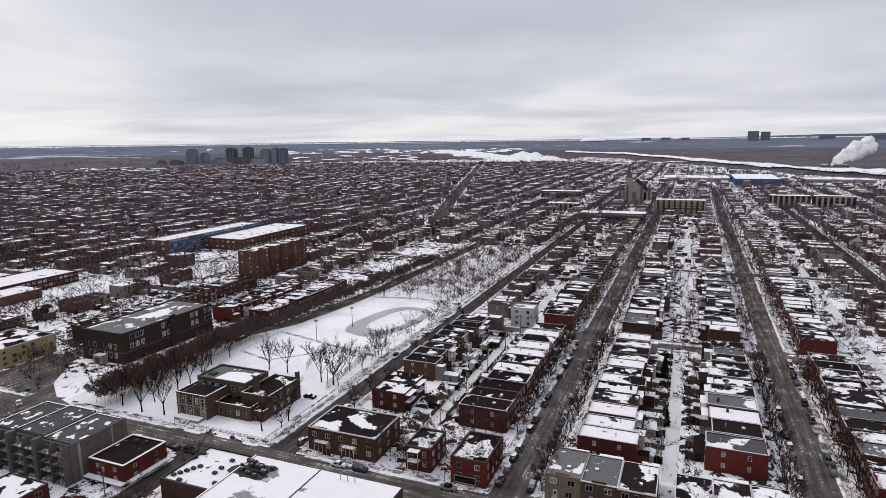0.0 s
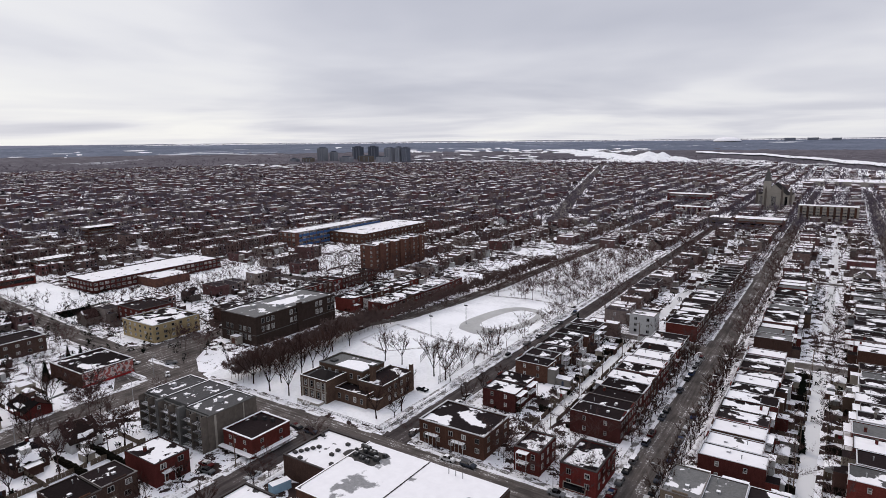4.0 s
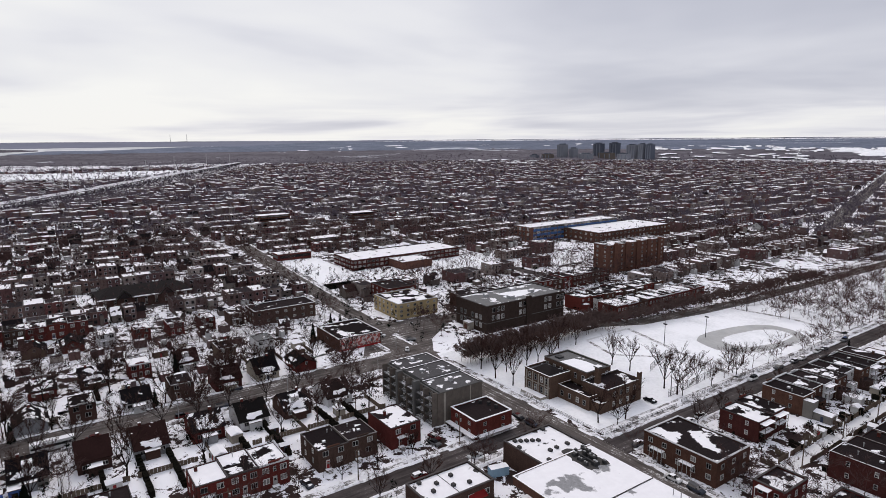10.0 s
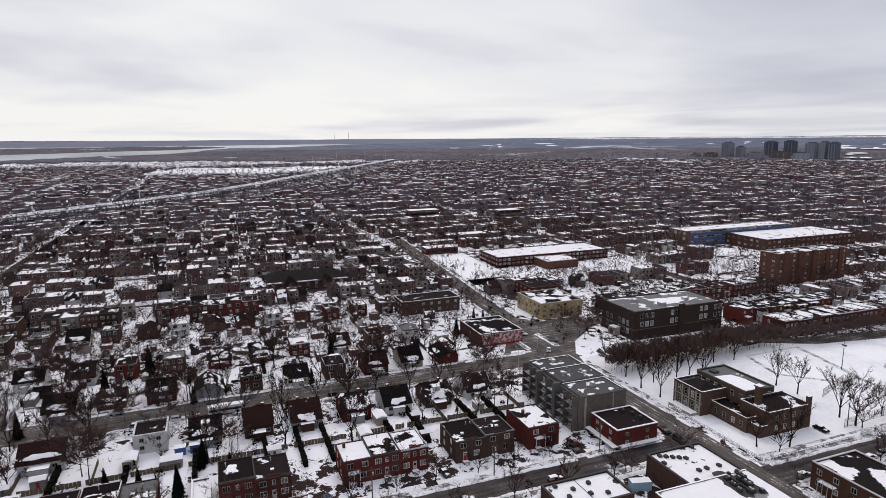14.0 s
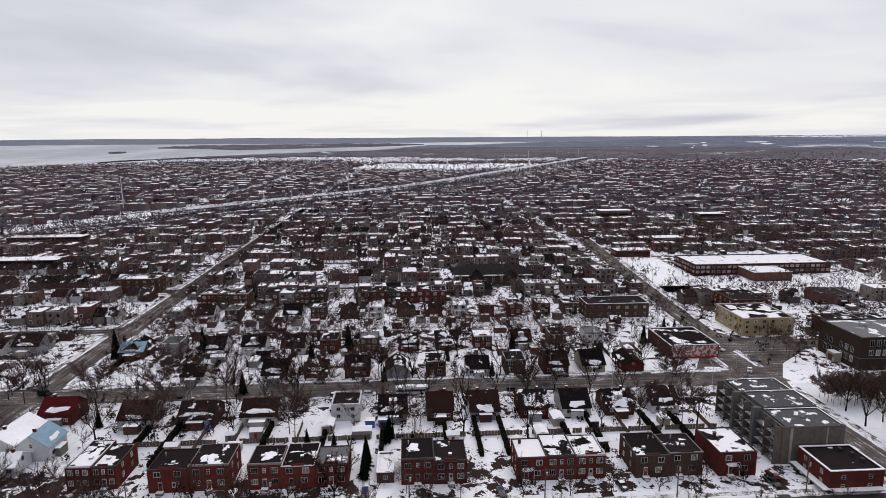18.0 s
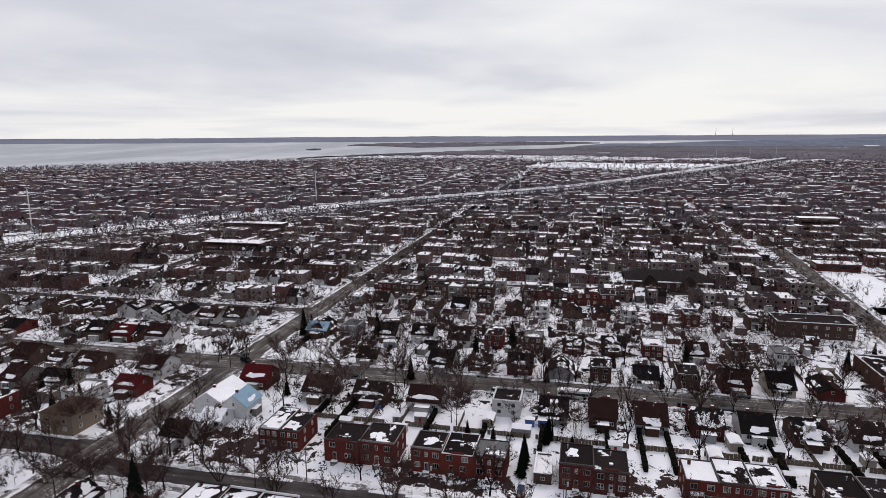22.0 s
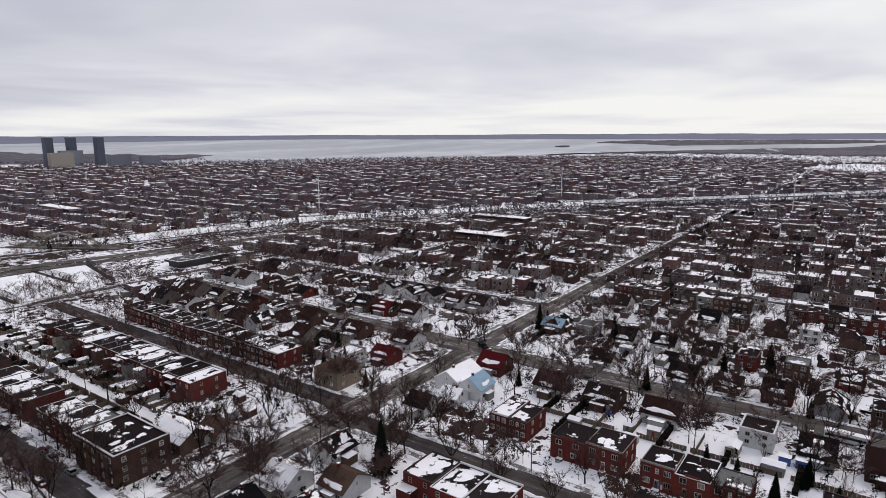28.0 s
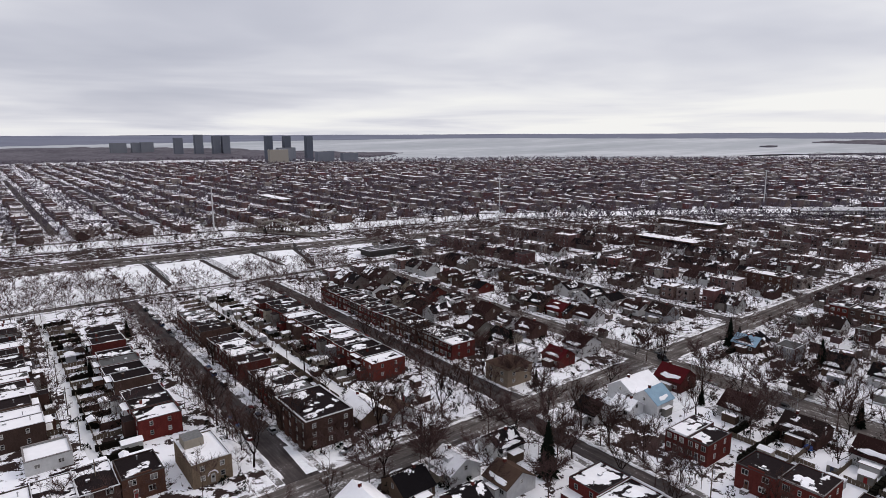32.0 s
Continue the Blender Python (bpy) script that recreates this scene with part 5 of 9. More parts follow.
def cottages():
    r = random.Random(77)
    walls = ["siding", "white_paint", "siding", BB, "siding", RB, "white_paint"]
    # backs to the camera along the boulevard's near side
    for k, (a, c) in enumerate(((-72, -61), (-53, -42), (-10.3, -1.7), (4.8, 13), (18.7, 27.6), (34.2, 43.3), (48, 57), (62, 71), (77, 86), (-90, -80))):
        detached(-191 + r.uniform(-1, 1), -179 + r.uniform(-0.5, 0.5), a, c, 3.3 + r.uniform(-0.3, 0.6), 0.62, walls[k % 7] if k else BB, k, ridge_y=True)
    # along its far side, and on the street behind
    for x0, x1, pitch_y, y0, y1, s in ((-226, -215, 14.4, -84, 98, 1), (-255, -243.5, 15.4, -118, 100, 2), (-304, -292, 13.4, -118, 110, 3)):
        y, k = y0, s * 10
        while y + 10 < y1:
            w = r.uniform(8.2, 9.4)
            if r.random() < (0.3 if s == 1 else 0.55):
                hw = rowhouse(round(w - 1.6, 1), 10, 5.8, r.choice((RB, BB, "white_paint", "siding")), r.choice(RW), r.randrange(4), "fr")
                hw.place(put("E", x1, y, y + w - 1.6), "narrow flat-roofed two-storey house among the cottages")
            elif not (s == 1 and y < -60 and r.random() < 0.2):
                detached(x0 + r.uniform(-1.5, 1.5), x1 + r.uniform(-1.5, 1.0), y, y + w, r.choice((2.9, 3.2, 3.8)), r.choice((0.5, 0.58, 0.66)), r.choice(walls), k % 7, ridge_y=r.random() < 0.85, facing="W" if s == 2 else "E")
            y += pitch_y + r.uniform(0, 1.0)
            k += 1
    # south of the cross street, west of the avenue
    for x0, x1, y0, y1, s in ((-196, -185, -290, -142, 4), (-230, -218, -290, -145, 5), (-262, -250, -285, -150, 6), (-178, -167, -290, -165, 7)):
        y, k = y0, s * 10
        while y + 10 < y1:
            w = r.uniform(8.6, 11)
            if r.random() > 0.12:
                detached(x0 + r.uniform(-1.5, 1.5), x1 + r.uniform(-1.5, 1.0), y, y + w, r.choice((2.9, 3.3, 4.2)), r.choice((0.45, 0.55, 0.62)), r.choice(walls), k % 7, ridge_y=r.random() < 0.6, facing=r.choice("EW"))
            y += 14 + r.uniform(-0.6, 2.4)
            k += 1
    # between the near street and the cross street
    for k, (x0, x1, y0, y1, h, rg) in enumerate(((-104, -94, -158, -148, 3.4, True), (-115, -105, -121, -111, 4.2, False), (-98, -87, -120, -110, 4.4, True), (-83, -73, -121, -110, 4.0, False), (-105, -94, -106, -97, 4.2, True), (-90, -80, -106, -96, 4.0, False), (-70, -60, -120, -108, 4.4, True), (-88, -78, -92, -82, 4.0, True))):
        detached(x0 + 1, x1, y0 + 0.5, y1, h - 0.9, 0.58, "siding" if k % 2 else "white_paint", k, ridge_y=rg, roof=("brown_shingle", "shingle", "snow", "shingle")[k % 4])
    # the white corner house: a long main roof under snow, a cross wing with a bluish slope, a low porch
    detached(-178, -163, -120, -110, 4.4, 0.62, "white_paint", 4, False, "white corner house under a snow-covered gabled roof", roof="snow")
    detached(-171, -162, -110, -100.5, 4.4, 0.72, "white_paint", 8, False, "white gabled wing of the corner house, pale blue roof", roof="pale_blue_roof", far_roof="snow")
    detached(-161.5, -154, -112, -105, 3.2, 0.6, "white_paint", 5, True, "small white cottage with a snowy porch roof", "W", roof="snow")
    detached(-151, -142, -117, -109, 3.4, 0.66, "white_paint", 3, True, "small white cottage with a dark gabled roof")
    detached(-178, -169, -156, -147, 3.8, 0.6, RB, 1, True, "red cottage with a snow pad on its dark red roof", roof="red_shingle")
    detached(-228, -218, -200, -190, 3.8, 0.6, RB, 2, True, "cottage with a dark red roof and a snow pad", roof="red_shingle")
    detached(-194, -184, -116, -106, 4.0, 0.7, RB, 8, True, "small red brick gabled house with a dark red roof", roof="red_shingle")
    detached(-251, -242, -118, -108.5, 3.4, 0.6, BB, 9, True, "low brown house with a pale blue sheet over its roof", roof="pale_blue_roof", far_roof="shingle")
    detached(-95, -85, -166, -151, 3.4, 0.6, "siding", 6, True, "pale cottage under a snow-covered roof", roof="snow")
    block("white_flat_house", -168, -157.5, -166, -157, 5.8, "white_paint", "roof_white", 2, "pale two-storey house with a white flat roof", "house", 3.2, (1.3, 1.3, "double"), "NE", 0.6)
    # the tan house on the corner, under a hipped brown roof
    root, part = block("corner_house", -153, -141, -157.5, -146, 6.4, "tan_stucco", "roof_dark", 2, "tan brick corner house with a brown hipped roof", "house", 4.0, (1.3, 1.3, "sash"), "NE", 0.8)
    h = MB()
    w, d, z = 12, 11.5, 6.65
    p = [(-0.5, -0.5, z), (w + 0.5, -0.5, z), (w + 0.5, d + 0.5, z), (-0.5, d + 0.5, z), (w * 0.4, d / 2, z + 2.4), (w * 0.6, d / 2, z + 2.4)]
    h.mesh_faces(p, [(0, 1, 5, 4), (1, 2, 5), (2, 3, 4, 5), (3, 0, 4), (3, 2, 1, 0)], "brown_shingle")
    part("hipped_roof", h, "brown shingled hip")
    c = MB()
    c.box(-1.4, 1.4, -1.2, 1.2, 0, 2.0, "yellow_canvas")
    c.mesh_faces([(-1.5, -1.3, 2.0), (1.5, -1.3, 2.0), (1.5, 1.3, 2.0), (-1.5, 1.3, 2.0), (-1.5, 0, 2.8), (1.5, 0, 2.8)], [(0, 1, 5, 4), (2, 3, 4, 5), (1, 2, 5), (3, 0, 4), (3, 2, 1, 0)], "yellow_canvas")
    tagged(solo("car_shelter", c, m=Matrix.Translation((-168, -119.5, 0)) @ Matrix.Diagonal((1.6, 1.3, 1.0, 1))), "yellow canvas winter car shelter", "car shelter")
    block("side_garage", -155.5, -145, -9.4, -4.9, 3.0, "brick_brown", "roof_white", 1, "low garage beside the house under clean snow", "garage", 9.0, (1.2, 1.0, "double"), "E", 0.5, coping="snow")
    # flat white cottage on the boulevard
    block("white_cottage", -191, -181, -25.3, -16.4, 5.6, "white_paint", "roof_mixed", 2, "white two-storey cottage with a flat roof", "house", 3.4, (1.2, 1.2, "double"), "SE", 0.6)


cottages()


def heroes():
    # dark brick school on the park road
    root, part = block("school", -233, -209.5, 169, 218.5, 13, "brick_school", "roof_grey", 3, "three-storey dark brown brick school with bands of tall windows", "school", 2.6, (1.7, 2.3, "double"), "SE", 1.4,
                       skip=lambda f, k, j, n: (f == "E" and (j in (0, 4, 5, 6, 9, 10, 11, 12, 15) or k == 0)) or (f == "S" and (j in (0, 3, 7) or k == 2)))
    part("stone_sill", MB().box(-0.08, 23.58, -0.08, 49.6, 4.7, 4.95, "concrete_dark"), "weathered stone course")
    b = MB()
    b.box(9.5, 14, -3.0, 0, 0, 3.6, "stone", top="snow"), b.box(10.7, 12.8, -3.2, -3.0, 0.3, 2.8, "door_paint")
    part("entrance_porch", b, "stone entrance porch")
    part("pilaster", MB().box(23.5, 24.3, 24, 27, -0.2, 14.2, "brick_school"))
    for x, y, s in ((6, 30, 1.6), (14, 36, 1.2), (8, 12, 1.0), (17, 20, 1.4)):
        part("roof_unit", MB().box(x - s, x + s, y - s, y + s, 12.6, 14.0, "grey_metal", top="snow"))
    part("snow_patch", blob(5, 16, 0.12, 3), "broad pad of snow", (12, 30, 12.66))
    # old stone-trimmed villa in the park's corner: a tall main block, a lower front wing, an east wing and a low porch
    root, part = block("park_villa", -154, -133.5, 151.5, 163.5, 9.6, "brick_villa", "roof_grey", 2, "old brown brick villa with stone dressings and a tall chimney", "villa", 3.0, (1.3, 1.9, "sash"), "SEW", 1.4, coping="concrete_dark")
    part("roof_snow", MB().extrude([(6.5, 1.2), (19.2, 1.0), (19.6, 8.6), (12.0, 8.9), (7.4, 7.6)], 9.22, 9.40, "snow"), "broad sheet of snow on the main roof")
    part("roof_hatch", MB().box(2.2, 4.6, 3.0, 5.2, 9.2, 9.9, "dark_metal"))
    for k, (x0, x1, y0, y1, h, roof) in enumerate(((0.5, 13.0, -10.0, 0.0, 7.9, "roof_stained"), (13.0, 27.0, -6.0, 0.0, 4.6, "roof_mixed"), (20.5, 31.0, -2.0, 15.5, 7.4, "roof_dark"), (27.0, 31.0, -5.0, -2.0, 3.4, "roof_white"))):
        wing = part("wing", MB().box(x0, x1, y0, y1, -0.3, h, "brick_villa", top=""), "lower brick wing of the villa")
        part("wing_roof", MB().box(x0 + 0.3, x1 - 0.3, y0 + 0.3, y1 - 0.3, h - 0.6, h - 0.35, "coping_dark", top=roof)).parent = wing
        for a, b2, c2, d2 in ((x0 - 0.1, x1 + 0.1, y0 - 0.1, y0 + 0.3), (x0 - 0.1, x0 + 0.3, y0 + 0.3, y1), (x1 - 0.3, x1 + 0.1, y0 + 0.3, y1)):
            part("parapet", MB().box(a, b2, c2, d2, h, h + 0.35, "brick_villa" if k != 2 else "concrete_dark", top="snow")).parent = wing
    hip = MB().mesh_faces([(2.5, -8.5, 7.7), (11, -8.5, 7.7), (11, -1.0, 7.7), (2.5, -1.0, 7.7), (5.5, -4.7, 9.6), (8.5, -4.7, 9.6)], [(0, 1, 5, 4), (1, 2, 5), (2, 3, 4, 5), (3, 0, 4)], "copper_roof")
    part("hipped_roof", hip, "low dark hip over the front wing")
    for x in (1.6, 4.6, 7.6, 10.6, 12.4):
        part("pilaster", MB().box(x - 0.22, x + 0.22, -10.25, -10.0, -0.2, 7.6, "stone"), "stone pilaster")
    part("string_course", MB().box(0.35, 13.1, -10.16, -10.0, 4.0, 4.3, "stone"), "stone string course")
    for x in (3.1, 6.1, 9.1, 11.5):
        for z in (1.3, 5.0):
            part("window", window_mesh(1.2, 2.1, "sash"), at=(x, -10, z))
    for y in (-8, -5, -2.4):
        for z in (1.3, 5.0):
            part("window", window_mesh(1.2, 2.0, "sash"), at=(0.5, y, z), turn=-math.pi / 2)
    for x in (15, 18.5, 22, 25):
        part("window", window_mesh(1.2, 1.8, "sash"), at=(x, -6, 1.4))
    for j in range(4):
        for z in (1.4, 4.6):
            part("window", window_mesh(1.2, 1.7, "sash"), at=(31, 1.5 + 3.4 * j, z), turn=math.pi / 2)
    part("chimney", MB().box(23.2, 24.8, 0.6, 2.2, -0.2, 12.6, "brick_villa").box(22.9, 25.1, 0.3, 2.5, 12.6, 13.1, "concrete_dark", top="snow"), "tall brick chimney")
    part("chimney", MB().box(30.2, 31.2, 13.8, 15.2, 6, 10.2, "brick_villa", top="snow"))
    part("terrace", MB().box(2, 12, -13.2, -10.3, -0.1, 1.0, "stone", top="snow"), "low entrance terrace under snow")
    for k in range(4):
        part("step", MB().box(5, 8.6, -13.5 - 0.35 * k, -13.2 - 0.35 * k, -0.1, 0.8 - 0.2 * k, "stone", top="snow"))
    # four-storey concrete flats: three stepped blocks, galleries to the south, a blank end wall
    root, part = block("concrete_flats", -179, -147, 99.5, 117, 10.6, "concrete", "roof_stained", 4, "four-storey grey concrete apartment block with balconies", "apartment block", 3.0, (1.6, 1.5, "double"), "SW", 0.6, coping="concrete_dark",
                       skip=lambda f, k, j, n: f == "S" and j % 3 == 1)
    for x0, x1, dz in ((0.4, 10.2, 0.55), (10.6, 21.0, 0.95), (21.4, 31.6, 0.25)):
        step = part("roof_step", MB().box(x0, x1, 1.0, 16.6, 10.2, 10.6 + dz, "concrete_dark", top="roof_stained"), "raised bay of the flat roof")
        part("roof_kerb", MB().box(x0 - 0.15, x0 + 0.25, 0.9, 16.7, 10.6 + dz, 10.9 + dz, "coping_dark", top="snow")).parent = step
        part("roof_kerb", MB().box(x0 + 0.25, x1, 16.3, 16.7, 10.6 + dz, 10.9 + dz, "coping_dark", top="snow")).parent = step
    for k in range(4):
        z = 0.7 + k * 2.55
        for j, x in enumerate((0.8, 6.0, 11.6, 16.6, 22.2, 27.2)):
            slab = part("balcony", MB().box(x, x + 4.2, -1.9, 0, z - 0.18, z, "concrete_dark", top="sidewalk"), "railed concrete balcony")
            b = MB().box(x, x + 4.2, -1.9, -1.82, z + 0.95, z + 1.03, "dark_metal")
            for q in range(9):
                b.box(x + 0.52 * q - 0.03, x + 0.52 * q + 0.03, -1.89, -1.84, z, z + 0.95, "dark_metal")
            part("railing", b, "dark steel railing").parent = slab
            part("balcony_door", MB().box(x + 1.2, x + 3.4, -0.06, 0.02, z, z + 2.05, "window_glass"), "dark glazed balcony door")
    for x in (0.5, 5.5, 10.9, 16.2, 21.4, 26.8, 31.6):
        part("fin_wall", MB().box(x - 0.14, x + 0.14, -2.0, 0, -0.2, 11.0, "concrete"), "concrete fin between the balconies")
    for x in (10.0, 20.8):
        part("stair_tower", MB().box(x - 0.2, x + 1.0, -2.3, 0, -0.2, 11.7, "concrete_dark", top="roof_grey"), "stair tower")
    part("pale_strip", MB().box(32.0, 32.08, 2.2, 2.9, 0.2, 10.4, "stone"), "pale strip on the end wall")
    part("pale_strip", MB().box(32.0, 32.08, 12.4, 12.8, 0.2, 10.4, "stone"), "pale strip on the end wall")
    for x, y in ((4, 8), (15, 5), (17, 12), (26, 9)):
        part("roof_unit", MB().box(x - 0.7, x + 0.7, y - 0.6, y + 0.6, 10.8, 12.2, "grey_metal", top="snow"))
    # small red brick block beside it, a low canopy round its foot
    root, part = block("red_brick_shop", -145, -132.5, 103, 117, 6.2, RB, "roof_dark", 2, "small dark red brick building with white coping", "building", 4.4, (1.1, 1.2, "sash"), "SE", 0.8, coping="snow")
    part("canopy", MB().box(-0.6, 13.2, -1.8, -0.05, 1.5, 1.75, "white_paint", top="snow").box(12.55, 14.2, -0.05, 13.6, 1.5, 1.75, "white_paint", top="snow"), "low white canopy round the foot of the wall")
    for x, y in ((2.5, 9.5), (5, 11), (8, 11.5)):
        part("roof_unit", MB().box(x - 0.5, x + 0.5, y - 0.4, y + 0.4, 5.8, 6.9, "dark_metal", top="coping_dark"))
    # large low building under clean snow, with roof gear
    root, part = block("depot", -118.5, -60, 101.8, 119, 6.5, BB, "roof_white", 1, "large low brick building with a snow-white flat roof", "building", 5.0, (2.0, 1.4, "double"), "W", 1.5)
    upper = part("upper_roof", MB().box(15.9, 58.4, -10.4, 16.8, 5.0, 7.1, BB, top="roof_icy"), "broad snow-covered roof")
    part("upper_coping", MB().box(15.7, 58.6, -10.6, -10.2, 7.1, 7.3, "brick_tan", top="snow").box(15.7, 16.1, -10.2, 16.9, 7.1, 7.3, "brick_tan", top="snow"), "tan coping dusted with snow").parent = upper
    part("expansion_joint", MB().box(35.8, 36.1, -10.2, 16.6, 7.1, 7.22, "coping_dark"))
    r = random.Random(66)
    # a huddle of ducts, coolers and hoods that has melted the snow round it
    part("bare_roof", blob(6.3, 4.6, 0.05, 21, "coping_dark"), "bare wet roofing round the gear", at=(20.0, 10.2, 7.1)).parent = upper
    for x, y, w, d, h in ((16.5, 13.6, 1.2, 0.9, 0.9), (18.6, 12.6, 2.2, 1.0, 1.3), (21.4, 11.4, 2.4, 1.3, 1.2), (23.8, 10.0, 1.4, 1.6, 1.0), (17.6, 9.4, 1.0, 1.8, 0.8), (20.0, 8.6, 1.5, 0.9, 0.7), (22.4, 8.0, 1.2, 0.8, 0.8), (19.6, 10.6, 0.8, 0.8, 1.6), (24.6, 12.4, 0.9, 0.9, 0.9), (16.0, 11.2, 0.7, 0.7, 0.6)):
        u = MB().box(x - w / 2, x + w / 2, y - d / 2, y + d / 2, 7.12, 7.12 + h, "dark_metal", top="coping_dark")
        for q in (-0.25, 0.25):
            u.tube((x + q * w, y, 7.1 + h), (x + q * w, y, 7.35 + h), min(w, d) * 0.2, min(w, d) * 0.24, "grey_metal", 8)
        part("roof_unit", u, "dark ventilation unit with round hoods").parent = upper
    for a, c2 in (((16.2, 13.0), (21.5, 13.0)), ((18.2, 10.0), (24.2, 10.0)), ((20.8, 8.4), (20.8, 12.6))):
        part("duct", MB().tube((*a, 7.6), (*c2, 7.6), 0.28, 0.28, "dark_metal", 7), "dark roof duct").parent = upper
    for x, y in ((1.7, 2.7), (3.4, 5.4), (5.1, 8.2), (5.0, 1.3), (10.9, 7.0), (10.8, 9.5), (10.9, 13.4), (14.3, 3.3), (1.1, 13.7), (2.6, 4.0), (4.2, 6.8)):
        part("roof_vent", MB().box(x - 0.55, x + 0.55, y - 0.45, y + 0.45, 6.1, 6.75, "dark_metal", top="coping_dark"))
    for x in (43, 45, 47):
        part("roof_pipe", MB().tube((x, 14.6, 7.1), (x, 14.6, 8.6), 0.12, 0.12, "grey_metal")).parent = upper
    # shop with a red awning, below it
    root, part = block("awning_shop", -118, -107, 70, 89, 5.0, BB, "roof_white", 1, "low shop with white roof and red awning", "shop", 4.0, (1.8, 1.6, "double"), "NE", 0.8)
    part("awning", MB().mesh_faces([(11, 11, 3.6), (12.6, 11, 2.6), (12.6, 16, 2.6), (11, 16, 3.6)], [(0, 1, 2, 3), (3, 2, 1, 0)], "red_paint"), "red awning")
    for x, y in ((1.5, 3.0), (4.0, 6.5), (3.0, 11.5), (7.0, 9.5), (8.2, 13.5), (6.4, 4.0)):
        part("roof_hatch", MB().box(x - 0.5, x + 0.5, y - 0.45, y + 0.45, 4.5, 5.3, "dark_metal", top="coping_dark"))
    part("seam", MB().box(0.4, 10.6, 9.0, 9.15, 4.66, 4.74, "coping_dark"))
    # corner houses by the cross street
    root, part = block("corner_flats", -99.5, -77.5, 137.5, 153, 7.0, BB, "roof_patchy", 2, "brown brick corner flats with galleries and melting snow", "apartment house", 3.6, (1.4, 1.5, "double"), "SEW", 0.8)
    for x in (3, 12):
        slab = part("gallery", MB().box(x, x + 4, -1.6, 0, 3.5, 3.65, "white_paint", top="snow"), "white wooden gallery")
        part("rail", MB().box(x, x + 4, -1.6, -1.5, 4.4, 4.5, "white_paint")).parent = slab
        for q in (0, 1.3, 2.6, 3.9):
            part("post", MB().box(x + q, x + q + 0.1, -1.59, -1.51, 0, 4.4, "white_paint")).parent = slab
    root, part = block("gallery_house", -68.5, -61, 138, 149, 6.8, RB, "roof_patchy", 2, "narrow red brick house with a white front gallery", "house", 2.6, (1.1, 1.6, "sash"), "SE", 0.8)
    b = MB()
    for z in (3.4, 6.3):
        b.box(1.4, 4.6, -2.0, 0, z - 0.12, z, "white_paint", top="snow")
    for x in (1.4, 4.45):
        b.box(x, x + 0.14, -2.0, -1.86, 0, 6.3, "white_paint")
    b.box(1.4, 4.6, -2.0, -1.92, 4.2, 4.3, "white_paint")
    part("gallery", b, "two-tier white gallery")
    root, part = block("corner_shop", -54.5, -44.8, 136, 151, 7.2, RB, "roof_patchy", 2, "red brick corner shop with shop window and melting snow", "shop", 2.8, (1.3, 1.5, "double"), "SEW", 1.2)
    part("shop_window", MB().box(1, 7, -0.12, 0, 0.5, 2.5, "stone").box(1.2, 6.8, -0.16, -0.12, 0.7, 2.3, "window_glass"))
    block("white_triplex", -77, -66, 272, 281, 9.5, "white_paint", "roof_white", 3, "white three-storey house by the lane", "house", 3.4, (1.3, 1.5, "double"), "SE", 0.8)
    # yellow flats, mural building, long school, tower block
    block("yellow_flats", -277, -252.5, 147.5, 171, 8, "yellow_brick", "roof_mixed", 3, "three-storey yellow brick apartment house", "apartment house", 3.6, (1.4, 1.3, "double"), "SE", 0.6)
    block("red_flats", -300, -281, 158, 176, 8.5, RB, "roof_mixed", 3, "red brick apartment house behind the yellow one", "apartment house", 3.6, (1.3, 1.3, "double"), "SE", 0.6)
    root, part = block("mural_shop", -250, -227, 103.5, 123.5, 5.6, BB, "roof_mixed", 1, "low shop with a painted mural on its side wall", "shop", 30, (1.6, 1.2, "double"), "S", 0.8)
    part("mural", MB().box(23.0, 23.14, 0.6, 19.6, 0.9, 5.3, "mural"), "blotchy pink-and-grey mural")
    part("red_band", MB().box(23.0, 23.2, 0.2, 19.8, 0.1, 0.8, "red_paint"), "red band below the mural")
    r = random.Random(4)
    for q in range(6):
        y, z = r.uniform(1.6, 18.8), r.uniform(1.4, 4.9)
        part("painted_shape", MB().box(23.14, 23.17, y - r.uniform(0.3, 0.8), y + r.uniform(0.3, 0.8), z - 0.3, z + 0.35, r.choice(("red_paint", "white_paint", "concrete_dark", "stone"))))
    block("brown_flats", -297, -283, 86, 117, 7.5, BB, "roof_dark", 2, "long brown brick flats on the cross street", "apartment house", 4, (1.4, 1.3, "double"), "SE", 0.6)
    block("brown_walkup", -362, -350, -168, -145, 9, BB, "roof_mixed", 3, "brown brick walk-up with pale stair bays", "apartment house", 4, (1.4, 1.3, "double"), "NE", 0.6)
    root, part = block("low_school", -402, -371, 182, 272, 7, RB, "roof_white", 2, "long low red brick school with a white roof", "school", 3.4, (2.2, 1.5, "triple"), "SE", 0.8)
    part("wing", MB().box(31, 50, 28, 52, -0.3, 5.6, "brick_orange", top="roof_white"), "tan brick wing")
    part("wing_coping", MB().box(49.8, 50.1, 28, 52, 5.6, 5.9, "snow").box(31, 50.1, 27.9, 28.2, 5.6, 5.9, "snow"))
    root, part = block("tower_flats", -274, -261, 313, 371, 19, "brick_orange", "roof_mixed", 6, "six-storey orange-brown brick apartment block", "apartment block", 4.8, (1.5, 1.4, "double"), "SE", 1.0)
    for j in range(5):
        y = 6 + j * 11.5
        part("stair_bay", MB().box(13, 14.2, y - 1.6, y + 1.6, -0.2, 19.8, "brick_orange"))
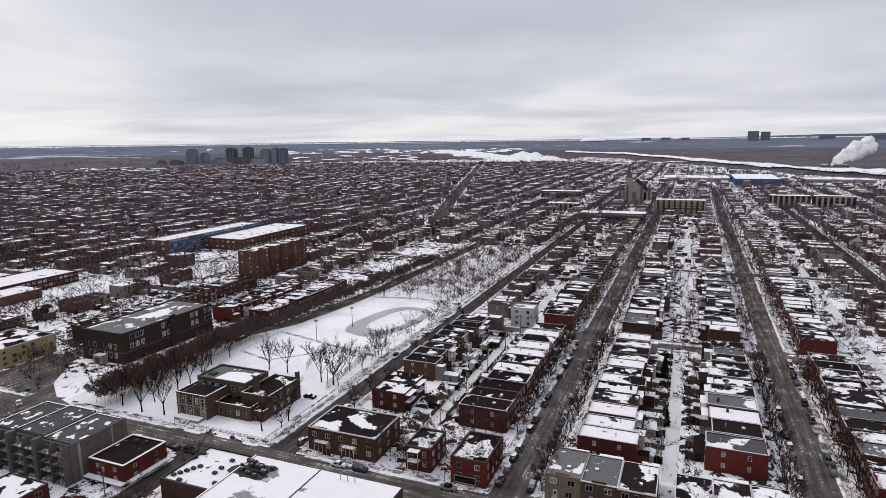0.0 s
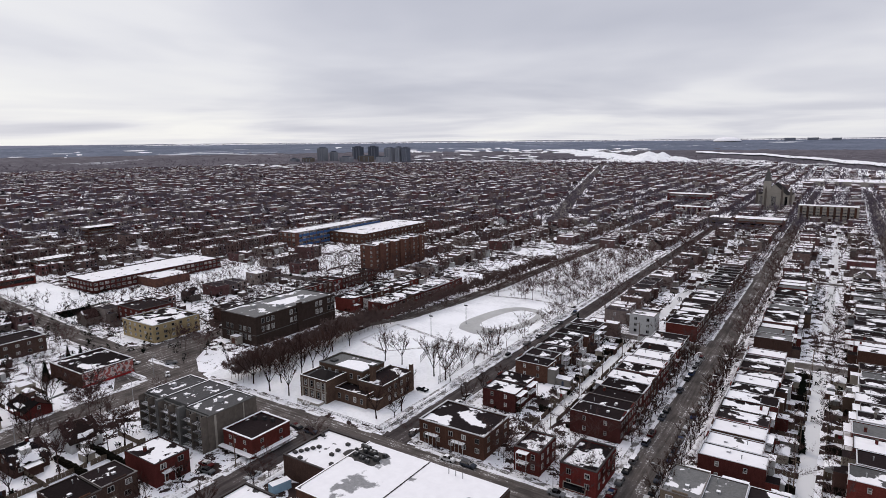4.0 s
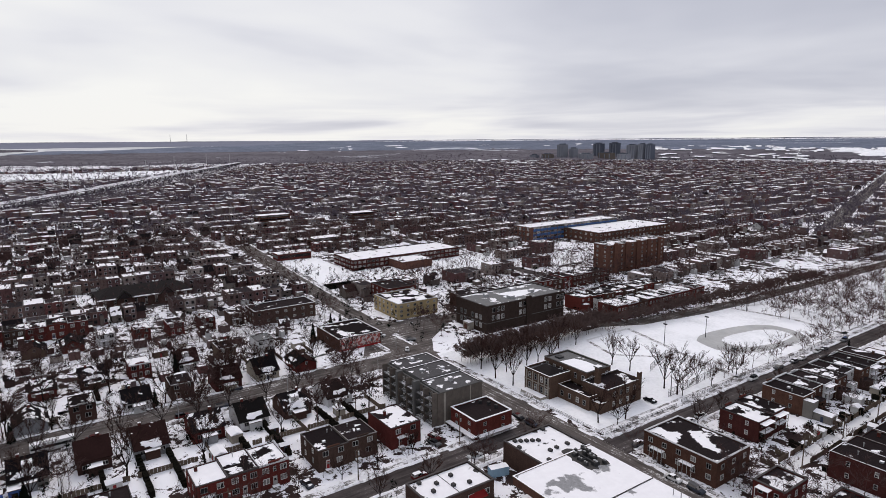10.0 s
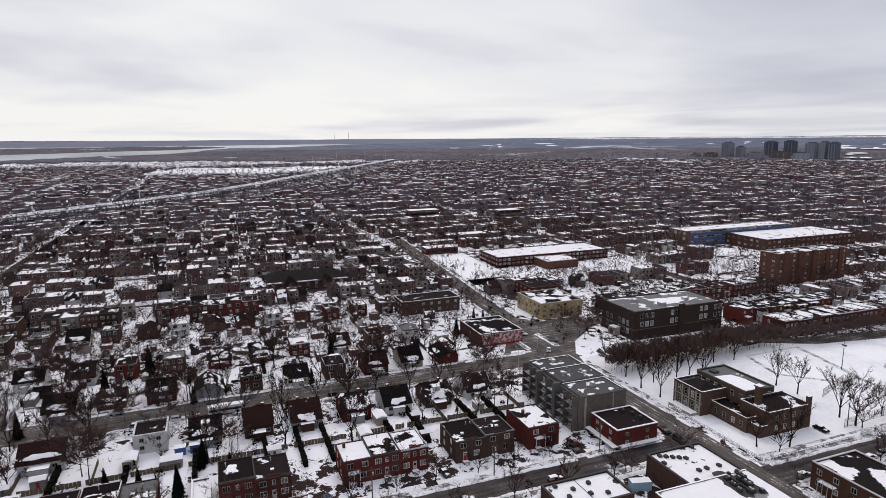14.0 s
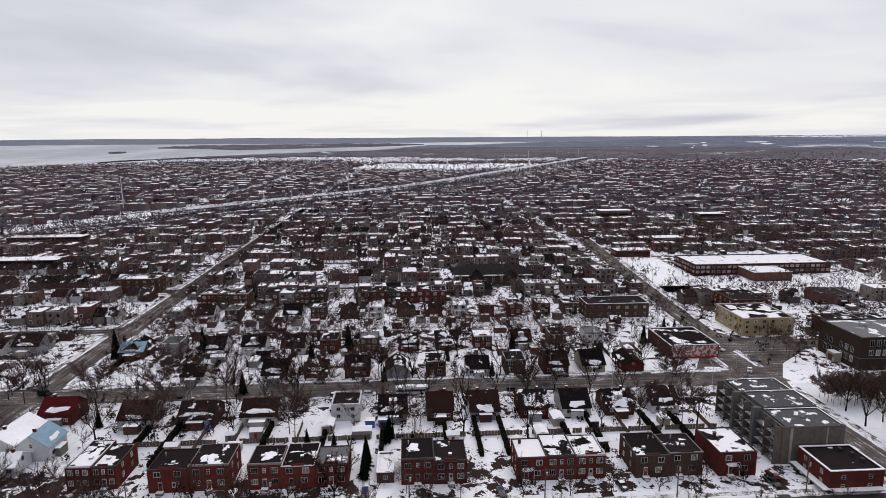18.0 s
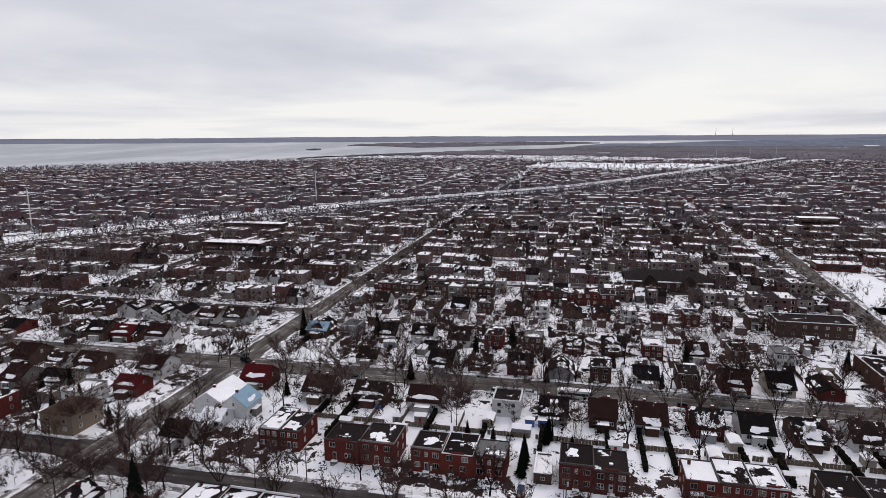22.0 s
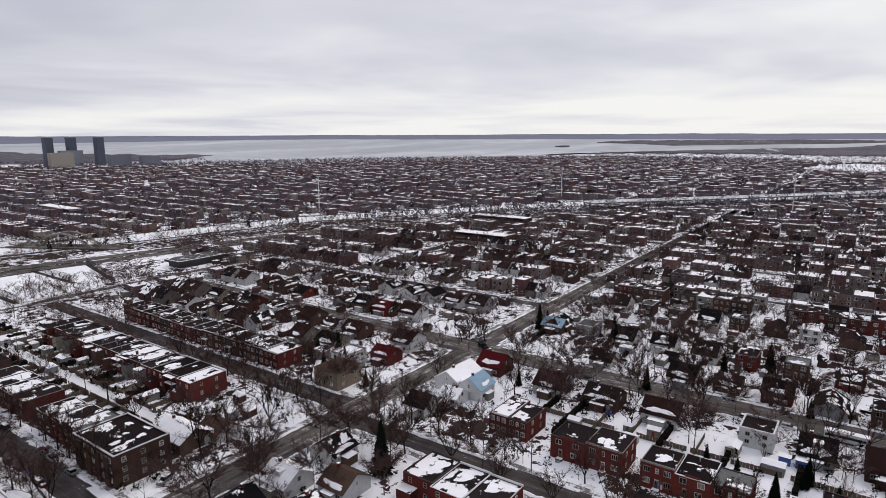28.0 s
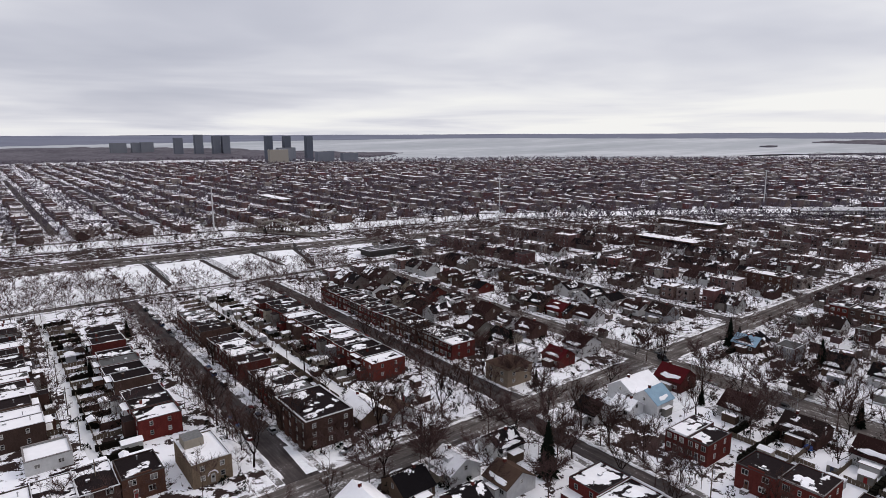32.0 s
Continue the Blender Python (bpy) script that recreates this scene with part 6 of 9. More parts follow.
    root, part = block("blue_panel_school", -404, -384, 357, 470, 13, "brick_orange", "roof_white", 3, "long school with blue panelled windows and orange brick end", "school", 4.2, (2.6, 2.4, "triple"), "S", 1.0)
    for k in range(3):
        for j in range(26):
            part("blue_panel", MB().box(20.0, 20.14, 4 + j * 4.2, 7.6 + j * 4.2, 0.8 + k * 4.1, 2.9 + k * 4.1, "blue_panel"), "blue spandrel panel")
            part("window", window_mesh(3.4, 1.6, "triple"), at=(20.0, 5.8 + j * 4.2, 3.0 + k * 4.1), turn=math.pi / 2)
    block("gym_hall", -384, -343, 398, 496, 9.5, "brick_brown", "roof_white", 2, "broad brick gym hall with white roof", "school", 5, (2.4, 1.6, "triple"), "SE", 1.0)
    # church hall with a long hipped roof
    root, part = block("church_hall", -379, -357, 28, 73, 5.6, BB, "roof_dark", 2, "long brick hall under a dark hipped roof with white verges", "hall", 4.4, (1.4, 1.8, "sash"), "SE", 0.8)
    h = MB()
    w, d, z = 22, 45, 5.85
    p = [(-1, -1, z), (w + 1, -1, z), (w + 1, d + 1, z), (-1, d + 1, z), (w / 2, 6, z + 4.6), (w / 2, d - 6, z + 4.6)]
    h.mesh_faces(p, [(0, 1, 4), (1, 2, 5, 4), (2, 3, 5), (3, 0, 4, 5), (3, 2, 1, 0)], "copper_roof")
    part("hipped_roof", h, "dark weathered hip roof")
    for y in (12, 33):
        g = MB()
        q = [(w * 0.62, y - 4, z), (w + 1.5, y - 4, z), (w + 1.5, y + 4, z), (w * 0.62, y + 4, z), (w * 0.62, y, z + 3.9), (w + 1.5, y, z + 3.9)]
        g.mesh_faces(q, [(0, 1, 5, 4), (2, 3, 4, 5), (1, 2, 5), (3, 0, 4)], "copper_roof")
        part("cross_gable", g)
        part("verge", MB().mesh_faces([(w + 1.6, y - 4.4, z - 0.2), (w + 1.6, y - 3.8, z - 0.2), (w + 1.6, y + 0.1, z + 3.9), (w + 1.6, y - 0.1, z + 4.3)], [(0, 1, 2, 3), (3, 2, 1, 0)], "snow"))
        part("verge", MB().mesh_faces([(w + 1.6, y + 4.4, z - 0.2), (w + 1.6, y + 3.8, z - 0.2), (w + 1.6, y - 0.1, z + 3.9), (w + 1.6, y + 0.1, z + 4.3)], [(0, 1, 2, 3), (3, 2, 1, 0)], "snow"))
    for y0, y1 in ((-1, 7.6), (16.4, 28.6), (37.4, d + 1)):
        part("eave_snow", MB().box(w + 0.5, w + 1.3, y0, y1, z - 0.05, z + 0.45, "snow"), "ridge of snow along the eaves")
    # big block on the southern corner, house with an arched door
    root, part = block("corner_walkup", -81, -66, -170, -148.5, 9.2, BB, "roof_dark", 3, "three-storey dark brown brick walk-up with snow on its roof", "apartment house", 3.8, (1.2, 1.4, "sash"), "NE", 0.8)
    for x, y, a, c2, k in ((4.5, 15.5, 1.6, 1.1, 1), (7.8, 16.2, 1.3, 0.8, 2), (10.8, 14.0, 1.9, 1.0, 3), (6.5, 11.0, 0.9, 0.7, 4), (11.5, 18.5, 2.2, 0.8, 5), (3.0, 6.0, 1.0, 1.6, 6)):
        part("snow_patch", blob(a, c2, 0.12, 90 + k), "lingering pad of snow", (x, y, 8.86))
    for x, y in ((5, 8), (10, 10), (8, 18)):
        part("roof_vent", MB().tube((x, y, 8.8), (x, y, 9.7), 0.16, 0.16, "grey_metal", 7))
    for x in (0.0, 15.0):
        for y in (3.5, 8.5, 13.5, 18.0):
            part("stair_bay" if x else "bay", MB().box(x - 0.5, x + 0.5, y - 1.1, y + 1.1, -0.2, 8.4, BB, top="concrete_dark"), "shallow brick bay")
    root, part = block("arched_house", -45.5, -35.5, -166.5, -149.5, 6.6, TB, "roof_white", 2, "tan stone house with an arched doorway and roof room", "house", 3.8, (1.2, 1.4, "sash"), "N", 0.8)
    part("roof_room", MB().box(4, 9, 2, 7, 6.2, 8.6, "siding", top="roof_grey"))
    a = MB()
    pts = [(math.cos(math.pi * k / 10) * 1.4, math.sin(math.pi * k / 10) * 1.4) for k in range(11)]
    a.mesh_faces([(5.0 + x, 17.1, 2.4 + z) for x, z in pts] + [(5.0 + x * 0.75, 17.25, 2.4 + z * 0.75) for x, z in pts], [(k, k + 1, 12 + k, 11 + k) for k in range(10)] + [(11 + k, 12 + k, k + 1, k) for k in range(10)], "snow")
    part("door_arch", a, "pale arch over the door")
    part("door", door_mesh(), at=(5.0, 17, 0.4), turn=math.pi)


heroes()

# ---- distant town ----

def taken(x, y):
    """Ground that is kept free, or that holds things placed one by one."""
    if -112 < x < 104 and 125 < y < (427 if -66 < x < 60 else 262):
        return True
    if -205 < x < -104 and 125 < y < 490:
        return True
    if -270 < x < -170 and 125 < y < 308 or -302 < x < -240 and 125 < y < 180:
        return True
    if -332 < x and -140 < y < 125:
        return True
    if -268 < x < 26 and -356 < y <= -120:
        return True
    if x > -352 and -352 < y < -120 and x > -268 and y < -345:
        return True
    for x0, x1, y0, y1 in ((-420, -330, 132, 290), (-415, -335, 345, 505), (-282, -255, 300, 380), (-386, -348, 22, 78), (-370, -342, -176, -138), (-340, -300, 300, 345), (-345, -285, 345, 400)):
        if x0 < x < x1 and y0 < y < y1:
            return True
    if -240 < x < 60 and -520 < y < -345:
        return True
    if -525 < x < -236 and abs(y - west_street(x)) < 8.5:
        return True
    # the fields beside the highway
    d = math.hypot(x, y)
    if 1500 < d < 2500:
        az = math.degrees(math.atan2(-x, y))
        if 78 < az < 95 and interp(az, SNOW_BACK) - 0.02 < math.degrees(math.atan2(86, d)) < interp(az, SNOW_BAND) + 0.22:
            return True
    # canal corridor
    for (ax, ay), (bx, by) in zip(CANAL, CANAL[1:]):
        if min(ax, bx) - 100 < x < max(ax, bx) + 100 and min(ay, by) - 100 < y < max(ay, by) + 100:
            dx, dy = bx - ax, by - ay
            t = max(0.0, min(1.0, ((x - ax) * dx + (y - ay) * dy) / (dx * dx + dy * dy)))
            near_side = dx * (y - ay) - dy * (x - ax) < 0
            if math.hypot(x - ax - t * dx, y - ay - t * dy) < (96 if near_side else 40):
                return True
    # avenue
    for (ax, ay), (bx, by) in (((-255, 600), (-345, 881)), ((-345, 881), (-725, 2131))):
        dx, dy = bx - ax, by - ay
        t = max(0.0, min(1.0, ((x - ax) * dx + (y - ay) * dy) / (dx * dx + dy * dy)))
        if math.hypot(x - ax - t * dx, y - ay - t * dy) < 17:
            return True
    return False


CANAL = [(420, -600), (150, -580), (-4, -556), (-173, -534), (-440, -477), (-645, -356), (-797, -253), (-944, -97), (-1098, 27), (-1600, 300), (-2207, 614)]
LIMIT = [(-20, 1250), (-13.7, 1300), (-7.4, 1500), (0, 1950), (4, 2330), (12, 2400), (22, 2350), (30, 2500), (40, 2500), (58, 2450), (75, 2250), (90, 2150), (100, 2200), (113, 2300), (122, 2180), (140, 1980), (150, 1920), (158, 2000), (185, 2300)]


def in_view(x, y):
    az = math.degrees(math.atan2(-x, y))
    az = az + 360 if az < -120 else az
    return -19 < az < 184, az


def rows_of_town():
    """Every street of the grid: rows of houses on both sides, seen only from afar."""
    r = random.Random(5)
    near, far = [], []
    xs_n = [-178 - 74 * k for k in range(42)] + [-106, -38, 34] + [107 + 73 * k for k in range(14)]
    for zone in ("n", "m", "s"):
        if zone == "n":
            xs, y0, y1 = xs_n, 136, 3300
        elif zone == "m":
            xs, y0, y1 = [-280 - 74 * k for k in range(40)], -124, 124
        else:
            xs, y0, y1 = [-54, 16] + [90 + 73 * k for k in range(4)] + [-135, -206] + [-280 - 74 * k for k in range(40)], -2400, -138
        for x in xs:
            for side in (-1, 1):
                y = y0 + r.uniform(0, 6)
                left = 0
                while y < y1:
                    if left <= 0:
                        # a terrace: houses of one depth and set-back, then the next
                        left, depth, back, tall = r.randint(3, 9), r.choice((9, 10.5, 11.5, 12.5, 14)), r.uniform(-1.0, 2.0), r.choice((5.8, 6.4, 6.8, 6.8, 7.2, 9.2))
                        wide = r.choice((5.6, 6.4, 7.2, 7.8, 9.0))
                    left -= 1
                    fx = x + side * (11 + back + r.choice((0, 0, 0, 0.5)))
                    d = depth + r.choice((0, 0, 0, 1.5, -1.2))
                    cx = fx + side * d / 2
                    dist = math.hypot(cx, y)
                    w = wide if dist < 900 else r.choice((6, 7, 8, 10, 12, 16))
                    ok, az = in_view(cx, y)
                    cross = (y - 128) % 148 if zone == "n" else (y + 131) % 148 if zone == "s" else 50
                    free = ok and dist < interp(az, LIMIT) and not taken(cx, y + w / 2) and 6 < cross < 142 - w
                    if free and r.random() > (0.10 if dist < 900 else 0.24):
                        h = tall + (r.choice((0, 0, 0, 0.4, -0.4)) if dist < 900 else r.choice((0, 0.8, -0.8, -2.4)))
                        gable = r.random() < (0.7 if -420 < cx < -260 and -345 < y < -135 else 0.25 if zone == "m" else 0.08)
                        if gable:
                            d = min(d, 9.0)
                        (near if dist < 760 else far).append((cx - d / 2, cx + d / 2, y, y + w - (1.4 if gable else 0.0 if r.random() < 0.8 else 1.6), h, gable, side))
                    y += w
    return near, far


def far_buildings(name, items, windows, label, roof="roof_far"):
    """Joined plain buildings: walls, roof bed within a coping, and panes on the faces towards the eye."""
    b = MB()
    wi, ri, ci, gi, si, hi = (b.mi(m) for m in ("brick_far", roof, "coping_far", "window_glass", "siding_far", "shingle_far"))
    V, F, I = b.v, b.f, b.i
    r = random.Random(9)
    for x0, x1, y0, y1, h, gable, side in items:
        n = len(V)
        if gable:
            rise = (x1 - x0) * 0.36
            xm = (x0 + x1) / 2
            h = min(h, 3.9)
            V += [(x0, y0, 0), (x1, y0, 0), (x1, y1, 0), (x0, y1, 0), (x0, y0, h), (x1, y0, h), (x1, y1, h), (x0, y1, h), (xm, y0, h + rise), (xm, y1, h + rise)]
            F += [(n, n + 1, n + 5, n + 8, n + 4), (n + 1, n + 2, n + 6, n + 5), (n + 2, n + 3, n + 7, n + 9, n + 6), (n + 3, n, n + 4, n + 7)]
            I += [si] * 4
            m = len(V)
            V += [(x0 - 0.4, y0 - 0.4, h - 0.1), (x0 - 0.4, y1 + 0.4, h - 0.1), (xm, y0 - 0.4, h + rise + 0.15), (xm, y1 + 0.4, h + rise + 0.15), (x1 + 0.4, y0 - 0.4, h - 0.1), (x1 + 0.4, y1 + 0.4, h - 0.1)]
            F += [(m, m + 2, m + 3, m + 1), (m + 2, m + 4, m + 5, m + 3)]
            I += [hi, hi]
            continue
        V += [(x0, y0, 0), (x1, y0, 0), (x1, y1, 0), (x0, y1, 0), (x0, y0, h), (x1, y0, h), (x1, y1, h), (x0, y1, h)]
        F += [(n, n + 1, n + 5, n + 4), (n + 1, n + 2, n + 6, n + 5), (n + 2, n + 3, n + 7, n + 6), (n + 3, n, n + 4, n + 7)]
        I += [wi] * 4
        if math.hypot(x0, y0) > 1050:
            F.append((n + 4, n + 5, n + 6, n + 7))
            I.append(ri)
            continue
        t = 0.3
        z = h - 0.25
        m = len(V)
        V += [(x0 + t, y0 + t, h), (x1 - t, y0 + t, h), (x1 - t, y1 - t, h), (x0 + t, y1 - t, h), (x0 + t, y0 + t, z), (x1 - t, y0 + t, z), (x1 - t, y1 - t, z), (x0 + t, y1 - t, z)]
        for k in range(4):
            q = (k + 1) % 4
            F.append((n + 4 + k, n + 4 + q, m + q, m + k))
            F.append((m + k, m + q, m + 4 + q, m + 4 + k))
            I += [ci, wi]
        V += [(x0 + t, y0 + t, z + 0.02), (x1 - t, y0 + t, z + 0.02), (x1 - t, y1 - t, z + 0.02), (x0 + t, y1 - t, z + 0.02)]
        F.append((m + 8, m + 9, m + 10, m + 11))
        I.append(ri)
        # back sheds and porches
        if r.random() < (0.7 if windows else 0.25):
            bx0, bx1 = (x1, x1 + 3) if side > 0 else (x0 - 3, x0)
            yb = y0 + (y1 - y0) * 0.5
            hb = r.choice((2.8, 3.0, 5.2))
            k = len(V)
            V += [(bx0, y0 + 0.3, 0), (bx1, y0 + 0.3, 0), (bx1, yb, 0), (bx0, yb, 0), (bx0, y0 + 0.3, hb), (bx1, y0 + 0.3, hb), (bx1, yb, hb), (bx0, yb, hb)]
            F += [(k, k + 1, k + 5, k + 4), (k + 1, k + 2, k + 6, k + 5), (k + 2, k + 3, k + 7, k + 6), (k + 3, k, k + 4, k + 7), (k + 4, k + 5, k + 6, k + 7)]
            I += [si] * 4 + [ri]
        if windows:
            # garage at the lane, roof stack, and framed panes storey by storey
            if r.random() < 0.55:
                gx = (x1 + r.uniform(7, 11)) if side > 0 else (x0 - r.uniform(7, 11))
                gy, gw = y0 + r.uniform(0.5, 2.5), r.uniform(1.4, 2.4)
                k = len(V)
                V += [(gx - 2, gy - gw, 0), (gx + 2, gy - gw, 0), (gx + 2, gy + gw, 0), (gx - 2, gy + gw, 0), (gx - 2, gy - gw, 2.4), (gx + 2, gy - gw, 2.4), (gx + 2, gy + gw, 2.4), (gx - 2, gy + gw, 2.4)]
                F += [(k, k + 1, k + 5, k + 4), (k + 1, k + 2, k + 6, k + 5), (k + 2, k + 3, k + 7, k + 6), (k + 3, k, k + 4, k + 7), (k + 4, k + 5, k + 6, k + 7)]
                I += [si] * 4 + [ri]
            sx, sy = x0 + (x1 - x0) * r.uniform(0.2, 0.8), y0 + (y1 - y0) * r.uniform(0.2, 0.8)
            k = len(V)
            V += [(sx - 0.4, sy - 0.4, z), (sx + 0.4, sy - 0.4, z), (sx + 0.4, sy + 0.4, z), (sx - 0.4, sy + 0.4, z), (sx - 0.4, sy - 0.4, z + 1.2), (sx + 0.4, sy - 0.4, z + 1.2), (sx + 0.4, sy + 0.4, z + 1.2), (sx - 0.4, sy + 0.4, z + 1.2)]
            F += [(k, k + 1, k + 5, k + 4), (k + 1, k + 2, k + 6, k + 5), (k + 2, k + 3, k + 7, k + 6), (k + 3, k, k + 4, k + 7), (k + 4, k + 5, k + 6, k + 7)]
            I += [wi] * 4 + [ci]
            sgn = 1 if x1 < 0 else -1
            px = x1 if x1 < 0 else x0
            n_up = 3 if h > 8.5 else 2
            n_on = max(2, int((y1 - y0) / 3.0))
            for u in range(n_up):
                zz = 1.2 + u * (h - 1.0) / n_up
                for f in range(n_on):
                    if r.random() < 0.12:
                        continue
                    yc = y0 + (y1 - y0) * (f + 0.5) / n_on
                    for grow, off, mi in ((0.14, 0.04, ci), (0.0, 0.08, gi)):
                        a, q = 0.6 + grow, px + sgn * off
                        k = len(V)
                        V += [(q, yc - a, zz - grow), (q, yc + a, zz - grow), (q, yc + a, zz + 1.4 + grow), (q, yc - a, zz + 1.4 + grow)]
                        F.append((k, k + 1, k + 2, k + 3) if x1 < 0 else (k + 3, k + 2, k + 1, k))
                        I.append(mi)
            # the end wall that looks to the eye
            py, sg = (y0, -1) if y0 > 0 else (y1, 1)
            for u in range(n_up):
                zz = 1.3 + u * (h - 1.0) / n_up
                xc = x0 + (x1 - x0) * (0.3 + 0.4 * r.random())
                for grow, off, mi in ((0.13, 0.04, ci), (0.0, 0.08, gi)):
                    a, q = 0.45 + grow, py + sg * off
                    k = len(V)
                    V += [(xc - a, q, zz - grow), (xc + a, q, zz - grow), (xc + a, q, zz + 1.3 + grow), (xc - a, q, zz + 1.3 + grow)]
                    F.append((k, k + 1, k + 2, k + 3) if sg < 0 else (k + 3, k + 2, k + 1, k))
                    I.append(mi)
    return tagged(solo(name, b), label, "houses", kind="stuff")


TOWN_NEAR, TOWN_FAR = rows_of_town()
for q in range(4):
    part_items = [t for k, t in enumerate(TOWN_NEAR) if int((math.degrees(math.atan2(-t[0], t[2])) % 360 + 20) // 55) % 4 == q]
    if part_items:
        far_buildings("terraces", part_items, True, "rows of flat-roofed brick houses with patchy snow")
YARDS = []
_r = random.Random(31)
for _x, _y0, _y1, _step in ((-265, -112, 100, 9.0), (-284, -112, 80, 8.0), (-275, -112, 96, 17.0), (-237.5, -112, 96, 13.0), (-236.5, -338, -148, 9.5), (-270, -338, -150, 8.5), (-161, -290, -172, 11.0), (-212.5, -338, -150, 16.0), (-314, -118, 118, 8.5)):
    _y = _y0
    while _y < _y1:
        _w, _d = _r.uniform(2.6, 5.2), _r.uniform(2.6, 4.6)
        if _r.random() < 0.75:
            YARDS.append((_x - _d / 2, _x + _d / 2, _y, _y + _w, _r.choice((2.3, 2.5, 2.9, 3.4)), _r.random() < 0.2, 1))
        _y += _step * _r.uniform(0.8, 1.3)
far_buildings("yard_sheds", YARDS, False, "low sheds and garages in the back yards under snow", "roof_far")
far_buildings("terraces", [(x - 5.5, x + 5.5, y, y + 9.5, 6.2, k % 3 > 0, 1) for k, (x, y) in enumerate((x, y) for x in (-172, -191, -224, -256) for y in (-338, -324, -310))], True, "small gabled houses at the end of the street")
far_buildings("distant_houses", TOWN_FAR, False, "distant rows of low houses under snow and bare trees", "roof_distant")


def grid_roads():
    """The streets between the far rows, one band of asphalt each, broken where other ground lies."""
    b = MB()

    def run(pts):
        if len(pts) > 1:
            q = strip(pts, 8.5, 0.035, "asphalt")
            b.mesh_faces(q.v, q.f, "asphalt")

    lines = [((-178 - 74 * k, 140), (0, 1), 1000) for k in range(14)] + [((x, 300), (0, 1), 900) for x in (-106, -38, 34, 107, 180, 253)]
    lines += [((-280 - 74 * k, -130), (0, 1), 254) for k in range(14)] + [((x, -640), (0, -1), 900) for x in (-54, 16, 90, 163, -135, -206)] + [((-280 - 74 * k, -138), (0, -1), 1000) for k in range(13)]
    lines += [((-210, 128 + 148 * k), (-1, 0), 1000) for k in range(7)] + [((-265, -131 - 148 * k), (-1, 0), 900) for k in range(6)] + [((-560, -131), (-1, 0), 700)]
    for (x, y), (dx, dy), length in lines:
        pts = []
        for k in range(int(length / 15)):
            p = (x + dx * 15 * k, y + dy * 15 * k)
            ok, az = in_view(*p)
            if ok and math.hypot(*p) < interp(az, LIMIT) and not taken(*p):
                pts.append(p)
            else:
                run(pts)
                pts = []
        run(pts)
    tagged(solo("road", b), "dark asphalt streets between the far rows", "street", kind="structure")


grid_roads()


def landmark(name, x, y, w, d, h, wall, roof, label, category, floors=0, z=None):
    z0 = gz(math.hypot(x, y)) if z is None else z
    root = tagged(new(name), label, category)
    root.location = (x, y, z0)
    az = math.atan2(-x, y)
    root.rotation_euler = (0, 0, 0)

    def part(n, mb):
        o = new(n, mb.data(n) if isinstance(mb, MB) else mb)
        o.parent = root
        return o

    part("wall", MB().box(-w / 2, w / 2, -d / 2, d / 2, -2, h, wall, top=roof))
    if floors and math.hypot(x, y) < 1500:
        fl = h / floors
        # bands of windows, storey by storey, on the two faces that look to the town
        s = 1 if x < 0 else -1
        t = -1 if y > 0 else 1
        for k in range(floors):
            z0, z1 = fl * (k + 0.34), fl * (k + 0.78)
            part("window_band", MB().box(s * w / 2 - 0.2, s * w / 2 + 0.2, -d * 0.45, d * 0.45, z0, z1, "window_glass"))
            part("window_band", MB().box(-w * 0.45, w * 0.45, t * d / 2 - 0.2, t * d / 2 + 0.2, z0, z1, "window_glass"))
    return root, part


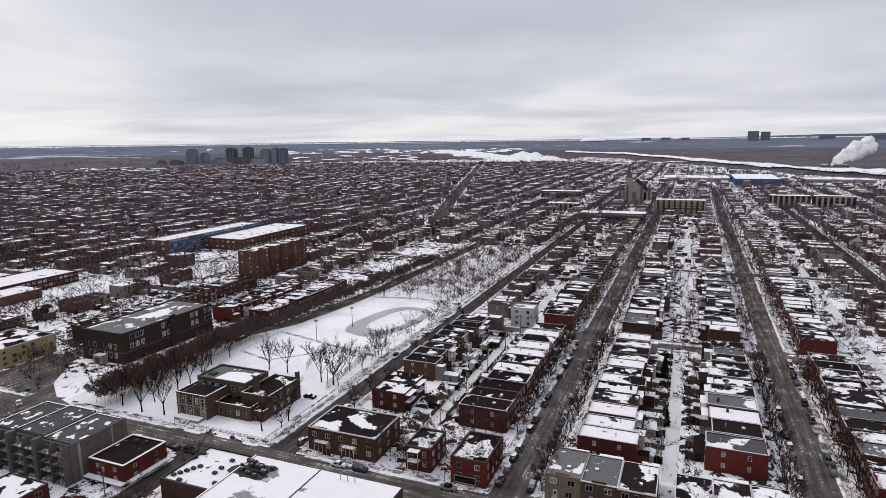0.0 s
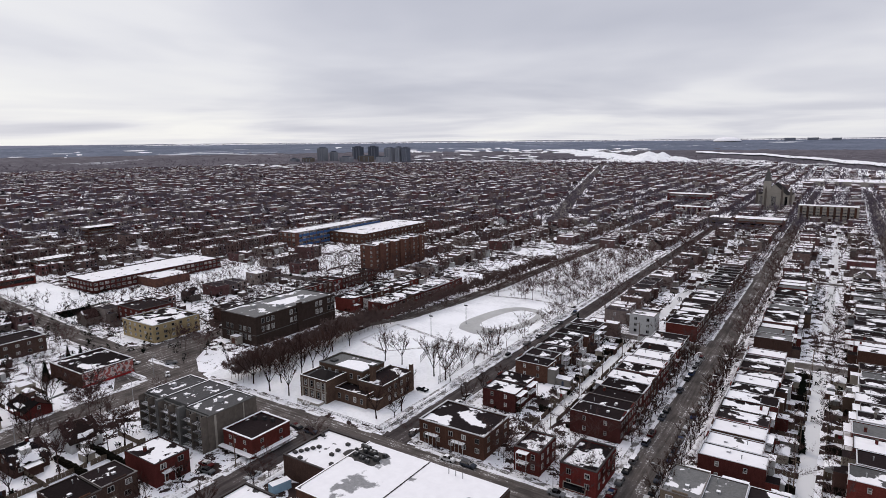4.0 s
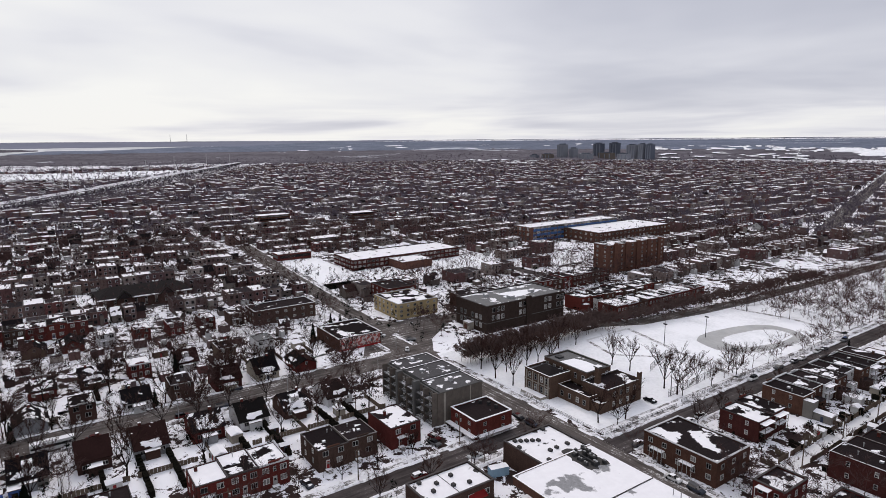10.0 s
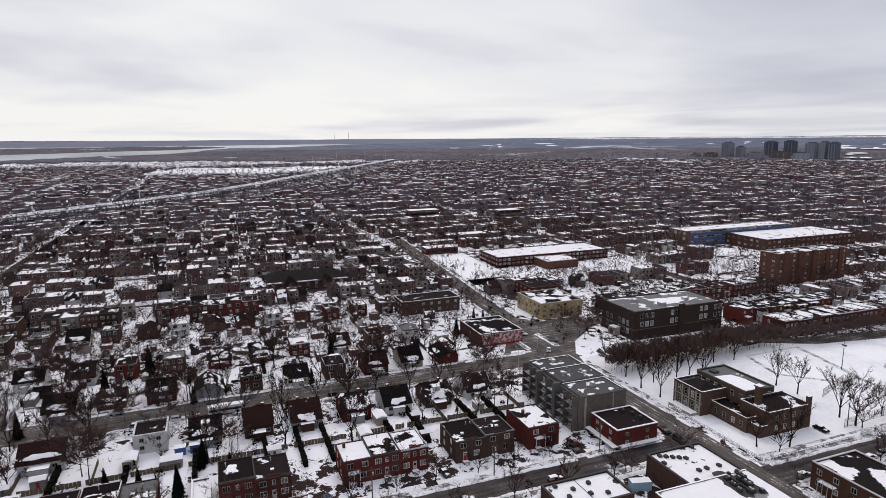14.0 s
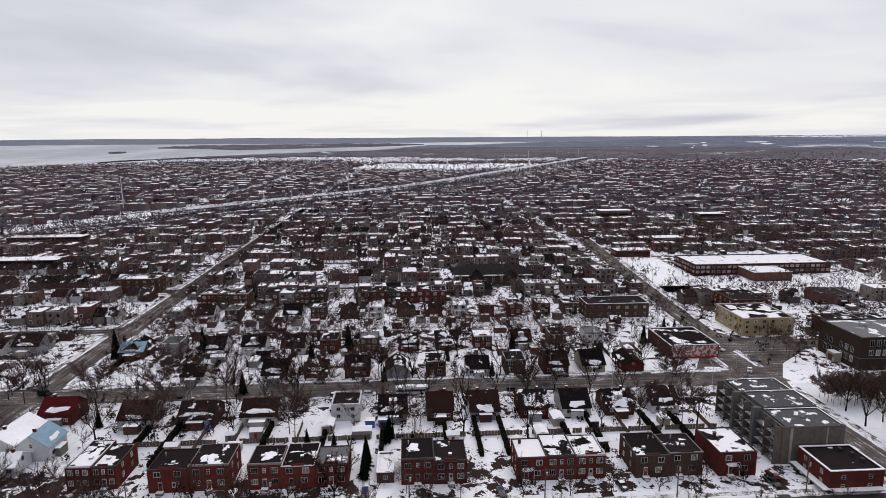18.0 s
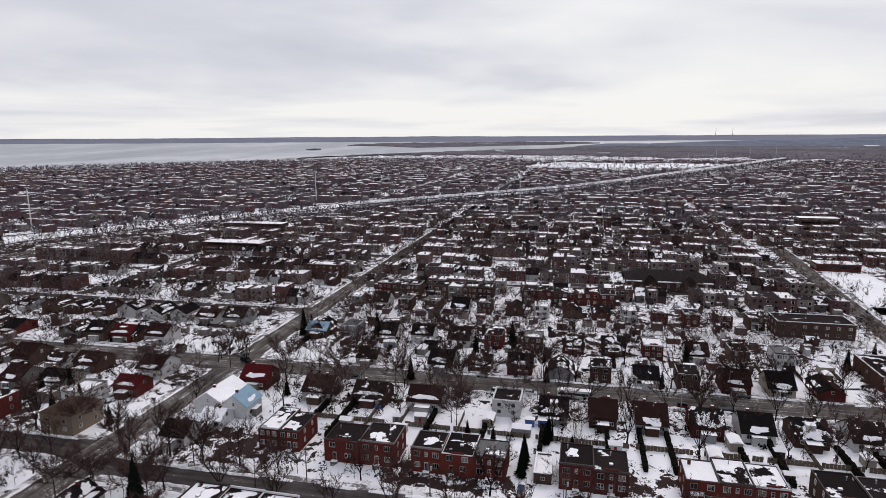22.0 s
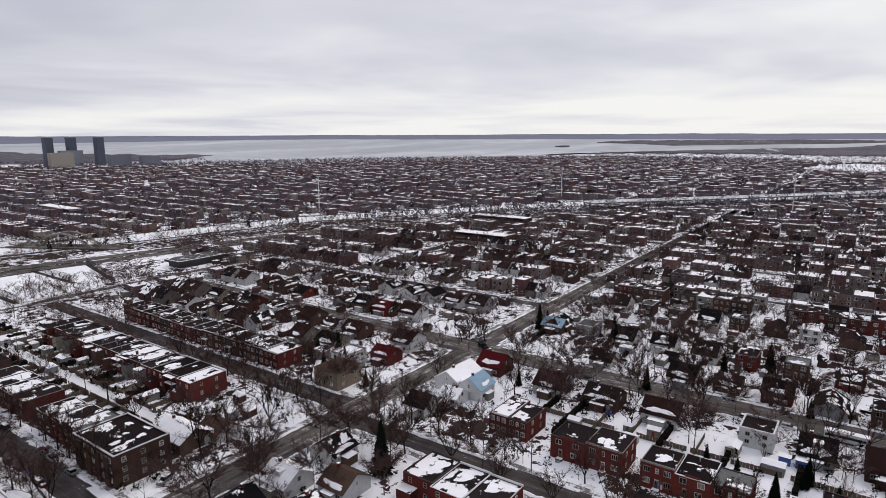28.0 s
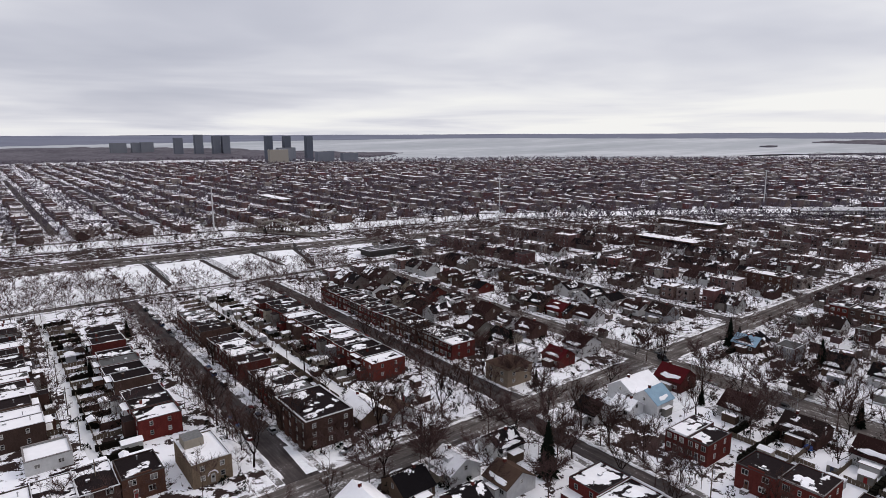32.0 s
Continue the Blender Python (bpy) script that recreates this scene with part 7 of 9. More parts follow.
def landmarks():
    T = "apartment tower"
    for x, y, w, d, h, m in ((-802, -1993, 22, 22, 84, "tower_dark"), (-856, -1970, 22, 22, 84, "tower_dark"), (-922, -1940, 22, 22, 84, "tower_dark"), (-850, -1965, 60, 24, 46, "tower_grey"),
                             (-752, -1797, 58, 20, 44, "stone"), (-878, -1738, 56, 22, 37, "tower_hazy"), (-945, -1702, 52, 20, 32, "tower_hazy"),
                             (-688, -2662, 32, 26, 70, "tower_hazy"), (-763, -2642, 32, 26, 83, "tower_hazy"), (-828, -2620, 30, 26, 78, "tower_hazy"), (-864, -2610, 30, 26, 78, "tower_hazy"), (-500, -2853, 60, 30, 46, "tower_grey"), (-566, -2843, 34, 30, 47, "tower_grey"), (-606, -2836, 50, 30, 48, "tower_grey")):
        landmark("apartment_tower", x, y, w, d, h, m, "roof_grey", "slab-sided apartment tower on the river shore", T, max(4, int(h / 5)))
    for az, dist, w, d, h, m in ((44.3, 2700, 36, 30, 58, "tower_grey"), (43.3, 2690, 26, 26, 42, "tower_grey"), (41.1, 2800, 46, 24, 58, "tower_dark"), (39.7, 2790, 42, 24, 60, "tower_dark"), (38.2, 2640, 38, 28, 57, "tower_grey"), (37.35, 2620, 24, 26, 61, "tower_hazy"), (36.7, 2600, 28, 26, 60, "tower_dark"),
                                 (42.2, 2600, 60, 24, 24, "tower_grey"), (40.4, 2620, 70, 24, 26, "concrete"), (38.9, 2580, 50, 24, 24, "tower_grey"), (45.6, 2640, 50, 24, 20, "concrete"), (46.8, 2700, 40, 20, 14, "tower_hazy")):
        x, y, z = at_polar(az, dist)
        root, part = landmark("condominium_tower", x, y, w, d, h, m, "roof_grey", "grey condominium tower far off in the town", T, max(4, int(h / 5)))
        part("penthouse", MB().box(-w * 0.28, w * 0.28, -d * 0.3, d * 0.3, h, h + 4, "tower_dark", top="roof_grey"))
        for k in range(3):
            q = -w * 0.36 + k * w * 0.36
            part("balcony_stack", MB().box(q - 2, q + 2, -d / 2 - 1.2, -d / 2, 4, h - 4, "tower_hazy" if m != "tower_hazy" else "tower_grey"))
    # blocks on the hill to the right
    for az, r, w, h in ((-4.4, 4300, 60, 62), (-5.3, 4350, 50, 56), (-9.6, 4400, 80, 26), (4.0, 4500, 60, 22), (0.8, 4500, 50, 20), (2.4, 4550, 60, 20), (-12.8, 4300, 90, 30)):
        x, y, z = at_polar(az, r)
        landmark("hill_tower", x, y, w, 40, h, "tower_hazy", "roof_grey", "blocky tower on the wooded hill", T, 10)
    # white dome beyond the trees
    x, y, z = at_polar(8.6, 4400)
    b = MB()
    n, m = 24, 6
    pts = [(math.cos(6.2832 * i / n) * 85 * math.cos(1.5708 * j / m), math.sin(6.2832 * i / n) * 60 * math.cos(1.5708 * j / m), 26 * math.sin(1.5708 * j / m)) for j in range(m + 1) for i in range(n)]
    b.mesh_faces(pts, [(j * n + i, j * n + (i + 1) % n, (j + 1) * n + (i + 1) % n, (j + 1) * n + i) for j in range(m) for i in range(n)], "snow")
    tagged(solo("dome_hall", b, m=pose(x, y, z + 8), smooth=True), "broad white dome roof in the distance", "hall")
    # mounds of dumped snow
    r = random.Random(3)
    for k, (x, y, a, c, h) in enumerate(((-640, 2450, 105, 70, 25), (-745, 2500, 80, 60, 20), (-545, 2480, 75, 60, 19), (-850, 2640, 110, 80, 20), (-980, 2800, 130, 90, 22), (-700, 2700, 100, 80, 26), (-1170, 3000, 140, 70, 18), (-1080, 2900, 90, 60, 16))):
        b = MB()
        n, m = 40, 8
        pts = []
        for j in range(m + 1):
            for i in range(n):
                t, q = 2 * math.pi * i / n, j / m
                rad = (1 - q) * (1 + 0.22 * noise.noise((math.cos(t) * 2, math.sin(t) * 2, k)))
                px, py = math.cos(t) * a * rad, math.sin(t) * c * rad
                pts.append((px, py, h * (1 - (1 - q) ** 2) * (1 + 0.45 * noise.noise((px * 0.03, py * 0.03, k + 4)) + 0.2 * noise.noise((px * 0.09, py * 0.09, k + 8))) - 1))
        b.mesh_faces(pts, [(j * n + i, j * n + (i + 1) % n, (j + 1) * n + (i + 1) % n, (j + 1) * n + i) for j in range(m) for i in range(n)], "park_snow")
        tagged(solo("snow_hill", b, m=pose(x, y, gz(math.hypot(x, y))), smooth=True), "great white mound of dumped snow", "snow hill")
    # works with a steaming stack
    landmark("boiler_works", 330, 1830, 60, 30, 16, "concrete", "roof_white", "low works building by the stack", "factory")
    b = MB().tube((0, 0, 0), (0, 0, 46), 3.2, 2.2, "concrete", 12)
    tagged(solo("smoke_stack", b, m=pose(318, 1817, 0)), "tall grey chimney stack", "chimney")
    b = MB()
    for k in range(34):
        t = k / 33
        c = Vector((318 + 6 + 76 * t + r.uniform(-12, 12) * t, 1817 + 20 * t, 16 + 48 * t ** 0.8 + r.uniform(-14, 14) * (0.3 + t)))
        s = 5 + 10 * t + r.uniform(-3, 3)
        n, m = 14, 9
        pts = []
        for j in range(m + 1):
            for i in range(n):
                u, v = 2 * math.pi * i / n, math.pi * j / m
                d = Vector((math.cos(u) * math.sin(v), math.sin(u) * math.sin(v), math.cos(v)))
                pts.append(tuple(c + d * s * (1 + 0.35 * noise.noise(d * 2.2 + Vector((k, 0, 0))))))
        b.mesh_faces(pts, [(j * n + i, (j + 1) * n + i, (j + 1) * n + (i + 1) % n, j * n + (i + 1) % n) for j in range(m) for i in range(n)], "steam")
    tagged(solo("steam_plume", b, smooth=True), "billowing white plume of steam", "steam", kind="stuff")
    # sheds, church, flats in the middle distance on the right
    landmark("industrial_shed", 5, 1385, 125, 90, 8, "stone", "snow", "long pale industrial shed with a white roof", "shed")
    landmark("industrial_shed", 110, 1335, 76, 160, 12, "blue_panel", "snow", "industrial shed with a blue wall and white roof", "shed")
    landmark("industrial_shed", 250, 1340, 110, 60, 9, "tower_grey", "snow", "long industrial shed with a white roof", "shed")
    root, part = landmark("church", -72, 878, 40, 46, 19, "stone", "copper_roof", "grey stone church with a pointed spire", "church", 0)
    b = MB()
    b.mesh_faces([(-14, -23, 19), (14, -23, 19), (14, 23, 19), (-14, 23, 19), (0, -23, 32), (0, 23, 32)], [(0, 1, 4), (2, 3, 5)], "stone")
    b.mesh_faces([(-15, -23, 18.6), (15, -23, 18.6), (15, 23, 18.6), (-15, 23, 18.6), (0, -23, 32.4), (0, 23, 32.4)], [(1, 2, 5, 4), (3, 0, 4, 5)], "copper_roof")
    part("nave_roof", b)
    for x in (-18.5, -9, 9, 18.5):
        part("buttress", MB().box(x - 1.2, x + 1.2, -25, -23, -1, 24, "concrete"))
        part("pinnacle", MB().mesh_faces([(x - 1.2, -25, 24), (x + 1.2, -25, 24), (x + 1.2, -23, 24), (x - 1.2, -23, 24), (x, -24, 30)], [(0, 1, 4), (1, 2, 4), (2, 3, 4), (3, 0, 4)], "concrete"))
    for x, w in ((-13.5, 1.4), (0, 2.6), (13.5, 1.4)):
        part("lancet_window", MB().box(x - w, x + w, -23.25, -23.0, 5, 17, "window_glass"))
    part("tower", MB().box(-12, -4, -24, -16, 18, 36, "stone"))
    b = MB()
    b.mesh_faces([(-12, -24, 36), (-4, -24, 36), (-4, -16, 36), (-12, -16, 36), (-8, -20, 54)], [(0, 1, 4), (1, 2, 4), (2, 3, 4), (3, 0, 4)], "concrete_dark")
    part("spire", b)
    landmark("parish_hall", -100, 690, 30, 20, 8, "brick_tan", "roof_white", "low tan brick parish hall", "hall", 2)
    for x, y, w, h, m in ((-12, 752, 54, 18, "stone"), (112, 862, 44, 16, "brick_brown"), (160, 866, 44, 16, "brick_brown"), (-150, 770, 40, 9, "brick_red")):
        root, part = landmark("row_flats", x, y, w, 14, h, m, "roof_white", "five-storey apartment slab with balcony bays", "apartment block", 0)
        for u in range(int(h / 3.2)):
            part("window_band", MB().box(-w * 0.46, w * 0.46, -7.12, -6.9, 1.0 + u * 3.2, 2.5 + u * 3.2, "window_glass"))
        for k in range(int(w / 6)):
            q = -w / 2 + 3 + k * 6
            part("balcony_bay", MB().box(q - 1.1, q + 1.1, -8.0, -7.0, 0.5, h - 0.6, "brick_brown" if m == "stone" else "stone"))
    landmark("town_hall", -66, 668, 44, 22, 11, "brick_orange", "roof_white", "orange brick hall with a white roof", "hall", 3)
    landmark("long_hall", -184, 930, 60, 20, 11, "brick_red", "roof_white", "long brick hall in the town", "hall", 2)
    for x, y, w, d, h in ((-626, 215, 14, 34, 12), (-590, 300, 14, 26, 12), (-440, 165, 12, 26, 5), (-470, 205, 12, 24, 9), (-310, -760, 14, 80, 9), (-420, -260, 14, 50, 9), (-520, -300, 14, 60, 9)):
        landmark("flat_block", x, y, w, d, h, "brick_brown" if h > 6 else "brick_red", "roof_white", "long low brick block with a snowy roof", "building", max(1, int(h / 3)))
    # low pavilion with a heavy fascia, by the sports field
    root, part = landmark("pavilion", -244, -384, 40, 14, 3.6, "coping_dark", "roof_grey", "low dark pavilion with a wide flat grey roof", "pavilion")
    part("fascia", MB().box(-22, 22, -9, 9, 3.4, 5.0, "coping_dark", top="roof_stained"))
    part("roof_edge", MB().box(-22.1, 22.1, 8.7, 9.1, 5.0, 5.3, "snow").box(21.8, 22.1, -9, 8.7, 5.0, 5.3, "snow"))
    # arch bridge over the canal
    b = MB()
    for s in (-5.5, 5.5):
        prev = None
        for k in range(17):
            t = k / 16
            p = Vector((s, -27 + 54 * t, 0.8 + 11.5 * math.sin(math.pi * t)))
            if prev:
                b.tube(prev, p, 0.8, 0.8, "stone", 6)
            if 0 < k < 16:
                b.tube((s, p.y, 1.0), p, 0.24, 0.24, "concrete", 5)
            prev = p
    for k in range(5, 12):
        t = k / 16
        z = 0.8 + 11.5 * math.sin(math.pi * t)
        b.tube((-5.5, -27 + 54 * t, z), (5.5, -27 + 54 * t, z), 0.4, 0.4, "concrete", 5)
    b.box(-6.4, 6.4, -48, 48, 0.2, 1.0, "concrete", top="worn_road")
    for s in (-6.4, 6.2):
        b.box(s, s + 0.2, -48, 48, 1.0, 2.0, "stone")
    tagged(solo("arch_bridge", b, m=pose(-216, -524, 0, 0, 0, 29)), "pale arched road bridge over the canal", "bridge")
    # tall highway masts with a ring of lamps
    p = Proto("high_mast_light", "street lamp", "highway masts")
    p.add("pole", MB().tube((0, 0, 0), (0, 0, 43), 0.75, 0.45, "white_paint", 10))
    q = MB()
    for k in range(8):
        t = 2 * math.pi * k / 8
        q.box(math.cos(t) * 1.5 - 0.5, math.cos(t) * 1.5 + 0.5, math.sin(t) * 1.5 - 0.5, math.sin(t) * 1.5 + 0.5, 42.2, 42.9, "grey_metal")
    p.add("lamp_ring", q)
    for x, y in ((-164, -541), (-477, -512), (-772, -352), (-762, -74), (-1269, 63), (-1290, 75), (-1982, 391), (-2205, 539), (-2311, 647), (-1650, 260)):
        p.place(pose(x, y, 0), "tall pale highway mast with a ring of lamps")
    # thin far masts on the skyline
    for az, r in ((79, 4600), (77.7, 4600)):
        x, y, z = at_polar(az, r)
        tagged(solo("radio_mast", MB().tube((0, 0, 0), (0, 0, 62), 2.2, 1.0, "grey_metal", 6), m=pose(x, y, z)), "thin radio mast on the skyline", "mast")


landmarks()

# ---- trees ----


def bare_tree(seed, H, spread):
    """Trunk and crown of a leafless tree: limbs, boughs and a haze of twigs."""
    r = random.Random(seed)
    trunk, crown = MB(), MB()
    fork = H * r.uniform(0.22, 0.32)
    rad = 0.013 * H + 0.05
    lean = Vector((r.uniform(-0.3, 0.3), r.uniform(-0.3, 0.3), fork))
    trunk.tube((0, 0, -0.2), lean * 0.5, rad * 1.25, rad, "bark", 7)
    trunk.tube(lean * 0.5, lean, rad, rad * 0.8, "bark", 7)

    def twig(p, d, n, length):
        for _ in range(n):
            e = (d + Vector((r.uniform(-1, 1), r.uniform(-1, 1), r.uniform(-0.5, 0.9))) * 0.85).normalized()
            q = p + e * length * r.uniform(0.6, 1.2)
            s = e.orthogonal().normalized().lerp(e.cross(e.orthogonal()).normalized(), r.random()) * 0.040
            crown.poly([tuple(p - s), tuple(p + s), tuple(q)], "twigs")

    def bough(p, d, length, rad, depth):
        bend = (d + Vector((r.uniform(-0.25, 0.25), r.uniform(-0.25, 0.25), 0.12))).normalized()
        m = p + d * length * 0.5
        q = m + bend * length * 0.5
        crown.tube(p, m, rad, rad * 0.75, "bark", 4 if depth else 5, False)
        crown.tube(m, q, rad * 0.75, rad * 0.4, "bark", 4 if depth else 5, False)
        if depth < 2:
            for k in range(4 if depth == 0 else 2):
                t = r.uniform(0.35, 1.0)
                s = p + d * length * t if t < 0.5 else m + bend * length * (t - 0.5)
                e = (bend + Vector((r.uniform(-1, 1), r.uniform(-1, 1), r.uniform(-0.1, 0.7))) * 0.75).normalized()
                bough(s, e, length * r.uniform(0.45, 0.65), rad * 0.5, depth + 1)
        twig(q, bend, 8, H * 0.105)
        twig(m, bend, 7, H * 0.10)
        if depth:
            twig(p + d * length * 0.25, d, 4, H * 0.07)
            twig(p + d * length * 0.75, d, 4, H * 0.07)

    n = r.randint(5, 7)
    for k in range(n):
        a = 2 * math.pi * k / n + r.uniform(-0.3, 0.3)
        up = r.uniform(0.9, 2.2) if k else 4.0
        d = Vector((math.cos(a), math.sin(a), up / spread)).normalized()
        bough(lean * r.uniform(0.85, 1.0), d, (H - fork) * r.uniform(0.55, 0.8), rad * 0.5, 0)
    return trunk, crown


def spruce(seed, H):
    r = random.Random(seed)
    t, c = MB(), MB()
    t.tube((0, 0, -0.2), (0, 0, H * 0.95), 0.2, 0.03, "bark", 6)
    tiers = int(H * 2.4)
    for k in range(tiers):
        f = k / tiers
        z, rad = H * (0.08 + 0.9 * f), (1 - f) ** 0.85 * H * 0.2 + 0.15
        n = 11
        for j in range(n):
            a = 2 * math.pi * (j + r.random()) / n
            l = rad * r.uniform(0.7, 1.15)
            d = Vector((math.cos(a), math.sin(a), 0))
            s = Vector((-d.y, d.x, 0)) * l * 0.26
            p, q = Vector((0, 0, z + 0.25)), Vector((0, 0, z)) + d * l + Vector((0, 0, -0.32 * l))
            m = p.lerp(q, 0.55)
            c.poly([tuple(p), tuple(m - s), tuple(q), tuple(m + s)], "needles")
            c.poly([tuple(p), tuple(m + Vector((0, 0, 0.12))), tuple(q), tuple(m - Vector((0, 0, 0.35 * l * 0.6)))], "needles")
    return t, c


TREES = []
for k, (H, s) in enumerate(((12, 0.9), (14, 1.0), (10, 1.1), (16, 0.8), (7, 1.2), (11, 0.8), (15, 1.1))):
    p = Proto("bare_tree", "tree", "bare street trees")
    a, c = bare_tree(40 + k, H, s)
    p.add("trunk", a), p.add("crown", c)
    TREES.append(p)
SPRUCES = []
for k, H in enumerate((13, 9, 7)):
    p = Proto("spruce", "tree", "spruces")
    a, c = spruce(70 + k, H)
    p.add("trunk", a), p.add("crown", c)
    SPRUCES.append(p)


def plant(r, x, y, k=None, s=None):
    low = y > 0 and x > -162
    k = (r.choice((2, 4, 5, 0)) if low else r.randrange(len(TREES))) if k is None else k
    s = s or (r.uniform(0.6, 0.85) if low and k != 4 else r.uniform(0.8, 1.15))
    TREES[k].place(pose(x, y, 0, 0, 0, r.uniform(0, 360)) @ Matrix.Scale(s, 4), "bare leafless deciduous tree with a fine brown crown" if k != 4 else "small bare tree with spreading twigs")


PARK_TREES = [(-150.2, 184.6), (-141.9, 185.0), (-124.1, 181.5), (-118.2, 180.6), (-119.8, 194.8), (-116.2, 150.5), (-119.6, 141.7), (-157.5, 139.5), (-166.4, 138.7), (-168.6, 146.0), (-166.1, 154.0), (-166.2, 160.0), (-166.7, 167.5), (-173.4, 173.2), (-176.3, 181.6), (-175.1, 190.8), (-176.8, 140.0), (-172.0, 151.0), (-174.5, 162.0), (-120.7, 216.6), (-120.5, 226.8), (-189.6, 230.1)]
EXTRA = []  # street trees past the nearest ones


def plant_all():
    r = random.Random(8)
    spots = []

    def line(x0, y0, x1, y1, step, jit=0.8, keep=0.9):
        n = int(math.hypot(x1 - x0, y1 - y0) / step)
        for i in range(n + 1):
            if r.random() < keep:
                t = i / max(n, 1)
                spots.append((x0 + (x1 - x0) * t + r.uniform(-jit, jit), y0 + (y1 - y0) * t + r.uniform(-jit, jit)))

    line(-116, 146, -116, 300, 17, 0.8, 0.7), line(-116, 300, -116, 460, 9)
    line(-168, 315, -164, 460, 9), line(-172, 250, -168, 315, 10), line(-152, 300, -150, 460, 13, 4), line(-132, 300, -130, 460, 13, 4), line(-141, 360, -140, 470, 12, 5)
    line(-188, 226, -176, 300, 11, 1), line(-196, 222, -202, 232, 6, 1)
    for x in (-45.3, -30.8, 26.2, 42):
        line(x, 140, x, 262, 5.6, 0.6, 0.9), line(x, 275, x, 424, 6.5, 0.6, 0.9)
    line(-100.5, 165, -100.5, 255, 12, 0.5, 0.7)
    line(-196.5, -115, -196.5, 95, 11, 1.2, 0.85), line(-215.5, -110, -215.5, 100, 11, 1.2, 0.85)
    line(-136, -110, -136, 95, 11, 0.9, 0.8), line(-122.5, -100, -122.5, 95, 14, 0.9, 0.6)
    line(-170, -110, -170, 90, 17, 5, 0.7), line(-238, -120, -238, 100, 20, 4, 0.6)
    line(-66.3, -330, -66.3, -150, 8, 0.6, 0.9), line(-51.5, -330, -51.5, -150, 10, 0.8, 0.8), line(-127, -330, -127, -150, 10, 0.8, 0.85), line(-143.5, -330, -141.5, -150, 10, 0.8, 0.8)
    line(-60, -123, -200, -123, 15, 1.0, 0.7), line(-215, -139, -205, -139, 5), line(-99, -330, -87, -160, 20, 3, 0.6)
    line(-10, -300, -26, -160, 18, 2, 0.5), line(-75, -146, -130, -142, 11, 3, 0.7)
    line(-80, -365, 20, -372, 12, 5, 0.8), line(-130, -366, -200, -366, 14, 2, 0.6)
    line(-330, 150, -330, 270, 12, 4, 0.8), line(-345, 290, -330, 345, 9, 6), line(-300, 310, -345, 330, 9, 6)
    spots[:] = [p for p in spots if not blocked(*p)]
    r.shuffle(spots)
    spots.sort(key=lambda p: math.hypot(*p))
    # the park's own old trees, standing singly
    for x, y in PARK_TREES:
        TREES[r.choice((1, 3, 6)) if y < 190 else r.choice((0, 2, 5))].place(pose(x, y, 0.1, 0, 0, r.uniform(0, 360)) @ Matrix.Scale(r.uniform(0.8, 1.0), 4), "old bare tree standing in the snowy park")
    EXTRA.extend(spots[210:])
    for x, y in spots[:210]:
        plant(r, x, y)
    for x, y, k in ((-110.5, -99, 0), (-205, -59, 1), (-244, -120, 0), (-248, -118, 1), (-252, 116, 1), (-256, 113, 1), (-246, 100, 1), (-99, 265, 1), (-214, 30, 2), (-212, -10, 2), (-150, -141, 2), (-152, -164, 1), (-159, -160, 1), (-160, -22, 2), (-163, -30, 2), (-160, 0, 2), (-164.5, -181, 1), (-169.6, -174, 1), (-182, -97, 2), (-245, -26, 0), (-244, -85, 0), (-47, -290, 1), (-28, -262, 1), (-27, -250, 2), (-4, 190, 1), (-6, 235, 1), (-236, -40, 1), (-241, 42, 1), (-147, -12.6, 2), (-149.2, -13.0, 2), (-151.4, -12.4, 2), (-153.6, -12.8, 2), (-155.8, -12.5, 2), (-158, -13.0, 2), (-166, -7.5, 2), (-168.3, -6.6, 2), (-170.6, -7.0, 2)):
        SPRUCES[k].place(pose(x, y, 0, 0, 0, r.uniform(0, 360)) @ Matrix.Scale(1.25 if x == -110.5 else 1.0, 4), "dark green spruce among the houses")


RECTS = [(-234, -208, 166, 220), (-155, -122, 139, 168), (-180, -146, 96, 118), (-146, -131, 102, 118), (-119, -59, 90, 120), (-119, -106, 69, 90), (-100, -77, 137, 154), (-180, -153, -121, -99), (-154, -140, -158, -145), (-169, -157, -167, -156)]


def blocked(x, y):
    return any(a - 1 < x < b2 + 1 and c - 1 < y < d + 1 for a, b2, c, d in RECTS)


plant_all()


def fast_mesh(name, verts, tris, mat):
    me = bpy.data.meshes.new(name)
    me.vertices.add(len(verts)), me.loops.add(len(tris) * 3), me.polygons.add(len(tris))
    me.vertices.foreach_set("co", np.asarray(verts, dtype=np.float32).ravel())
    me.loops.foreach_set("vertex_index", np.asarray(tris, dtype=np.int32).ravel())
    me.polygons.foreach_set("loop_start", np.arange(0, len(tris) * 3, 3, dtype=np.int32))
    me.materials.append(MATS[mat])
    me.update(calc_edges=True)
    return me


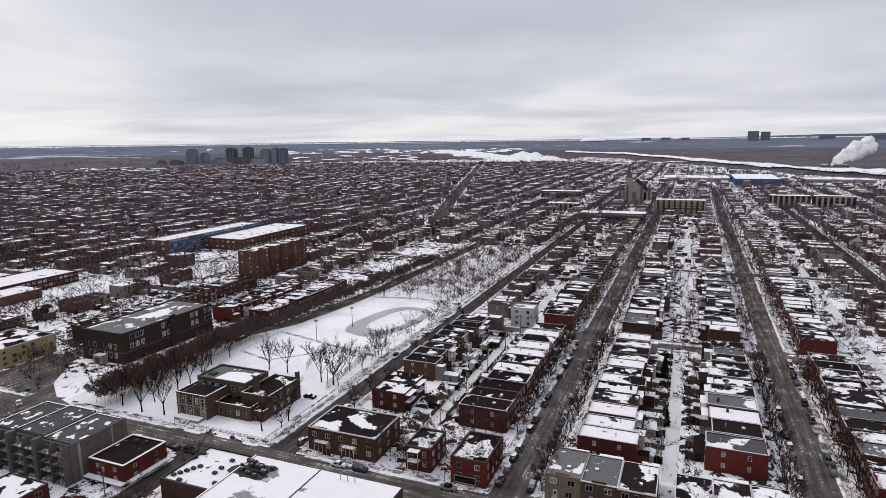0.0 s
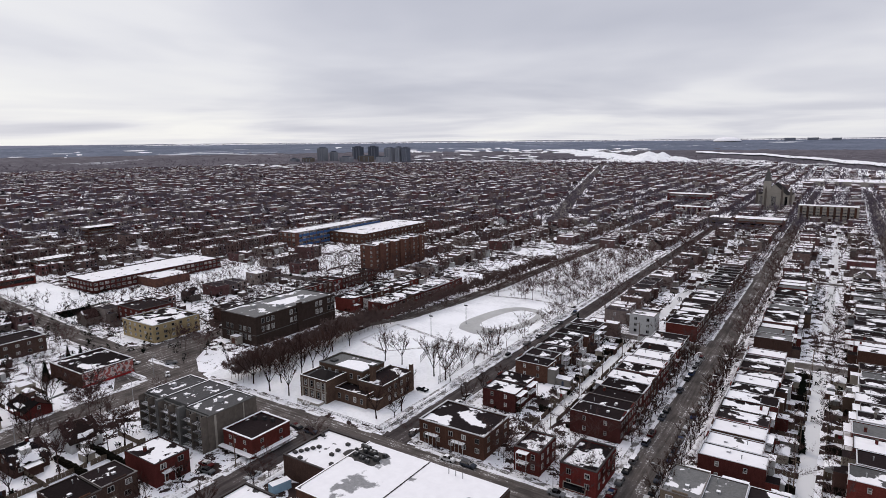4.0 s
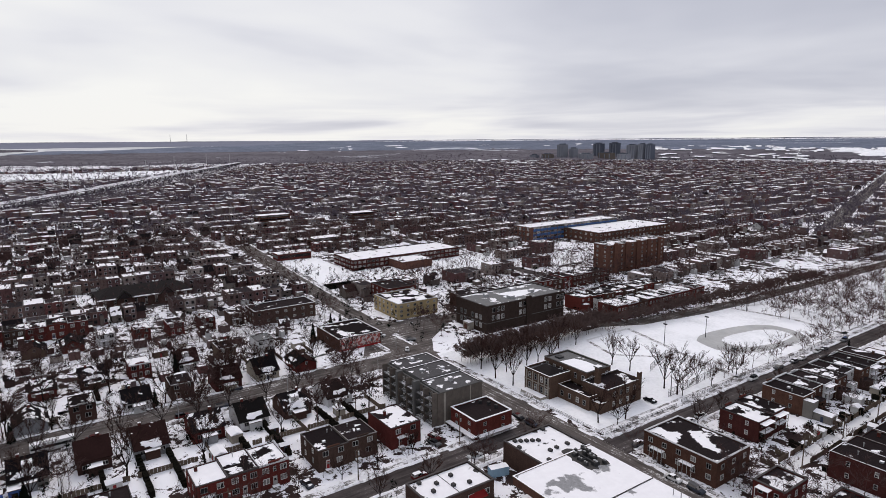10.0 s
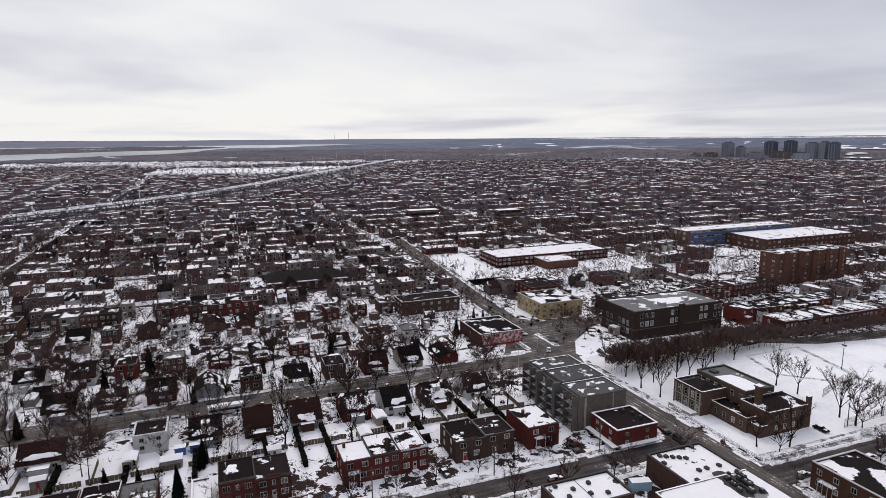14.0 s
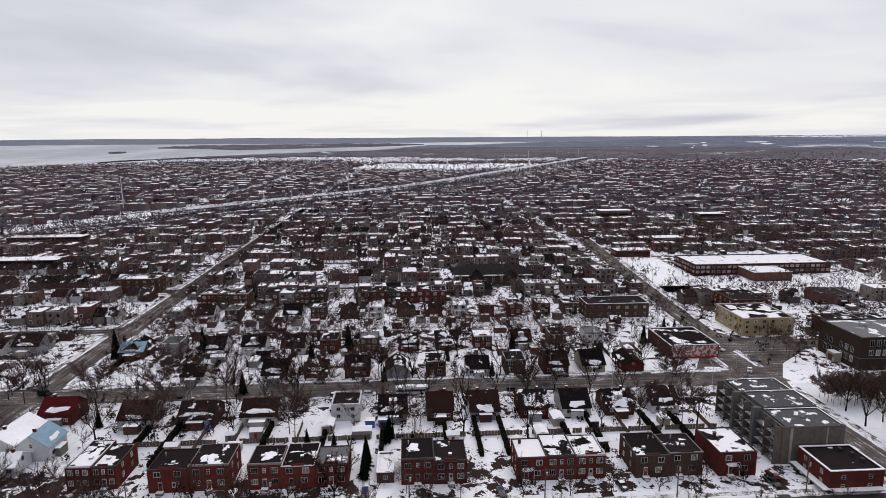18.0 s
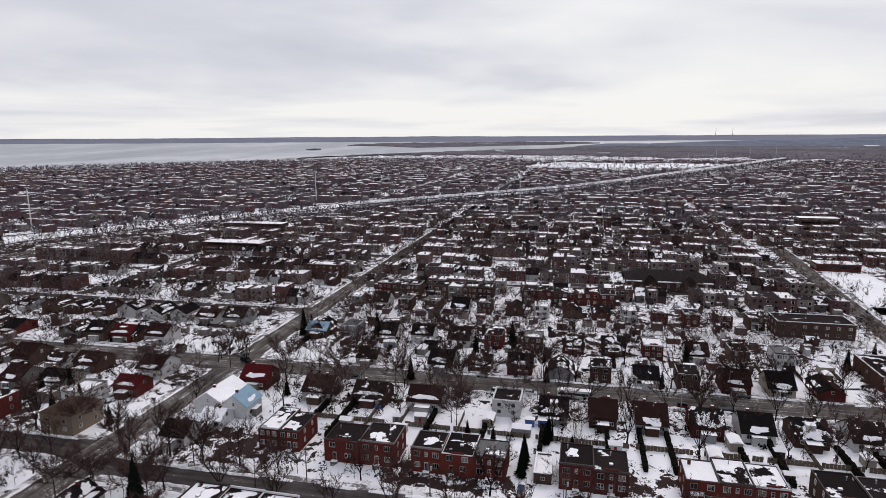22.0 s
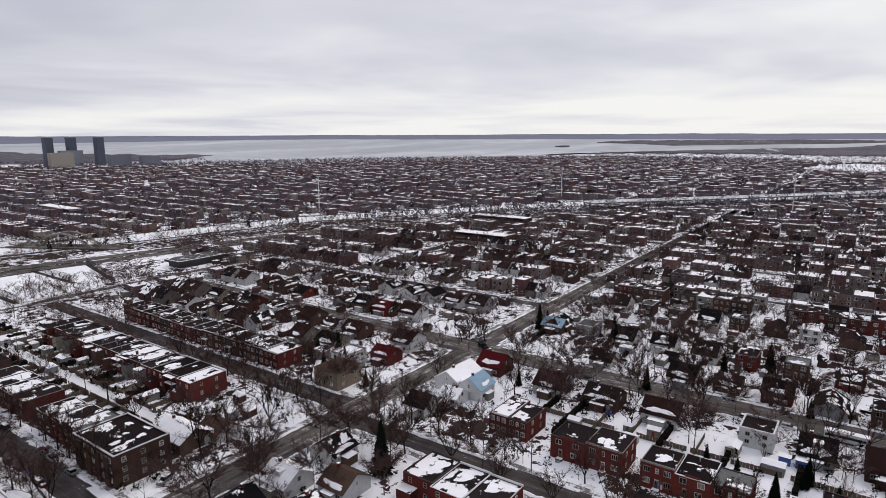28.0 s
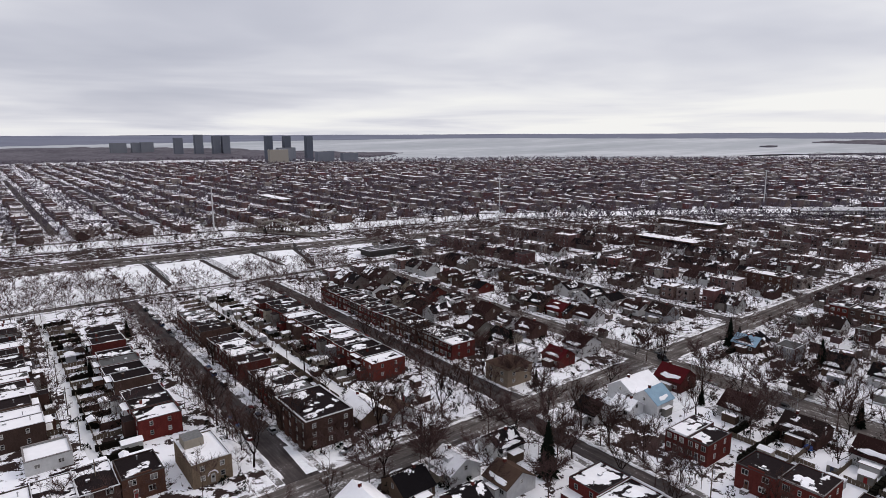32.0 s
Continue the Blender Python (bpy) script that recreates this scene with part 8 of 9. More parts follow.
def crown_template(seed, limbs, boughs, twigs, trunk=1.0, limb=0.7, bough=0.6, twig=0.8):
    """Slivers of one bare tree of height 1: rows of root, tip, sideways unit, half width."""
    r = random.Random(seed)
    out = []

    def sliver(p, q, w):
        d = (q - p).normalized()
        u = d.orthogonal().normalized()
        s = u * math.cos(r.uniform(0, 3.14)) + d.cross(u) * math.sin(r.uniform(0, 3.14))
        out.append((p, q, s.normalized(), w))

    top = Vector((r.uniform(-0.03, 0.03), r.uniform(-0.03, 0.03), 0.72))
    sliver(Vector((0, 0, -0.01)), top, trunk), sliver(Vector((0, 0, -0.01)), top, trunk)
    for k in range(limbs):
        a = 2 * math.pi * k / limbs + r.uniform(-0.4, 0.4)
        p = top * r.uniform(0.32, 0.8)
        q = p + Vector((math.cos(a) * 0.34, math.sin(a) * 0.34, r.uniform(0.18, 0.42))) * r.uniform(0.8, 1.1)
        q.z = min(q.z, 0.97)
        sliver(p, q, limb)
        for j in range(boughs):
            t = r.uniform(0.25, 1.0)
            m = p.lerp(q, t)
            e = ((q - p).normalized() + Vector((r.uniform(-1, 1), r.uniform(-1, 1), r.uniform(-0.2, 0.8))) * 0.9).normalized()
            n = m + e * r.uniform(0.13, 0.24)
            n.z = min(n.z, 1.02)
            sliver(m, n, bough)
            for i in range(twigs):
                o = m.lerp(n, r.uniform(0.15, 1.0))
                g = (e + Vector((r.uniform(-1, 1), r.uniform(-1, 1), r.uniform(-0.5, 0.9))) * 1.0).normalized()
                sliver(o, o + g * r.uniform(0.09, 0.19), twig)
    return [np.array([tuple(o[c]) for o in out]) for c in range(3)] + [np.array([o[3] for o in out])]


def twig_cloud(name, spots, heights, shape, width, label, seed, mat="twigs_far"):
    """Many bare trees in one mesh, each a turned and scaled copy of one of five crowns."""
    g = np.random.default_rng(seed)
    base, H = np.array(spots, float), np.array(heights)
    kinds = g.integers(0, 5, len(base))
    turn = g.uniform(0, 2 * np.pi, len(base))
    wide = g.uniform(0.8, 1.2, len(base))
    chunks = []
    for k in range(5):
        P, Q, S, W = crown_template(seed * 10 + k, *shape)
        pick = np.nonzero(kinds == k)[0]
        if not len(pick):
            continue
        c, s = np.cos(turn[pick])[:, None], np.sin(turn[pick])[:, None]
        h = H[pick][:, None, None]
        f = wide[pick][:, None]

        def spin(v, grow):
            return np.stack([(v[:, 0] * c - v[:, 1] * s) * grow, (v[:, 0] * s + v[:, 1] * c) * grow, np.broadcast_to(v[:, 2], (len(pick), len(v)))], -1)

        p = spin(P, f) * h + base[pick][:, None]
        q = spin(Q, f) * h + base[pick][:, None]
        o = spin(S, 1.0) * (W * width)[None, :, None] * (0.4 + h / 16)
        chunks.append(np.stack([p - o, p + o, q], 2).reshape(-1, 3))
    v = np.concatenate(chunks)
    tagged(new(name, fast_mesh(name, v, np.arange(len(v)).reshape(-1, 3), mat)), label, "trees", kind="stuff")


def inside_house(x, y):
    """Whether the spot lies under one of the near rows."""
    for x0, x1, y0, y1 in ((-161, -141, -92, 92), (-122, -107, -101, -61), (-98, -83, 168, 261), (-64, -47, 166, 426), (-27, -10, 136, 426), (7, 24, 136, 426), (43, 59, 156, 426), (-80, -64, -293, -147), (-122, -106, -293, -179), (-155, -140, -293, -142), (-46, -29, -293, -150), (-7, 9, -331, -149), (-31, -18, -170, -155), (-13, 2, -198, -183)):
        if x0 < x < x1 and y0 < y < y1:
            return True
    return False


def shrubs():
    """Dark evergreen shrubs and clipped cedars between the houses."""
    g = np.random.default_rng(17)
    r = random.Random(17)
    v = []
    for _ in range(3200):
        az, d = r.uniform(-12, 178), math.sqrt(r.uniform(138 ** 2, 420 ** 2))
        x, y, _z = at_polar(az, d)
        if -206 < x < -104 and 122 < y < 490 or -240 < x < 60 and -530 < y < -358 or blocked(x, y) or inside_house(x, y):
            continue
        if any(abs(x - c) < w / 2 + 2 and p < y < e for c, w, p, e in STREETS_Y) or any(abs(y - c) < w / 2 + 2 and p < x < e for c, w, p, e in STREETS_X):
            continue
        h, w = r.choice((1.2, 1.6, 2.2, 3.2, 4.5)), r.uniform(0.6, 1.5)
        k = 46
        a, t = g.uniform(0, 6.283, k), g.random(k)
        rad = w * np.sqrt(1 - t * t * 0.8) * g.uniform(0.5, 1.0, k)
        p = np.stack([x + np.cos(a) * rad, y + np.sin(a) * rad, 0.05 + t * h], -1)
        q = p + g.normal(0, 0.32, (k, 3)) + [0, 0, 0.25]
        s = p + g.normal(0, 0.32, (k, 3))
        v.append(np.stack([p, q, s], 1).reshape(-1, 3))
    for p in dense(shifted(3), 13)[20:]:
        if math.hypot(*p) < 900 and r.random() < 0.55:
            h, w, k = r.uniform(5, 9), r.uniform(1.6, 2.6), 60
            a, t = g.uniform(0, 6.283, k), g.random(k)
            rad = w * (1 - t * 0.85) * g.uniform(0.5, 1.0, k)
            q0 = np.stack([p[0] + r.uniform(-7, 7) + np.cos(a) * rad, p[1] + r.uniform(-7, 7) + np.sin(a) * rad, 0.05 + t * h], -1)
            v.append(np.stack([q0, q0 + g.normal(0, 0.8, (k, 3)) + [0, 0, 0.4], q0 + g.normal(0, 0.8, (k, 3))], 1).reshape(-1, 3))
    v = np.concatenate(v)
    tagged(new("evergreen_shrubs", fast_mesh("evergreen_shrubs", v, np.arange(len(v)).reshape(-1, 3), "needles")), "dark evergreen shrubs in the snowy yards", "shrubs", kind="stuff")


def far_trees():
    r = random.Random(21)
    near, mid, far, farther, scrub = [], [], [], [], []
    # yards and streets between the rows, out to the edge of the town
    for d0, d1, each, into in ((136, 330, 85.0, near), (330, 620, 92.0, mid), (620, 1150, 140.0, far), (1150, 2400, 300.0, farther)):
        for _ in range(int(radians(202) / 2 * (d1 * d1 - d0 * d0) / each)):
            az, d = r.uniform(-18, 184), math.sqrt(r.uniform(d0 * d0, d1 * d1))
            if d > interp(az, LIMIT):
                continue
            x, y, z = at_polar(az, d)
            if -206 < x < -102 and 122 < y < 490 or -240 < x < 60 and -480 < y < -358 or -425 < x < -330 and 132 < y < 182:
                continue
            if any(x0 < x < x1 and y0 < y < y1 for x0, x1, y0, y1 in ((-404, -343, 182, 275), (-405, -342, 356, 497), (-276, -260, 312, 372), (-380, -354, 27, 75))):
                continue
            if d > 1500 and taken(x, y) and r.random() < 0.6 or -525 < x < -236 and abs(y - west_street(x)) < 6.5:
                continue
            if d < 420 and (blocked(x, y) or inside_house(x, y) or any(abs(x - c) < w / 2 and p < y < e for c, w, p, e in STREETS_Y) or any(abs(y - c) < w / 2 and p < x < e for c, w, p, e in STREETS_X)):
                continue
            if -263 < x < -196 and 104 < y < 147 or (-182 < x < -161 or -243 < x < -212) and -92 < y < 96 and r.random() < 0.6:
                continue
            if d < 760 and any(abs(x - c) < 3.4 and p < y < e for c, p, e in LANES):
                continue
            into.append((x, y, z))
    # rows of street trees, regular along the avenues
    for x0 in [-178 - 74 * k for k in range(20)] + [-106, -38, 34, 107, 180, 253]:
        for s in (-5.5, 5.5):
            y = 300.0 if x0 > -178 else 140.0
            while y < 1200:
                if r.random() < 0.7 and (not taken(x0 + s, y) or y > 262) and in_view(x0 + s, y)[0] and math.hypot(x0, y) > 290:
                    (mid if math.hypot(x0, y) < 620 else far).append((x0 + s + r.uniform(-1, 1), y, 0))
                y += 11 + r.uniform(-2, 3)
    for x0 in [-280 - 74 * k for k in range(16)]:
        for s in (-5.5, 5.5):
            y = -1000.0
            while y < 125:
                if r.random() < 0.6 and in_view(x0 + s, y)[0] and math.hypot(x0, y) > 300 and not (-620 < y < -360 and x0 > -700):
                    (mid if math.hypot(x0, y) < 620 else far).append((x0 + s + r.uniform(-1, 1), y, 0))
                y += 12 + r.uniform(-2, 3)
    for y0, x0, x1 in ((-131, -222, -620), (128, -270, -640), (-131, 30, -52)):
        for s in (-8.2, 8.2):
            x = x0
            while x > x1:
                if r.random() < 0.8 and abs(x + 206) > 14:
                    (near if math.hypot(x, y0) < 330 else mid).append((x, (west_street(x) if y0 > 0 else y0) + s + r.uniform(-1, 1), 0))
                x -= 10 + r.uniform(-2, 3)
    # along the canal and the shore
    for d in (-42, 24, 32, 40, 48, 72):
        for p in dense(shifted(d), 9):
            if math.hypot(*p) < 800:
                for _ in range(3 if d > 20 else 0):
                    scrub.append((p[0] + r.uniform(-6, 6), p[1] + r.uniform(-6, 6), 0))
            if r.random() < (0.6 if d < 0 else 0.25) and math.hypot(*p) < 2300 and math.hypot(p[0] + 216, p[1] + 524) > 42:
                (mid if math.hypot(*p) < 620 else far).append((p[0] + r.uniform(-3, 3), p[1] + r.uniform(-3, 3), gz(math.hypot(*p))))
    for k in range(2600):
        az = r.uniform(96, 160)
        d = interp(az, LIMIT) + r.uniform(-20, 130) * (1.6 if az > 128 else 1.0)
        x, y, z = at_polar(az, d)
        farther.append((x, y, z))
    for k in range(3800):
        az = r.uniform(-18, 112)
        d = interp(az, LIMIT) * r.uniform(0.93, 1.22)
        x, y, z = at_polar(az, d)
        if not taken(x, y):
            farther.append((x, y, z))
    for k in range(500):
        az = r.uniform(146.5, 178)
        x, y, z = at_polar(az, reach(r.uniform(2.05, 2.2)))
        farther.append((x, y, z))
    twig_cloud("bank_scrub", scrub, [r.uniform(1.2, 3.4) for _ in scrub], (5, 2, 2, 0.5, 0.5, 0.6, 0.8), 0.12, "scrub along the canal bank", 9)
    near += [(x, y, 0) for x, y in EXTRA]
    # trees on the green before the canal and at the upper end of the park
    for _ in range(75):
        mid.append((r.uniform(-60, 30), r.uniform(-445, -372), 0))
    for _ in range(70):
        mid.append((r.uniform(-190, -60), r.uniform(-384, -366), 0))
    for _ in range(90):
        near.append((r.uniform(-62, 26), r.uniform(-440, -366), 0))
    for _ in range(110):
        near.append((r.uniform(-200, 28), r.uniform(-368, -346), 0))
    for _ in range(150):
        near.append((r.uniform(-166, -115), r.uniform(300, 470), 0))
    for _ in range(40):
        near.append((r.uniform(-117.5, -114), r.uniform(205, 470), 0))
    for k in range(34):
        y = 300 + k * 5.1
        near += [(-166.5 + 0.03 * k + r.uniform(-0.8, 0.8), y, 0), (-117.5 + r.uniform(-0.8, 0.8), y + 2, 0), (-141 + r.uniform(-6, 6), y + 1, 0)]
    for _ in range(150):
        x, y = r.uniform(-275, -157), r.uniform(-345, -140)
        if abs(x + 206) > 8 and abs(x + 243) > 4:
            near.append((x, y, 0))
    for x0 in (-127.5, -142.5, -66.5, -51.5):
        y = -352.0
        while y < -150:
            near.append((x0 + r.uniform(-0.8, 0.8), y, 0))
            y += r.uniform(4.5, 8.5)
    for _ in range(170):
        mid.append((r.uniform(-430, -262), r.uniform(-345, -142), 0))
    for _ in range(110):
        near.append((r.uniform(-288, -256), r.uniform(-118, 104), 0))
    # the close double row of limes between school and park, and along the park road
    limes = []
    for k in range(38):
        limes += [(x - 0.06 * k + r.uniform(-0.6, 0.6), 138.5 + k * 2.2 + r.uniform(-0.5, 0.5), 0) for x in (-180.5, -184.2, -187.8)]
    for k in range(70):
        limes.append((-181 + 0.16 * k + r.uniform(-1, 1), 218 + k * 2.6, 0))
    twig_cloud("lime_row", limes, [r.uniform(7.8, 9.0) for _ in limes], (8, 6, 15, 0.9, 0.5, 0.5, 0.6), 0.115, "close row of bare brown lime trees", 6, "twigs_lime")
    # tall old elms along the boulevard
    elms = [(x + r.uniform(-1, 1), y, 0) for x, y in ((-172, -76), (-171, -35), (-197, -104), (-197, -62), (-171, 70), (-172, 84), (-202, -131), (-200, -40), (-174, -37), (-245, -55), (-204, -30), (-143, -146), (-113, -125), (-114.5, -100), (-216, -84), (-217, -47), (-197, -85), (-198, -18), (-216, -12), (-197, 40), (-216, 52), (-198, 92), (-122, -108), (-104, -92), (-96, -108), (-117, -118), (-86, -118), (-92, -128), (-72, -124), (-126, -78), (-137, -100), (-137, -126))]
    twig_cloud("tall_elms", elms, [r.uniform(13, 17) for _ in elms], (9, 8, 30, 1.9, 1.0, 0.6, 0.36), 0.080, "tall spreading bare elms", 7)
    twig_cloud("yard_trees", mid, [r.choice((5, 7, 8.5, 10, 12, 13.5)) * r.uniform(0.85, 1.15) for _ in mid], (5, 3, 8, 0.9, 0.5, 0.45, 0.62), 0.105, "bare trees among the houses", 1)
    twig_cloud("near_yard_trees", near, [r.choice((4, 5.5, 7, 9, 11, 13)) * r.uniform(0.85, 1.15) for _ in near], (6, 4, 14, 1.3, 0.7, 0.5, 0.42), 0.078, "bare trees in the yards and along the streets", 4)
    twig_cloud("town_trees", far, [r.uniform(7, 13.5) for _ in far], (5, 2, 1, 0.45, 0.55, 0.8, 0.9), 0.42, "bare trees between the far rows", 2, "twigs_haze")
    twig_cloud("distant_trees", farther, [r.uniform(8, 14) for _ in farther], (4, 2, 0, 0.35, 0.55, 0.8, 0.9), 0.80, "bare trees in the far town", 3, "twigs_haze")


far_trees()
shrubs()

# ---- cars, poles, yards ----


def car_proto(kind, snowy):
    """A parked car: body with wheel arches, glass house, four wheels with rims, lamps, sometimes a cap of snow."""
    p = Proto("car", "car", "parked cars")
    L, W = (4.5, 1.8) if kind != "van" else (4.9, 1.95)
    hood, roofz = (0.92, 1.45) if kind == "sedan" else (1.05, 1.7) if kind == "suv" else (1.15, 2.0)
    prof = {"sedan": [(-2.25, 0.35), (-2.25, 0.85), (-1.75, hood), (-1.05, hood + 0.02), (1.0, hood + 0.04), (1.75, hood), (2.25, 0.78), (2.25, 0.35)],
            "suv": [(-2.25, 0.42), (-2.25, 1.0), (-2.1, hood + 0.05), (1.0, hood + 0.04), (2.05, hood - 0.08), (2.25, 0.8), (2.25, 0.42)],
            "van": [(-2.45, 0.42), (-2.45, 1.05), (-2.4, hood), (1.4, hood), (2.3, 0.95), (2.45, 0.7), (2.45, 0.42)]}[kind]
    cab = {"sedan": [(-1.45, hood), (-0.85, roofz), (0.35, roofz), (1.15, hood)], "suv": [(-2.15, hood), (-1.9, roofz), (0.25, roofz), (1.05, hood)], "van": [(-2.4, hood), (-2.3, roofz), (0.8, roofz), (1.6, hood)]}[kind]

    def solid(outline, half, top, mat, inset=0.0):
        b = MB()
        zt = max(z for _, z in outline)
        zb = min(z for _, z in outline)
        n = len(outline)
        wid = [half - inset * (z - zb) / max(zt - zb, 0.01) for _, z in outline]
        pts = [(x, -w2, z) for (x, z), w2 in zip(outline, wid)] + [(x, w2, z) for (x, z), w2 in zip(outline, wid)]
        b.mesh_faces(pts, [(k, (k + 1) % n, n + (k + 1) % n, n + k) for k in range(n)], mat)
        b.mesh_faces(pts, [tuple(range(n))[::-1], tuple(range(n, 2 * n))], mat)
        return b

    p.add("body", solid(prof, W / 2, 0, "car_paint", 0.08))
    p.add("glass_house", solid(cab, W / 2 - 0.1, 0, "window_glass", 0.16))
    x0, x1 = cab[1][0], cab[2][0]
    p.add("car_roof", MB().box(x0 - 0.05, x1 + 0.05, -W / 2 + 0.24, W / 2 - 0.24, roofz - 0.02, roofz + 0.05, "car_paint", top="snow" if snowy else None), "snow-topped roof" if snowy else "")
    if snowy:
        p.add("snow_patch", blob(0.55, 0.75, 0.12, 3), "snow left on the hood", at=(1.5, 0, hood - 0.02))
    for x in (-1.4, 1.4):
        for y in (-1, 1):
            w = MB().tube((0, -0.11, 0), (0, 0.11, 0), 0.33, 0.33, "rubber", 10)
            p.add("wheel", w, at=(x, y * (W / 2 - 0.1), 0.33))
    return p


CARS = [car_proto("sedan", False), car_proto("suv", False), car_proto("sedan", True), car_proto("van", False), car_proto("suv", True)]
CAR_LABEL = ["parked dark sedan at the kerb", "parked station car at the kerb", "parked sedan with snow on its roof", "parked van at the kerb", "parked sport utility car capped with snow"]


def park_cars():
    r = random.Random(12)
    n = 0

    def along(axis, c, a0, a1, fill, flip=0):
        a = a0
        while a < a1:
            if r.random() < fill:
                k = r.choice((0, 1, 1, 2, 4, 0, 3 if r.random() < 0.3 else 1))
                rz = (90 if axis == "y" else 0) + (180 if flip else 0) + r.uniform(-2, 2)
                x, y = (c + r.uniform(-0.15, 0.15), a) if axis == "y" else (a, c + r.uniform(-0.15, 0.15))
                CARS[k].place(pose(x, y, 0.06, 0, 0, rz), CAR_LABEL[k])
            a += 5.9 + r.uniform(0, 0.8)

    along("y", -42.2, 140, 262, 0.75), along("y", -33.8, 140, 262, 0.7, 1)
    along("y", 29.6, 150, 262, 0.55), along("y", 38.4, 150, 262, 0.7, 1)
    along("y", -103.0, 140, 258, 0.5), along("y", -110.0, 170, 300, 0.2, 1)
    along("x", 132.4, -99, -46, 0.55), along("x", 123.5, -150, -122, 0.5)
    along("y", -125.4, -60, 100, 0.3), along("y", -131.8, -100, 100, 0.15, 1)
    along("y", -199.8, -110, 90, 0.14), along("y", -212.2, -110, 90, 0.14, 1)
    along("y", -55.7, -330, -150, 0.6), along("y", -63.2, -330, -150, 0.6, 1)
    along("y", -131, -320, -150, 0.3), along("x", -126.5, -110, -70, 0.25), along("x", -135.5, -110, -70, 0.2)
    for x, y, rz in ((-148, 108, 80), (-138, 22, 5), (-139, 53, 8), (-138, -12, 0), (-138, 92, 10), (-141, 94, 5), (-75, -142, 20), (-208, -128, 70), (-214, -133, 160), (-235, 128, 30), (-212, 128, 150), (-222, 136, 70), (-120, 168, 0)):
        k = r.randrange(5)
        CARS[k].place(pose(x, y, 0.08, 0, 0, rz), "car standing in a drive or crossing" if k else "dark sedan standing in a drive")
    for x, y, rz in ((-200, 0, 90),):
        b = MB()
        b.box(-5.5, 5.5, -1.25, 1.25, 0.5, 3.1, "white_paint", top="snow")
        b.box(-5.3, 5.3, -1.28, 1.28, 1.5, 2.3, "window_glass")
        p = Proto("bus", "bus")
        p.add("body", b)
        p.add("roof_unit", MB().box(-2.6, 0.4, -0.8, 0.8, 3.1, 3.4, "white_paint", top="snow"))
        for q in (-3.6, 3.6):
            for s in (-1.1, 1.1):
                k = p.add("wheel", MB().tube((0, -0.15, 0), (0, 0.15, 0), 0.5, 0.5, "rubber", 12), at=(q, s, 0.5))
                p.add("rim", MB().tube((0, -0.17, 0), (0, 0.17, 0), 0.26, 0.26, "grey_metal", 10), "grey steel rim", under=k)
        p.place(pose(x, y, 0.06, 0, 0, rz), "white city bus on the boulevard")


park_cars()


